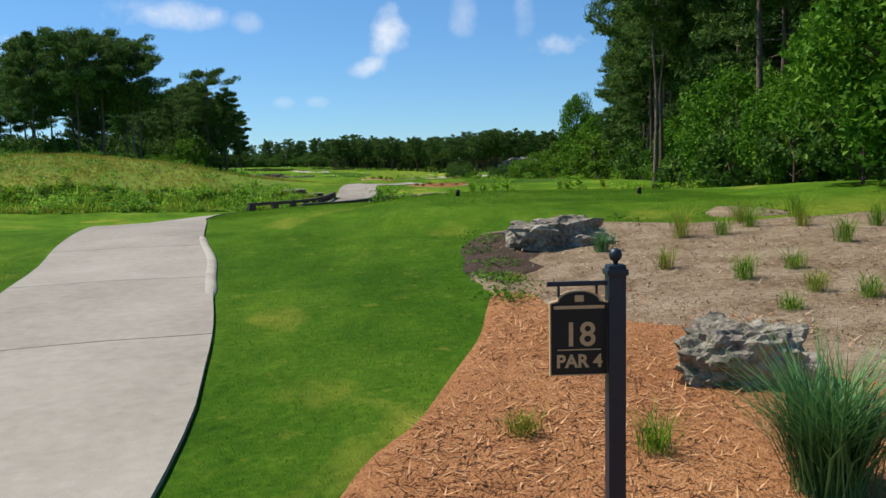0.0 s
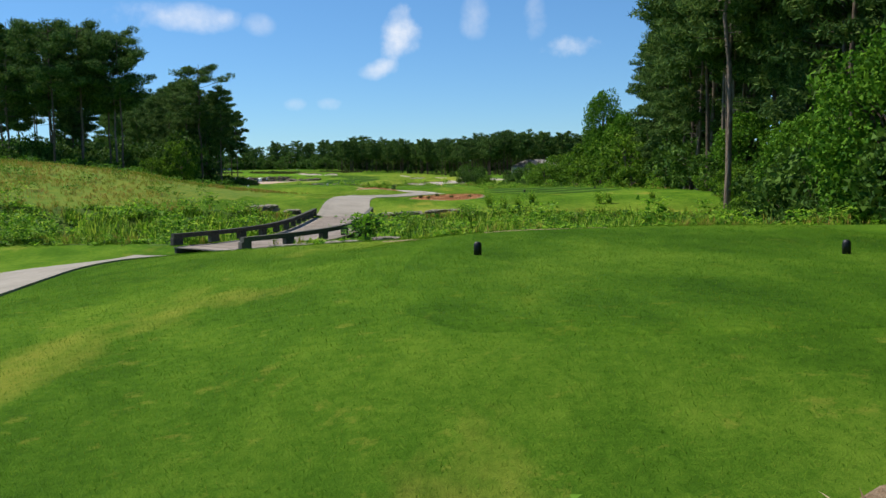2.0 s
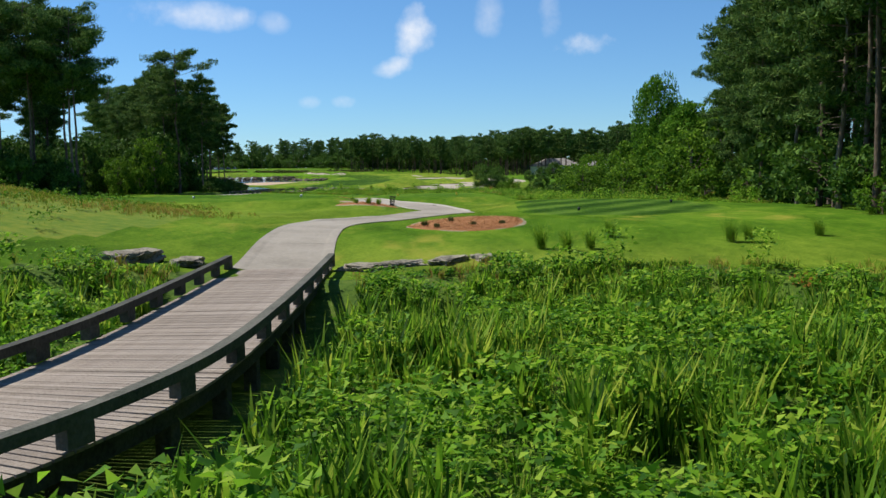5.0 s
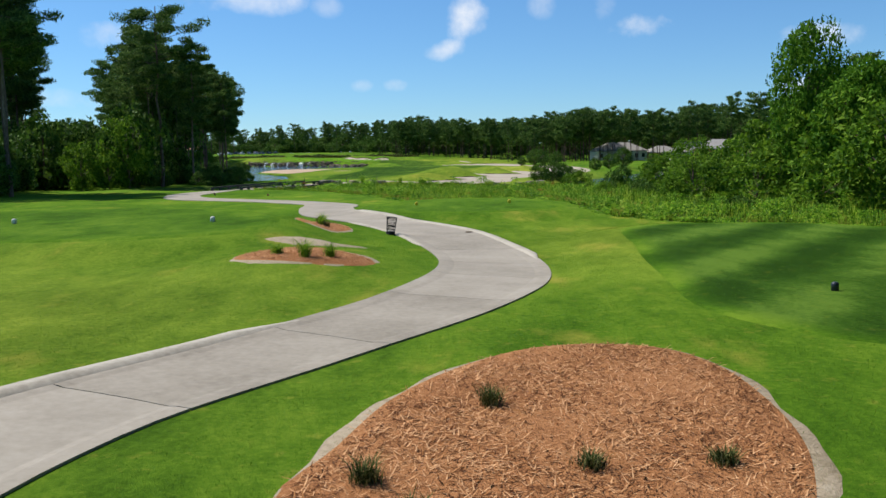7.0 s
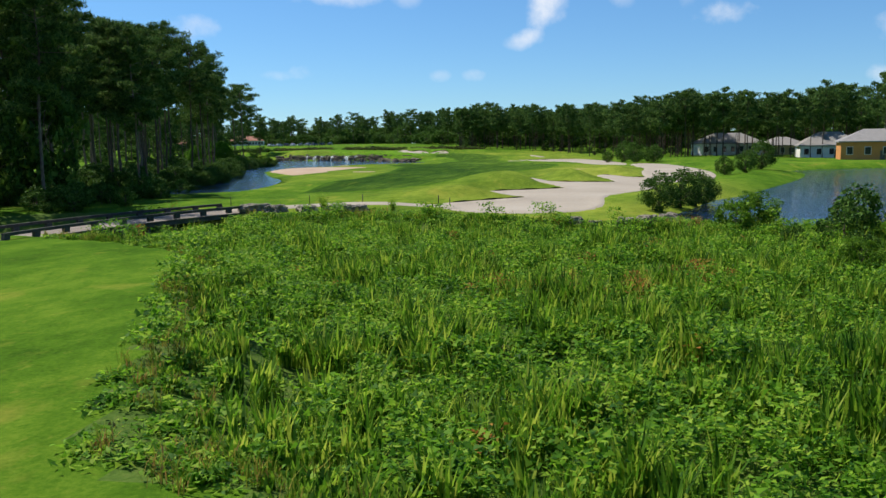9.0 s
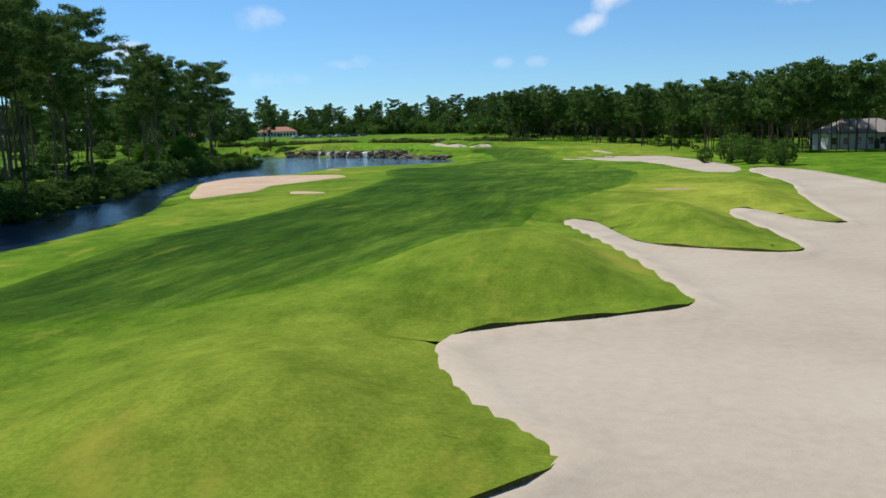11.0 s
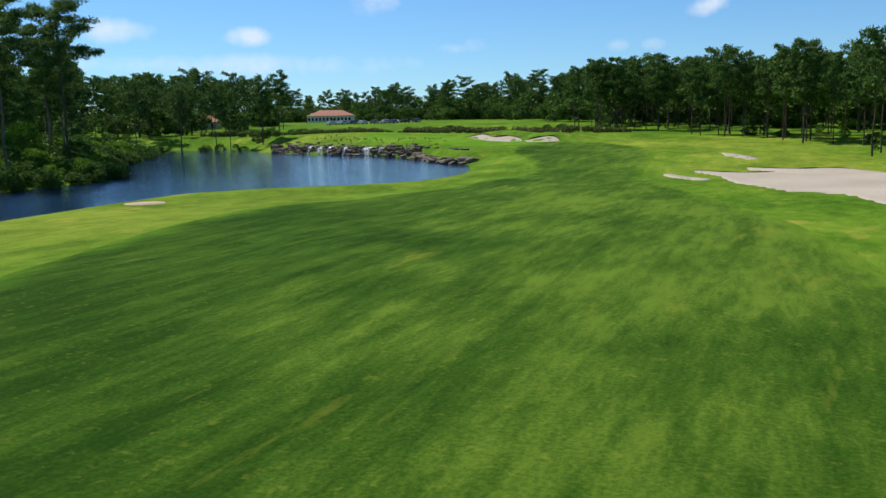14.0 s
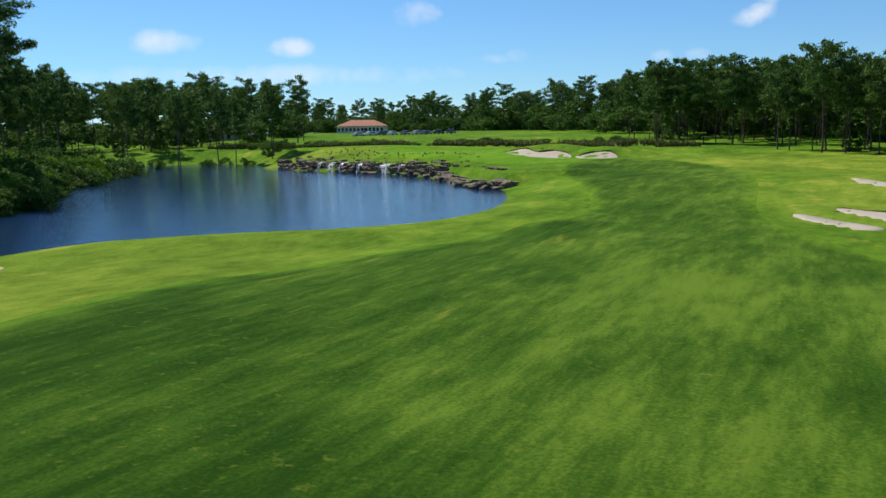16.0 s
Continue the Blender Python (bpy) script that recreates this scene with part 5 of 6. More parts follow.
def grove(name, kinds, base, places, label, leaf_material, seed):
    """Many trees or shrubs that nobody could count, as one object."""
    r = random.Random(seed)
    leaf, wood = [], []
    for x, y, h, *w in places:
        if open_gap(x, y, h):
            continue
        lf, V, F = SHAPES[r.choice(kinds).name]
        a, s = r.uniform(0, 6.283), h / base
        wide = w[0] if w else 1.0
        m = np.array([[math.cos(a) * s * wide, -math.sin(a) * s * wide, 0], [math.sin(a) * s * wide, math.cos(a) * s * wide, 0], [0, 0, s]])
        at = np.array([x, y, ground_z(x, y) - 0.05])
        leaf.append(lf @ m.T + at)
        v = np.array([tuple(q) for q in V]) @ m.T + at
        f = np.array(F)
        wood.append(np.concatenate([v[f[:, [0, 1, 2]]], v[f[:, [0, 2, 3]]]]))
    leaf, wood = np.concatenate(leaf), np.concatenate(wood)
    ob = tris(name, np.concatenate([leaf, wood]), M[leaf_material])
    ob.data.materials.append(M["bark"])
    ob.data.polygons.foreach_set("material_index", np.r_[np.zeros(len(leaf), np.int32), np.ones(len(wood), np.int32)])
    tagged(ob, label, "woods", kind="stuff")


def spread_in(outline, count, lo, hi, gap, wide=(0.9, 1.15)):
    p = np.array(outline, float)
    a, b = p.min(0), p.max(0)
    got, tries = [], 0
    while len(got) < count and tries < 30:
        tries += 1
        q = np.column_stack([[rng.uniform(a[0], b[0]) for _ in range(300)], [rng.uniform(a[1], b[1]) for _ in range(300)]])
        for x, y in q[inside(p, q[:, 0], q[:, 1]) > 0]:
            if len(got) < count and all((x - u[0]) ** 2 + (y - u[1]) ** 2 > gap * gap for u in got):
                got.append((x, y, rng.uniform(lo, hi), rng.uniform(*wide)))
    return got


def pine(seed, h, crown_low, branches, clump, puffs, reach, label, group, size=0.4, fat=0.27, thin=0.12):
    """A pine: bare trunk, uneven limbs, and puffs of needles at the ends of the limbs."""
    rnd = np.random.RandomState(seed)
    t = thing("pine_tree", 0, 0, 0, label, "tree", group)
    zs = np.linspace(-0.4, h * 0.97, 9)
    lean = rnd.normal(size=2) * 0.018 * h
    wob = rnd.normal(size=(9, 2)) * 0.08
    pts = [(lean[0] * (z / h) ** 2 + wob[i, 0] * (z > 0), lean[1] * (z / h) ** 2 + wob[i, 1] * (z > 0), z) for i, z in enumerate(zs)]
    r0 = 0.0078 * h
    tubes = [tube(pts, [max(0.03, r0 * (1 - 0.8 * max(z, 0) / h) * (1.25 if z < 0.3 else 1)) for z in zs], 8)]
    leaf = []
    a = rnd.rand() * 6.283
    for b in range(branches):
        u = crown_low + (0.95 - crown_low) * ((b + rnd.rand()) / branches)
        z = u * h * 0.97
        base = np.array([np.interp(z, zs, [p[0] for p in pts]), np.interp(z, zs, [p[1] for p in pts]), z])
        w = (u - crown_low) / (1 - crown_low)
        ln = reach * (0.32 + 0.78 * math.sin(math.pi * min(1, 0.24 + 0.68 * w))) * rnd.uniform(0.55, 1.15)
        a += 2.4 + rnd.normal() * 0.5
        rise = rnd.uniform(-0.12, 0.3) + 0.4 * w
        tip = base + ln * np.array([math.cos(a), math.sin(a), rise])
        midp = (base + tip) / 2 + np.array([0, 0, -0.05 * ln])
        tubes.append(tube([base, midp, tip], [r0 * 0.26, r0 * 0.16, 0.02], 4))
        for c in range(puffs):
            s = 1.0 - 0.55 * c / max(1, puffs - 1) * rnd.uniform(0.7, 1.2)
            q = base + (tip - base) * s + rnd.normal(size=3) * 0.3 * np.array([1, 1, 0.4]) * (c > 0)
            rad = np.array([1.0, 1.0, 0.52]) * rnd.uniform(0.6, 1.15) * (fat * reach)
            off = rnd.normal(size=(clump, 3))
            off /= np.linalg.norm(off, axis=1)[:, None]
            off *= rnd.uniform(0.15, 1.0, (clump, 1)) ** 0.5
            leaf.append(rot_tris(rnd, clump, size, thin, 0.5) + (q + off * rad)[:, None])
    dead = 3
    for b in range(dead):
        z = h * rnd.uniform(0.25, crown_low)
        a2, ln = rnd.rand() * 6.283, rnd.uniform(0.5, 1.4)
        base = np.array([np.interp(z, zs, [p[0] for p in pts]), np.interp(z, zs, [p[1] for p in pts]), z])
        tubes.append(tube([base, base + ln * np.array([math.cos(a2), math.sin(a2), -0.1])], [0.035, 0.012], 4))
    V, F = joined(tubes)
    raw("trunk", V, F, M["bark"], t, flat=False)
    tris("crown", np.concatenate(leaf), M["needles"], t)
    SHAPES[t.name] = (np.concatenate(leaf), V, F)
    return t


def broadleaf(seed, h, spread_, clumps, n_leaf, label, group, name="broadleaf_tree", leaf_size=0.21, low=0.12, material="leaves", trunk_r=0.02):
    rnd = np.random.RandomState(seed)
    t = thing(name, 0, 0, 0, label, "tree" if "tree" in name else "shrub", group)
    tubes, leaf = [], []
    tubes.append(tube([(0, 0, -0.3), (0.05 * h * rnd.normal() * 0.3, 0, h * 0.3), (0.05 * rnd.normal(), 0.05 * rnd.normal(), h * 0.75)], [trunk_r * h * 1.2, trunk_r * h, trunk_r * h * 0.3], 7))
    for k in range(clumps):
        d = rnd.normal(size=3)
        d /= np.linalg.norm(d)
        r = rnd.uniform(0.55, 1.0) ** 0.5
        c = np.array([d[0] * spread_ * r, d[1] * spread_ * r, h * (low + (1 - low) / 2) + d[2] * h * (1 - low) / 2 * r])
        if k % 3 == 0:
            tubes.append(tube([(0, 0, min(c[2] * 0.5, h * 0.5)), c * np.array([0.5, 0.5, 0.85]), c], [trunk_r * h * 0.4, trunk_r * h * 0.25, 0.012], 4))
        cr = (0.16 * spread_ + 0.07 * h) * rnd.uniform(0.7, 1.3)
        g = rot_tris(rnd, n_leaf, leaf_size, 0.4, 0.15)
        off = rnd.normal(size=(n_leaf, 3))
        off /= np.linalg.norm(off, axis=1)[:, None]
        off *= (rnd.uniform(0.3, 1, (n_leaf, 1)) ** 0.5) * cr
        leaf.append(g + (c + off * np.array([1, 1, 0.75]))[:, None])
    V, F = joined(tubes)
    raw("trunk", V, F, M["bark"], t, flat=False)
    crown = np.concatenate(leaf)
    crown = crown[crown[:, :, 2].min(1) > 0.02]
    tris("crown", crown, M[material], t)
    SHAPES[t.name] = (crown, V, F)
    return t


def plant_at(proto, x, y, s, turn, wide=1.0):
    o = copy_thing(proto, pose(x, y, ground_z(x, y) - 0.05, 0, 0, turn))
    o.matrix_basis = pose(x, y, ground_z(x, y) - 0.05, 0, 0, turn) @ Matrix.Diagonal((s * wide, s * wide, s, 1))
    return o


PINE_LABEL = "tall dark green loblolly pine with a bare trunk"
NEAR_PINES = [pine(1, 20, 0.46, 34, 92, 4, 3.2, PINE_LABEL, "pines of the near woods", 0.42), pine(2, 20, 0.54, 28, 92, 4, 3.6, PINE_LABEL, "pines of the near woods", 0.42),
              pine(3, 20, 0.40, 36, 92, 4, 3.0, PINE_LABEL, "pines of the near woods", 0.42), pine(4, 20, 0.58, 26, 92, 4, 3.8, PINE_LABEL, "pines of the near woods", 0.42),
              pine(5, 20, 0.5, 30, 92, 4, 3.4, PINE_LABEL, "pines of the near woods", 0.42)]
FULL_PINES = [pine(6, 20, 0.2, 52, 84, 4, 3.2, "dark green pine leafy almost to the ground", "leafy pines of the near woods", 0.42), pine(7, 20, 0.27, 46, 84, 4, 3.5, "dark green pine leafy almost to the ground", "leafy pines of the near woods", 0.42)]
FAR_LABEL = "dark pine in the distant tree line"
FAR_PINES = [pine(11, 20, 0.46, 22, 24, 4, 3.31, FAR_LABEL, "pines of the far woods", 0.7, 0.34, 0.2), pine(12, 20, 0.52, 20, 24, 4, 3.68, FAR_LABEL, "pines of the far woods", 0.7, 0.34, 0.2),
             pine(13, 20, 0.42, 24, 24, 4, 3.04, FAR_LABEL, "pines of the far woods", 0.7, 0.34, 0.2), pine(14, 20, 0.56, 18, 24, 4, 3.86, FAR_LABEL, "pines of the far woods", 0.7, 0.34, 0.2),
             pine(15, 20, 0.5, 20, 24, 4, 3.13, FAR_LABEL, "pines of the far woods", 0.7, 0.34, 0.2)]
LEAFY = [broadleaf(21, 9, 3.0, 96, 140, "leafy green hardwood tree at the edge of the woods", "hardwoods at the wood edge"),
         broadleaf(22, 7, 2.8, 84, 130, "leafy green hardwood tree at the edge of the woods", "hardwoods at the wood edge")]
LIGHT = [broadleaf(31, 5, 2.6, 52, 80, "bright green bushy sapling thicket", "bright green thickets", "thicket_shrub", 0.23, 0.0, "bright_leaves"),
         broadleaf(32, 3.2, 2.0, 36, 48, "bright green bushy sapling thicket", "bright green thickets", "thicket_shrub", 0.24, 0.0, "bright_leaves")]
DARK = [broadleaf(41, 4.5, 2.3, 44, 48, "dark evergreen shrub in the undergrowth", "dark undergrowth shrubs", "evergreen_shrub", 0.28, 0.0, "brush"),
        broadleaf(42, 3.0, 1.9, 40, 48, "dark evergreen shrub in the undergrowth", "dark undergrowth shrubs", "evergreen_shrub", 0.22, 0.0, "brush")]
ROUND = [broadleaf(51, 3.4, 1.7, 70, 70, "round dark clipped shrub by the bunker and pond", "round shrubs by the pond", "round_shrub", 0.14, 0.06, "brush")]
protos = NEAR_PINES + FULL_PINES + FAR_PINES + LEAFY + LIGHT + DARK + ROUND

rng = random.Random(77)


def open_gap(x, y, h):
    """True where the left woods stand open: only low growth there."""
    return h > 12 and 130 < y < 420 and 24.4 < math.degrees(math.atan2(0.3 - x, y - 68)) < 29.0


def scatter(kinds, outline, count, lo, hi, base, gap=1.5, wide=(0.9, 1.15)):
    """Plants kinds in an outline, apart from each other; heights from lo to hi."""
    p = np.array(outline, float)
    a, b = p.min(0), p.max(0)
    got = []
    tries = 0
    while len(got) < count and tries < count * 40:
        tries += 1
        x, y = rng.uniform(a[0], b[0]), rng.uniform(a[1], b[1])
        if inside(p, np.array([x]), np.array([y]))[0] < 0 or any((x - u) ** 2 + (y - v) ** 2 < gap * gap for u, v in got):
            continue
        got.append((x, y))
        if open_gap(x, y, lo):
            continue
        plant_at(rng.choice(kinds), x, y, rng.uniform(lo, hi) / base, rng.uniform(0, 360), rng.uniform(*wide))


def row(kinds, base, spots):
    for x, y, h, *w in spots:
        if open_gap(x, y, h):
            continue
        plant_at(rng.choice(kinds), x, y, h / base, rng.uniform(0, 360), w[0] if w else 1.0)


# woods beside the first tee
row(NEAR_PINES, 20, [(19.9, 78.5, 22), (16, 62, 22), (20.6, 77, 21), (22, 84, 23), (22, 90, 22), (24, 95, 22), (26, 88, 24), (27, 80, 24), (23, 80, 23), (29, 96, 22), (30, 86, 24), (25, 76, 24), (28, 72, 24), (24, 70, 24), (33, 92, 23), (22, 60, 24), (26, 64, 24), (21, 52, 24), (24, 56, 25), (18.1, 69, 22), (27, 123, 17), (24.5, 91, 20), (14.2, 37.5, 21), (17, 42, 24), (16, 30, 22), (13.5, 25, 20), (19, 54, 23), (21, 76, 20),
                     (22, 66, 22), (27, 96, 17), (28, 104, 16), (25, 84, 19)])
scatter(NEAR_PINES, [(15, 12), (17, 40), (21, 60), (25, 82), (31, 110), (50, 115), (50, 12)], 40, 17, 24, 20, 3.2)
row(FULL_PINES, 20, [(25, 116, 15), (26, 111, 18), (28, 120, 19), (24, 106, 17), (23.4, 97, 19), (25, 106, 22), (21.5, 86, 21), (26, 98, 23), (30, 104, 23), (23, 74, 22), (27, 68, 22), (22, 65, 20), (28, 113, 21), (20.5, 58, 21), (25, 50, 23), (19.5, 47, 21), (22, 40, 23), (18.5, 36, 20)])
row(LEAFY, 9, [(14.5, 41, 7), (13.6, 33, 5.5), (14, 28, 7.5), (12.5, 22, 7.5), (18, 56, 6), (21, 73, 7), (23.2, 137.5, 13, 0.55), (26, 143, 13, 0.8), (24.6, 131, 12, 0.8), (29, 112, 10), (13, 17, 9)])
row(DARK, 4.5, [(12.6, 30, 3.5), (13.2, 38, 3), (13.4, 44.5, 3.2), (15, 50, 3), (17, 58, 3.5), (19, 64, 3), (20.5, 70, 3.5), (23, 80, 4), (25, 88, 4), (27, 100, 4.5), (12, 24, 3.4), (16, 53, 4), (18.5, 60.5, 4.4), (22, 75, 4.6), (14.5, 47, 3.8)])
row(LIGHT, 5, [(15.2, 140, 4.2), (16.8, 146, 4.6), (18, 153, 4.8), (19.4, 160, 5), (21, 168, 5.2), (22, 150, 5), (24, 157, 5.2), (22.4, 141, 6.6), (26, 165, 5), (19.4, 137, 6), (13.8, 32, 3), (15, 146, 2.8), (15.5, 155, 3.2), (17, 163, 4),
               (21, 128, 6), (23, 122, 6), (22, 114, 5), (25, 132, 8), (27, 125, 8), (24, 106, 4.5)])
row(LIGHT, 5, [(14.6, 43.4, 2.4), (15.2, 57, 2.2), (17.8, 66, 2.4), (20, 78, 3)])
row(DARK, 4.5, [(13.5, 140, 1.6), (14.5, 133, 1.8), (15.5, 127, 2.2), (13.4, 150, 1.7), (14, 160, 2.2), (13, 156, 1.8), (11.5, 163, 1.7), (15, 165, 1.9), (12, 171, 1.5), (17, 158, 2.4), (9.8, 168, 1.5), (19, 170, 1.9)])
row(DARK, 4.5, [(22, 88, 6), (23.5, 94, 6.5), (21.8, 81, 5), (24.5, 100, 6), (26, 106, 6), (22.8, 84.5, 6), (25, 112, 5), (20, 73, 4), (27.5, 117, 6)])
row(DARK, 4.5, [(12, 168, 2.6), (13.6, 171.8, 2.4), (16.8, 166, 3.2), (11, 162, 2.2), (14.4, 158, 2.6)])
row(LIGHT, 5, [(7.8, 173.2, 2.5), (9.2, 174.6, 2.1), (10.5, 160, 1.8), (8.5, 166, 1.6), (13, 168, 1.9), (12, 150, 2.2), (16, 172, 1.8)])
row(ROUND, 3.4, [(4.7, 186, 2.6), (6.5, 190, 2.8), (8.0, 193.4, 2.6), (9.2, 196.6, 2.2), (17.6, 243, 2.4), (20.5, 244.5, 2.8), (12.6, 318, 3.0), (14.4, 321, 2.2), (10.8, 321, 1.6), (24.8, 257, 4), (4.8, 338, 2.6), (8.4, 332, 4.5), (10.2, 324, 4.2), (13.8, 314, 3.5)])
# woods on the far side of the first marsh and pond
row(NEAR_PINES, 20, [(-50, 154, 24.7), (-52.5, 158, 26.8), (-55, 162, 26.8), (-57, 156, 27.8), (-60, 163, 28.8), (-54, 167, 25.7), (-63, 158, 27.8), (-59, 150, 26.8), (-66, 165, 28.8), (-70, 158, 28.8), (-74, 166, 28.8), (-48.6, 158.5, 22.7), (-78, 172, 28.8)])
row([NEAR_PINES[1], NEAR_PINES[3]], 20, [(-58, 246, 21), (-60, 254, 20), (-62.5, 262, 19), (-60, 240, 22), (-64, 250, 21), (-66, 268, 18), (-58, 235, 22), (-68, 276, 18), (-63, 234, 22)])
scatter(DARK, [(-47, 152), (-80, 150), (-84, 172), (-56, 172)], 26, 5, 9, 4.5, 2.4, (0.7, 1.0))
scatter(NEAR_PINES, [(-66, 228), (-74, 255), (-86, 285), (-102, 296), (-90, 255), (-78, 232)], 8, 20, 25, 20, 3.0)
row(NEAR_PINES, 20, [(-45, 181, 24, 1.2), (-42.5, 186, 20), (-47.5, 197, 19), (-50, 190, 22), (-52, 196, 22), (-54, 201, 23), (-56, 192, 21), (-58, 206, 23), (-47, 204, 18), (-46, 209, 17), (-43, 202, 17), (-60, 214, 24), (-64, 208, 24)])
row(NEAR_PINES, 20, [(-75, 200, 29), (-79, 205, 28), (-84, 198, 28), (-88, 208, 27), (-92, 196, 28), (-73, 207, 27), (-98, 204, 28), (-104, 196, 28), (-81, 212, 26), (-95, 214, 27), (-110, 205, 28), (-118, 200, 28)])
scatter(NEAR_PINES, [(-68, 210), (-72, 226), (-78, 250), (-92, 262), (-100, 240), (-84, 215)], 8, 19, 24, 20, 3.5)
scatter(DARK, [(-84, 170), (-48, 178), (-46, 196), (-56, 198), (-84, 184)], 44, 6, 11, 4.5, 2.2, (0.6, 0.85))
row(LIGHT, 5, [(-49, 174, 7, 0.7), (-47.5, 176.5, 9, 0.6), (-52, 173, 6, 0.7)])
scatter(DARK, [(-50, 192), (-66, 206), (-64, 232), (-70, 255), (-78, 262), (-76, 230), (-70, 205)], 34, 1.2, 2.4, 4.5, 1.8, (1.2, 1.9))
BANK = [(-90, 274, 29), (-89.5, 284, 24), (-87, 285, 23), (-79, 287, 25), (-88, 295, 24), (-75, 298, 19), (-77, 318, 19), (-84, 268, 26), (-80, 262, 25), (-93, 290, 24), (-82, 306, 22), (-86, 314, 20), (-76, 270, 24),
        (-72, 262, 24), (-76, 250, 24), (-70, 245, 22), (-98, 300, 24), (-66, 238, 23), (-74, 240, 24)]
row(NEAR_PINES, 20, [(-2.4 + (x + 2.4) * 1.2, 158.7 + (y - 158.7) * 1.2, h * 1.12, 1.1) for x, y, h in BANK])
row(NEAR_PINES, 20, [(-103, 371, 24, 1.1), (-107, 362, 24), (-111, 376, 22), (-106, 352, 22), (-116, 384, 20), (-120, 372, 22)])
row(LEAFY, 9, [(-98, 350, 8), (-101, 340, 7), (-102, 358, 8), (-110, 370, 7)])
scatter(DARK, [(-76, 268), (-91, 310), (-94, 345), (-97, 362), (-110, 386), (-122, 384), (-108, 340), (-98, 290), (-84, 262)], 75, 1.2, 2.6, 4.5, 1.8, (1.2, 1.9))
scatter(DARK, [(-93, 345), (-97, 360), (-108, 384), (-130, 425), (-142, 424), (-122, 384), (-106, 345)], 70, 2.0, 4.6, 4.5, 1.6, (1.0, 1.6))
scatter(LIGHT, [(-96, 350), (-108, 382), (-130, 420), (-138, 412), (-106, 350)], 30, 2.5, 4.5, 5, 2.0)
row(FAR_PINES, 20, [(-154, 447, 19), (-160, 452, 18), (-144, 451, 18), (-147, 455, 18), (-137, 455, 18), (-139, 464, 17), (-131.5, 467, 17.5), (-133, 470, 16), (-166, 440, 19), (-172, 446, 20), (-180, 436, 20), (-190, 440, 21), (-200, 430, 21)])
# far woods all round
WOODS = spread_in([(8, 372), (24, 368), (50, 410), (90, 400), (140, 450), (60, 520), (0, 520), (-50, 560), (-66, 530), (-58, 500), (-30, 470), (-10, 436)], 290, 12.5, 18, 2.6)
WOODS += spread_in([(14, 366), (26, 362), (58, 352), (62, 372), (50, 392), (20, 386)], 34, 15, 19, 2.6)
WOODS += [(-52, 492, 18), (-47, 490, 18), (-42, 488, 17), (-36, 484, 14), (-25, 462, 14), (-20, 455, 18), (-16, 458, 16), (-12, 450, 15), (-9, 446, 17), (17.6, 432, 20), (13, 420, 18), (-5, 440, 16), (2, 424, 15), (6, 412, 15)]
WOODS += spread_in([(-60, 530), (-80, 565), (-130, 640), (-220, 720), (-420, 760), (-420, 840), (-200, 820), (-90, 700), (-20, 570)], 130, 15, 21, 4)
WOODS += spread_in([(66, 250), (100, 300), (100, 400), (60, 410), (68, 330)], 40, 17, 22, 4)
WOODS += spread_in([(-250, 400), (-330, 480), (-440, 560), (-540, 500), (-400, 340)], 70, 17, 23, 4)
WOODS += spread_in([(-230, 440), (-160, 470), (-170, 500), (-260, 500)], 26, 15, 20, 4)
WOODS += spread_in([(-128, 392), (-158, 436), (-205, 445), (-250, 420), (-200, 372), (-150, 365)], 60, 14, 20, 2.8)
WOODS += spread_in([(-240, 450), (-160, 476), (-150, 520), (-250, 640), (-440, 640), (-460, 560)], 110, 15, 21, 3.5)
WOODS += spread_in([(30, 112), (60, 112), (75, 250), (62, 240), (40, 165)], 30, 14, 20, 4)
grove("far_pine_woods", FAR_PINES, 20, WOODS, "dark pine woods with bare trunks round the golf course", "needles", 3)
UNDER = spread_in([(10, 380), (50, 418), (90, 408), (140, 455), (60, 520), (0, 520), (-50, 560), (-60, 520), (-28, 482), (-8, 446)], 110, 0.8, 2.4, 2.0, (1.0, 1.8))
UNDER += spread_in([(10, 470), (60, 470), (140, 470), (140, 530), (0, 560), (-60, 590), (-80, 560), (-40, 520)], 150, 5, 11, 2.0, (1.0, 1.6))
UNDER += spread_in([(-60, 535), (-80, 570), (-130, 645), (-220, 725), (-420, 765), (-420, 800), (-200, 780), (-90, 680), (-20, 570)], 150, 4, 9, 3, (1.0, 1.6))
UNDER += spread_in([(-58, 486), (-120, 488), (-152, 480), (-156, 492), (-60, 504)], 70, 0.9, 1.9, 1.5, (1.4, 2.4))
UNDER += spread_in([(-124, 392), (-156, 436), (-205, 445), (-250, 420), (-200, 372), (-146, 362)], 22, 2.5, 7, 2.2, (1.0, 1.5))
UNDER += spread_in([(-250, 440), (-170, 478), (-160, 530), (-250, 650), (-440, 650), (-460, 560)], 130, 5, 11, 3, (1.1, 1.7))
UNDER += spread_in([(-90, 690), (-140, 660), (-230, 735), (-420, 775), (-420, 830), (-200, 820)], 120, 7, 13, 3, (1.1, 1.7))
UNDER += spread_in([(-20, 560), (-60, 560), (-130, 660), (-80, 700), (0, 600)], 70, 6, 12, 3, (1.1, 1.7))
UNDER += spread_in([(-150, 446), (-136, 462), (-128, 470), (-134, 478), (-170, 470), (-178, 450)], 24, 1.2, 3, 2, (1.0, 1.5))
UNDER += spread_in([(-260, 400), (-340, 480), (-440, 560), (-540, 500), (-400, 340)], 80, 3, 7, 3, (1.0, 1.6))
UNDER += spread_in([(20, 10), (20, 40), (25, 60), (30, 85), (38, 112), (55, 112), (55, 10)], 90, 3, 8, 2.2, (0.9, 1.3))
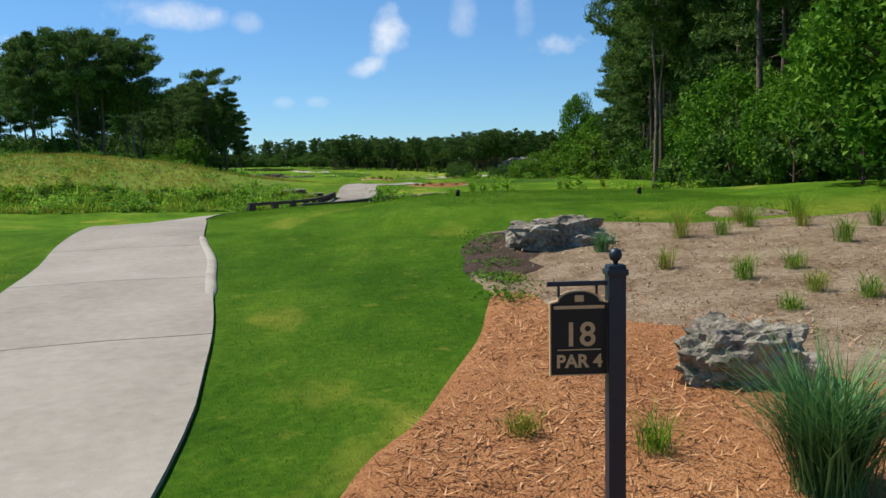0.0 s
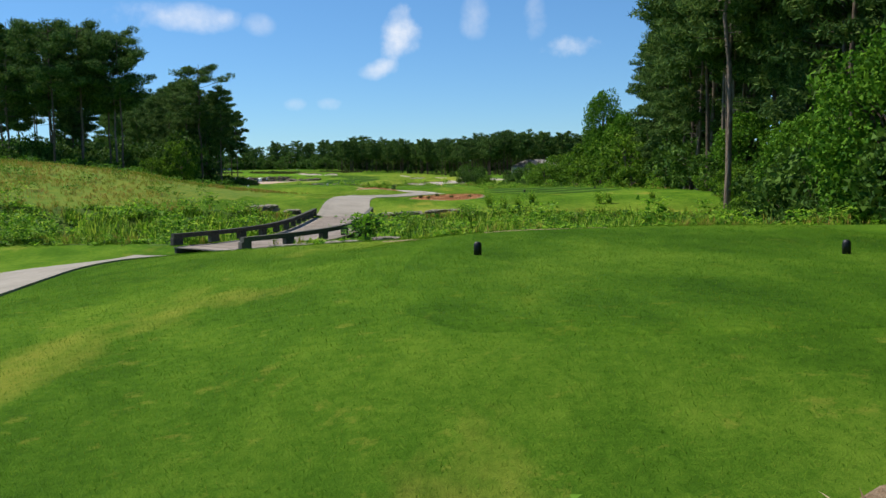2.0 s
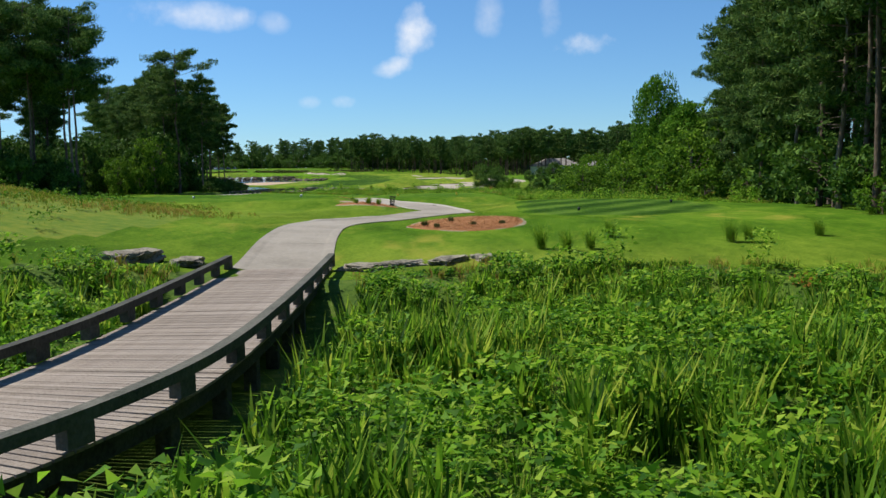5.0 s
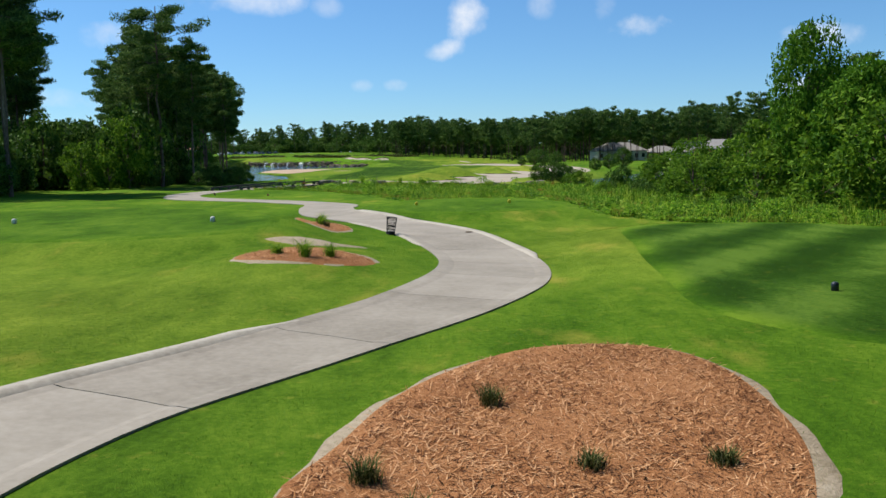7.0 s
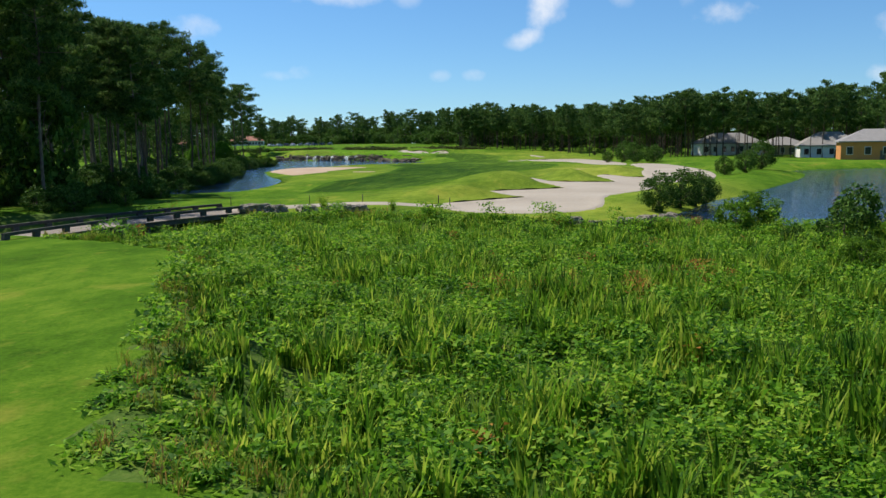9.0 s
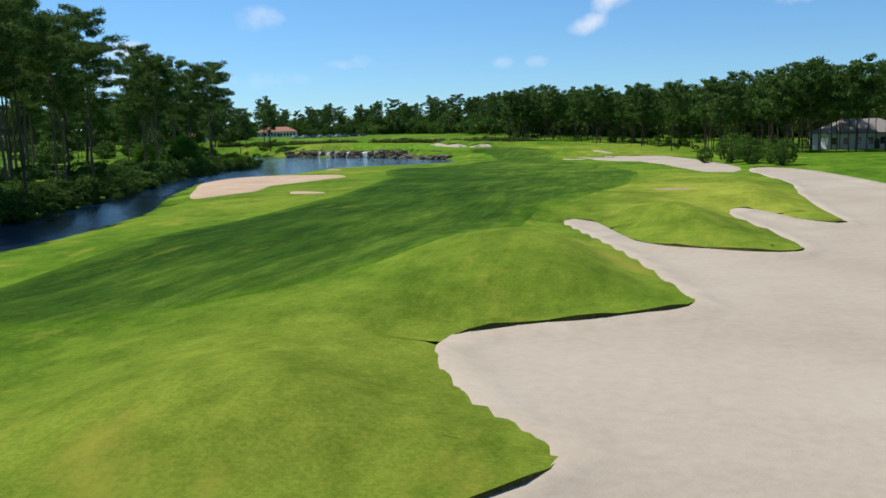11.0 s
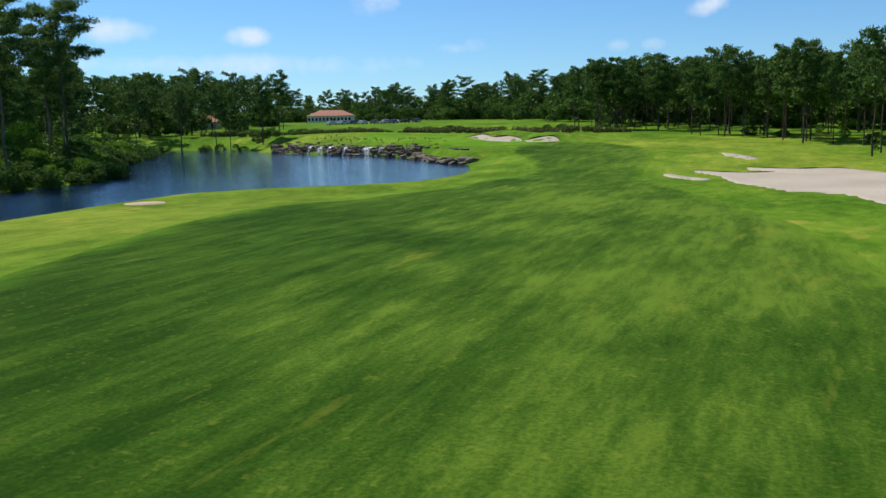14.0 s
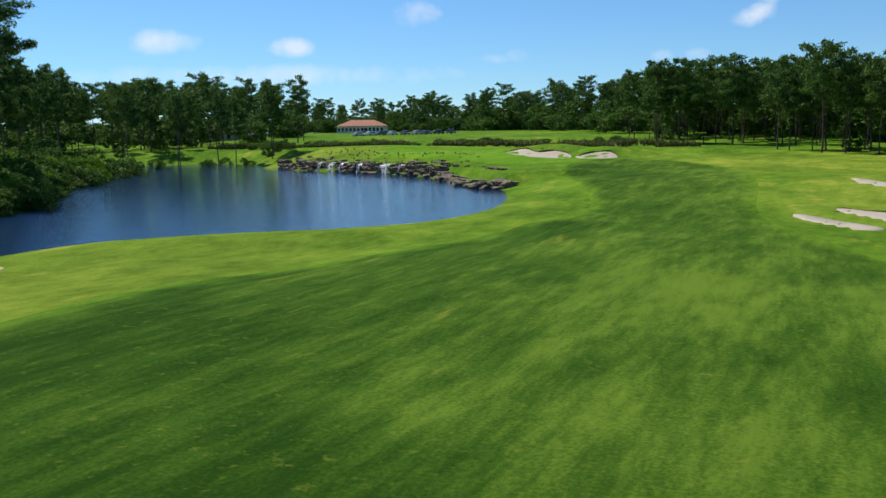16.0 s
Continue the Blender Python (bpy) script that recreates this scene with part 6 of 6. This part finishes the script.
BANK_LINE = curve([(-61, 208), (-57, 222), (-54, 236), (-56, 250), (-63, 272), (-73, 298), (-79, 315), (-86, 343), (-88, 362), (-104.5, 381), (-122, 402)], False, 1.2)
low_bank = []
for k in range(len(BANK_LINE) * 3):
    q = offset(BANK_LINE, -1)[k // 3]
    low_bank.append((q[0] - rng.uniform(-2.2, 6), q[1] + rng.uniform(-1.5, 1.5), rng.uniform(1.0, 2.3), rng.uniform(1.0, 1.5)))
low_bank += spread_in([(-33, 185), (-38, 199), (-41, 209), (-51, 204), (-54, 188), (-41, 178)], 46, 1.0, 2.6, 1.1, (1.0, 1.6))
UNDER += low_bank
UNDER += spread_in([(-130, 190), (-70, 190), (-58, 200), (-66, 208), (-78, 224), (-115, 220)], 64, 4, 10, 2.5, (0.7, 1.1))
grove("wood_undergrowth", DARK, 4.5, UNDER, "dark leafy undergrowth filling the woods", "brush", 4)
grove("bank_thicket", LIGHT, 5, [(x - rng.uniform(1, 7), y, h * 1.25) for x, y, h, _ in low_bank if y > 335 and rng.random() < 0.55], "yellow green thicket along the pond bank", "bright_leaves", 6)
for p in protos:
    for o in (p, *p.children_recursive):
        bpy.data.objects.remove(o)


# ---- marsh plants ----
def blades(rnd, pts, n, h, w, splay, zlift=0.0):
    """n pointed leaves for each of the points."""
    k = len(pts)
    a = rnd.uniform(0, 6.283, (k, n))
    hh = h * rnd.uniform(0.6, 1.25, (k, n)) * rnd.uniform(0.7, 1.25, (k, 1))
    sp = splay * rnd.uniform(0.2, 1.2, (k, n)) * hh
    b = pts[:, None, :] + np.stack([rnd.normal(size=(k, n)) * 0.06, rnd.normal(size=(k, n)) * 0.06, np.full((k, n), zlift)], -1)
    tip = b + np.stack([np.cos(a) * sp, np.sin(a) * sp, hh], -1)
    mid = b + np.stack([np.cos(a) * sp * 0.35, np.sin(a) * sp * 0.35, hh * 0.62], -1)
    s = np.stack([-np.sin(a), np.cos(a), 0 * a], -1) * w
    t1 = np.stack([b - s * 0.6, b + s * 0.6, mid + s], -2)
    t2 = np.stack([b - s * 0.6, mid + s, mid - s], -2)
    t3 = np.stack([mid - s, mid + s, tip], -2)
    return np.concatenate([t.reshape(-1, 3, 3) for t in (t1, t2, t3)])


def herbs(rnd, pts, n, h, size, spread_):
    k = len(pts)
    hh = h * rnd.uniform(0.6, 1.3, (k, 1))
    c = pts[:, None, :] + np.stack([rnd.normal(size=(k, n)) * spread_, rnd.normal(size=(k, n)) * spread_, hh * rnd.uniform(0.15, 1, (k, n)) ** 0.6], -1)
    # leaves held out from the stem, near level
    d = rnd.normal(size=(k * n, 3)) * np.array([1, 1, 0.45])
    d /= np.linalg.norm(d, axis=1)[:, None]
    side = np.cross(d, np.array([0, 0, 1]) + 0.45 * rnd.normal(size=(k * n, 3)))
    side /= np.linalg.norm(side, axis=1)[:, None]
    ln = size * rnd.uniform(0.7, 1.35, (k * n, 1))
    g = np.stack([-side * ln * 0.4 - d * ln * 0.25, side * ln * 0.4 - d * ln * 0.25, d * ln * 0.95], 1).reshape(k, n, 3, 3)
    return (c[:, :, None] + g).reshape(-1, 3, 3)


def spots(rnd, outline, count, margin=0.2, box_=None):
    lo, hi = outline.min(0), outline.max(0)
    if box_:
        lo, hi = np.maximum(lo, box_[0]), np.minimum(hi, box_[1])
    q = rnd.uniform(lo, hi, (count * 4, 2))
    q = q[inside(outline, q[:, 0], q[:, 1]) > margin][:count]
    return np.column_stack([q, height(q[:, 0], q[:, 1]) - 0.03])


def clear(p, lines, gap):
    keep = np.ones(len(p), bool)
    for ln in lines:
        d = np.min(np.linalg.norm(p[:, None, :2] - ln[None, ::3], axis=2), axis=1)
        keep &= d > gap
    return p[keep]


def patchy(p, s, o):
    """Slow ups and downs over the ground, from -1 to 1."""
    x, y = p[:, 0] * s, p[:, 1] * s
    return 0.45 * np.sin(x * 1.0 + o) * np.sin(y * 0.8 + 2 * o) + 0.35 * np.sin(x * 2.3 + 1.1 * y + o) + 0.3 * np.sin(1.9 * y - 1.3 * x + 3 * o)


def around(rnd, c, n, r):
    """n points scattered round each of the points."""
    k = np.repeat(c, n, 0)
    return k + np.column_stack([rnd.normal(size=len(k)) * r, rnd.normal(size=len(k)) * r, np.zeros(len(k))])


def marsh(outline, box_, count, seed, label, gaps, rusty=6):
    rnd = np.random.RandomState(seed)
    c = clear(spots(rnd, outline, count, 0.1, box_), (BRIDGE_1, BRIDGE_2), 2.75)
    c = c[patchy(c, 0.8, 1.0) > gaps]
    u = patchy(c, 0.5, 2.2) + 0.42 * rnd.normal(size=len(c))
    e = (0.2 + 0.8 * smooth(0, 4.6, inside(outline, c[:, 0], c[:, 1]))) * (0.95 + 0.4 * patchy(c, 0.9, 5.0))
    reed, herb = u > 0.26, u < 0.04
    fine = ~(reed | herb)
    tall = np.repeat(e[reed], 5)[:, None]
    worn = fine & (patchy(c, 0.55, 4.0) > 0.3)
    groups = [("marsh_reeds", blades(rnd, around(rnd, c[reed], 5, 0.15), 7, 1.0 * tall, 0.03, 0.42), "reeds", "tall green blade-leaved plants filling the "),
              ("marsh_grass", blades(rnd, around(rnd, c[fine & ~worn], 4, 0.2), 9, 0.62 * np.repeat(e[fine & ~worn], 4)[:, None], 0.011, 0.6), "reeds", "fine green marsh grass in the "),
              ("faded_grass", blades(rnd, around(rnd, c[worn], 4, 0.22), 8, 0.5 * np.repeat(e[worn], 4)[:, None], 0.011, 0.75), "scrub", "faded brownish grass in gaps of the "),
              ("marsh_herbs", np.concatenate([herbs(rnd, c[herb][::2], 74, 0.9 * e[herb][::2, None], 0.115, 0.19), herbs(rnd, c[herb][1::2], 50, 0.6 * e[herb][1::2, None], 0.095, 0.24)]), "herbs", "bright green leafy plants filling the ")]
    big = clear(spots(rnd, outline, 420, 0.6, box_), (BRIDGE_1, BRIDGE_2), 3.4)
    groups.append(("broad_leaf_weeds", np.concatenate([herbs(rnd, big[:150], 130, 1.25, 0.125, 0.24), herbs(rnd, big[150:260], 220, 0.95, 0.12, 0.38)]), "herbs", "leafy broad-leaved weeds standing in the "))
    groups.append(("rusty_weeds", herbs(rnd, big[260:260 + rusty], 70, 0.9, 0.085, 0.2), "rust", "weeds with rust red leaves in the "))
    dry = spots(rnd, outline, 5200, 0.05, box_)
    d = inside(outline, dry[:, 0], dry[:, 1])
    dry = clear(dry[(d < 1.9) & (patchy(dry, 0.5, 3.0) > -0.2)], (BRIDGE_1, BRIDGE_2), 2.3)
    groups.append(("dry_marsh_grass", blades(rnd, dry, 14, 0.38, 0.009, 0.65), "straw", "yellowing grass along the edge of the "))
    for name, v, m, lab in groups:
        tagged(tris(name, v, M[m]), lab + label, "marsh plants", kind="stuff")


marsh(MARSH_1, ((-32, 30), (30, 80)), 6000, 3, "ditch by the bridge", -0.5)
marsh(MARSH_2, ((-40, 98), (26, 160)), 6200, 4, "wet hollow beyond the tees", -0.6, 18)
marsh(MARSH_2, ((-30, 160), (16, 185)), 3600, 7, "wet hollow before the bunker", -0.8, 22)

# dry grass on the dune and blue-green tufts
rnd = np.random.RandomState(8)
q = around(rnd, np.array([(x, y, ground_z(x, y)) for x, y in [(-2.6, 152.2), (-2.0, 152.1), (0.7, 153.4), (1.9, 153.1), (3.7, 155.9), (4.4, 157.0), (3.3, 156.5), (-3.9, 151.8), (2.8, 164.4), (-0.6, 158.2)]]), 4, 0.5)
tagged(tris("rusty_weeds", herbs(rnd, q, 60, 0.95, 0.08, 0.2), M["rust"]), "weeds with rust red tips in the wet hollow", "marsh plants", kind="stuff")
q = np.column_stack([rnd.uniform(-66, -8, 26000), rnd.uniform(48, 100, 26000)])
q = q[(np.exp(-((q[:, 0] + 36) / 26) ** 2 - ((q[:, 1] - 74) / 24) ** 2) + 0.2 * patchy(q, 0.22, 1.0) > rnd.uniform(0.38, 0.56, len(q))) & (inside(MARSH_1, q[:, 0], q[:, 1]) < 0)]
tagged(tris("dune_grass", blades(rnd, np.column_stack([q, height(q[:, 0], q[:, 1])]), 6, (0.2 + 0.1 * patchy(q, 0.35, 2.0))[:, None], 0.012, 0.8), M["straw"]), "yellow green dry grass on the dune", "grass", kind="stuff")
q = spots(rnd, curve([(-62, 60), (-20, 62), (-14, 70), (-20, 88), (-62, 92)], step=2), 260, 0.2)
tagged(tris("dune_weeds", herbs(rnd, q, 60, 0.5, 0.1, 0.26), M["leaves"]), "dark green low weeds scattered over the dune", "weeds", kind="stuff")
# tall native grass above the waterfall
q = spots(rnd, curve([(-46, 470), (-90, 478), (-150, 482), (-168, 492), (-120, 498), (-50, 492)], step=3), 1500, 0.2)
q = q[patchy(q, 0.18, 1.5) > -0.25]
tagged(tris("native_grass", blades(rnd, q, 16, 1.1, 0.07, 0.7), M["scrub"]), "tan and green native grass beyond the putting green", "grass", kind="stuff")
q = spots(rnd, TERRACE, 260, 0.8)
tagged(tris("terrace_grass", blades(rnd, q[q[:, 0] < -70], 14, 0.28, 0.035, 0.8), M["scrub"]), "rough grass between the rocks above the waterfall", "grass", kind="stuff")


def tuft(x, y, h, n, seed, material, label, group, w=0.008, splay=0.55):
    r = np.random.RandomState(seed)
    ob = tris("grass_tuft", blades(r, np.zeros((1, 3)) + np.clip(r.normal(size=(n // 6, 3)), -1.3, 1.3) * np.array([0.08 * h, 0.08 * h, 0]), 6, h, w, splay), M[material])
    ob.matrix_basis = pose(x, y, ground_z(x, y) + 0.02)
    tagged(ob, label, "grass tuft", group)


tuft(2.42, 4.95, 0.72, 1300, 1, "bluegrass", "large blue-green ornamental grass clump by the boulder", "ornamental grasses", 0.005, 1.0)
tuft(3.0, 14.7, 0.36, 240, 2, "bluegrass", "blue-green grass clump before the boulder", "ornamental grasses", 0.0035, 0.85)
for k, (x, y, h) in enumerate([(3.5, 12.6, 0.4), (4.2, 11.3, 0.4), (5.0, 11.7, 0.35), (4.7, 10.3, 0.35), (4.1, 9.6, 0.25), (5.1, 9.8, 0.35), (4.5, 15.3, 0.7), (5.2, 15.2, 0.45), (5.9, 15.8, 0.6), (6.6, 15.2, 0.5), (6.4, 13.2, 0.5),
                               (7.6, 14.6, 0.6), (8.4, 15.4, 0.7), (7.4, 12, 0.5), (9.4, 15.8, 0.7), (0.75, 6.1, 0.2), (1.6, 5.7, 0.32), (6.2, 10.6, 0.4), (6.0, 16.6, 0.5), (8.8, 13, 0.5), (10.2, 14.5, 0.6), (1.3, 12.6, 0.15), (7.2, 16.8, 0.6), (5.4, 8.2, 0.3)]):
    tuft(x, y, h * 0.8, 150, 20 + k, "straw" if k % 3 == 0 else "reeds", "green and straw coloured grass clump on the sandy slope", "slope grass clumps", 0.0032, 1.0)
rnd = np.random.RandomState(31)
edge = np.concatenate([np.column_stack([rnd.uniform(0.85, 1.35, 26), rnd.uniform(10.5, 18, 26)]), np.column_stack([rnd.uniform(1, 9, 14), rnd.uniform(17.6, 19, 14)])])
tagged(tris("bed_edge_weeds", herbs(rnd, np.column_stack([edge, height(edge[:, 0], edge[:, 1])]), 34, 0.16, 0.05, 0.16), M["leaves"]), "bright green weeds creeping along the bed edge", "weeds", kind="stuff")
for k, (x, y, h, m) in enumerate([(0.07, 78.6, 0.27, "straw"), (1.1, 76.6, 0.19, "brush"), (2.4, 76.7, 0.19, "brush"), (-1.07, 76.1, 0.27, "straw"), (-0.5, 75.3, 0.24, "straw"),
                                  (-4.4, 91.0, 0.42, "reeds"), (-4.95, 90.5, 0.55, "reeds"), (-5.8, 90.9, 0.3, "reeds"), (-7.7, 105.4, 0.5, "reeds"), (-8.3, 108.3, 0.5, "reeds"), (-8.2, 107.4, 0.35, "brush"), (-7.3, 104.6, 0.3, "brush")]):
    tuft(x, y, h * 0.8, 220, 60 + k, "scrub" if m in ("straw", "brush") else m, "grass tuft planted in the pine straw bed", "tufts in the straw beds", 0.006, 0.95)
for k, (x, y, h) in enumerate([(3.4, 69.2, 0.9), (4.3, 68.6, 0.8), (6.3, 71.5, 0.7), (10.3, 69.2, 0.8), (10.9, 69, 0.7), (13.9, 70.2, 0.6), (5.2, 69, 0.7), (-18.5, 182, 1.2), (-13.5, 181.6, 0.8)]):
    tuft(x, y, h * 0.9, 360, 90 + k, "reeds", "tall green grass clump at the marsh edge", "marsh edge clumps", 0.0045, 0.8)


# ---- houses ----
def house(x, y, turn, w, d, h, roof_h, wall, roof, label, windows, group=""):
    z = ground_z(x, y)
    t = thing("house", x, y, z - 0.2, label, "house", group, turn)
    part("wall", boxed((w, d, h + 0.2), (0, 0, (h + 0.2) / 2), bevel=0.03), M[wall], t)
    o = 0.5
    v = [(-w / 2 - o, -d / 2 - o, h), (w / 2 + o, -d / 2 - o, h), (w / 2 + o, d / 2 + o, h), (-w / 2 - o, d / 2 + o, h), (-w / 2 + d * 0.45, 0, h + roof_h), (w / 2 - d * 0.45, 0, h + roof_h)]
    v += [(a, b, c - 0.25) for a, b, c in v[:4]]
    raw("roof", v, [(0, 1, 5, 4), (1, 2, 5), (2, 3, 4, 5), (3, 0, 4), (6, 7, 1, 0), (7, 8, 2, 1), (8, 9, 3, 2), (9, 6, 0, 3), (9, 8, 7, 6)], M[roof], t)
    for k in range(windows):
        wx = -w / 2 + (k + 0.5) * w / windows
        win = part("window", boxed((1.3, 0.12, 1.7), (wx, -d / 2 - 0.03, h * 0.52), bevel=0.02), M["white"], t)
        part("pane", boxed((1.1, 0.06, 1.5), (wx, -d / 2 - 0.085, h * 0.52)), M["glass"], win)
    part("door", boxed((1.1, 0.1, 2.1), (w * 0.08, -d / 2 - 0.02, 1.15), bevel=0.02), M["rail"], t)


house(41, 396, 10, 18, 11, 3.6, 3.0, "stucco", "shingle", "pale grey house behind the pines", 7)
house(57, 398, 8, 12, 10, 3.0, 2.4, "tan_wall", "shingle", "tan bungalow with a grey hipped roof", 4)
house(62, 366, -6, 15, 11, 3.4, 3.4, "stucco", "shingle", "large pale house with a high grey hipped roof", 5)
house(61, 326, -10, 14, 11, 4.2, 2.6, "orange_wall", "shingle", "house under construction with orange sheathing", 4)
house(-219, 672, 18, 22, 12, 3.4, 2.8, "stucco", "clay", "clubhouse with a red tile roof beyond the pond", 12)
house(-203, 543, 20, 10.5, 9, 2.8, 3.0, "tan_wall", "clay", "small pavilion with a red hipped roof among pines", 5)


def car(x, y, turn):
    z = ground_z(x, y)
    c = thing("parked_car", x, y, z, "parked car in the distant car park", "car", "parked cars", turn)
    bm = boxed((4.5, 1.8, 0.7), (0, 0, 0.62), bevel=0.16)
    box(bm, (2.5, 1.6, 0.6), (-0.2, 0, 1.2), bevel=0.22)
    part("body", bm, M["carpaint"], c)
    part("windscreen", boxed((2.2, 1.62, 0.36), (-0.2, 0, 1.22), bevel=0.1), M["glass"], c)
    for wx in (-1.4, 1.4):
        for wy in (-0.85, 0.85):
            w = lathe([(0.3, -0.1), (0.33, -0.08), (0.33, 0.08), (0.3, 0.1)], 14)
            bmesh.ops.rotate(w, verts=w.verts, matrix=Matrix.Rotation(math.pi / 2, 3, "X"))
            bmesh.ops.translate(w, verts=w.verts, vec=(wx, wy, 0.33))
            part("wheel", w, M["tyre"], c)


for k in range(9):
    car(-163 + k * 3.4, 565 + k * 1.7 + (k % 3), 62 + (k * 37) % 30)
for k in range(7):
    car(-209 + k * 2.9, 562 + k * 1.6 + (k % 2), 62 + (k * 37) % 30)


# ---- fine ground cover near the path of view ----
def turf_blades(name, box_, count, h, material, label, seed, avoid, within=None):
    r = np.random.RandomState(seed)
    q = r.uniform(box_[0], box_[1], (count, 2))
    keep = np.ones(count, bool)
    for o in avoid:
        keep &= inside(o, q[:, 0], q[:, 1]) < 0.02
    if within is not None:
        keep &= inside(within, q[:, 0], q[:, 1]) > 0.02
    for ln, gap in ((PATH_1, 1.63), (PATH_2, 1.78)):
        k = np.flatnonzero(keep)
        d = np.full(len(k), 99.0)
        near = ln[(ln[:, 1] > box_[0][1] - 3) & (ln[:, 1] < box_[1][1] + 3)]
        for p in near:
            d = np.minimum(d, np.hypot(q[k, 0] - p[0], q[k, 1] - p[1]))
        keep[k[d < gap]] = False
    q = q[keep]
    z = height(q[:, 0], q[:, 1]) + 0.02 + 0.02 * (inside(TEE_A, q[:, 0], q[:, 1]) > 0)
    a, n = r.uniform(0, 6.283, len(q)), len(q)
    hh = h * r.uniform(0.5, 1.4, n)
    b = np.column_stack([q, z - 0.01])
    s = np.column_stack([np.cos(a), np.sin(a), 0 * a]) * (h * 0.09)
    tip = b + np.column_stack([r.normal(size=n) * hh * 0.5, r.normal(size=n) * hh * 0.5, hh])
    tagged(tris(name, np.stack([b - s, b + s, tip], 1), M[material], label=label), label, "grass", kind="stuff")


BEDS = [MULCH, LITTER, BED_A, BED_B, BED_C, BARE] + BARE_SPOTS[:1]
turf_blades("lawn_blades", ((-8, 3), (9, 43)), 320000, 0.027, "blade", "short green grass blades of the mown rough", 5, BEDS + [MARSH_1])
turf_blades("lawn_blades", ((-9, 72), (9, 116)), 150000, 0.032, "blade", "short green grass blades beside the cart path", 6, BEDS + [MARSH_2])


def straw_litter(name, outline, count, ln, material, label, seed, lift):
    r = np.random.RandomState(seed)
    p = spots(r, outline, count, 0.03)
    a, tilt = r.uniform(0, 6.283, len(p)), r.uniform(-0.1, 0.45, len(p))
    l_ = ln * r.uniform(0.4, 1.3, len(p))
    d = np.column_stack([np.cos(a), np.sin(a), tilt]) * l_[:, None]
    s = np.column_stack([-np.sin(a), np.cos(a), 0 * a]) * (ln * 0.06)
    p[:, 2] += lift + 0.035
    tagged(tris(name, np.stack([p - s, p + s, p + d], 1), M[material]), label, "litter", kind="stuff")


straw_litter("pine_straw", MULCH, 26000, 0.13, "straw_bits", "loose orange brown pine needles round the sign", 1, 0.03)
straw_litter("dry_litter", LITTER, 12000, 0.14, "litter_bits", "loose dry twigs and needles on the sandy slope", 2, 0.045)
straw_litter("pine_straw", BED_A, 12000, 0.15, "straw_bits", "loose orange brown pine needles in the round bed", 3, 0.04)
straw_litter("pine_straw", BED_B, 3000, 0.13, "straw_bits", "loose orange brown pine needles in the small bed", 4, 0.04)
straw_litter("pine_straw", BED_C, 3200, 0.13, "straw_bits", "loose orange brown pine needles in the path-side bed", 5, 0.04)
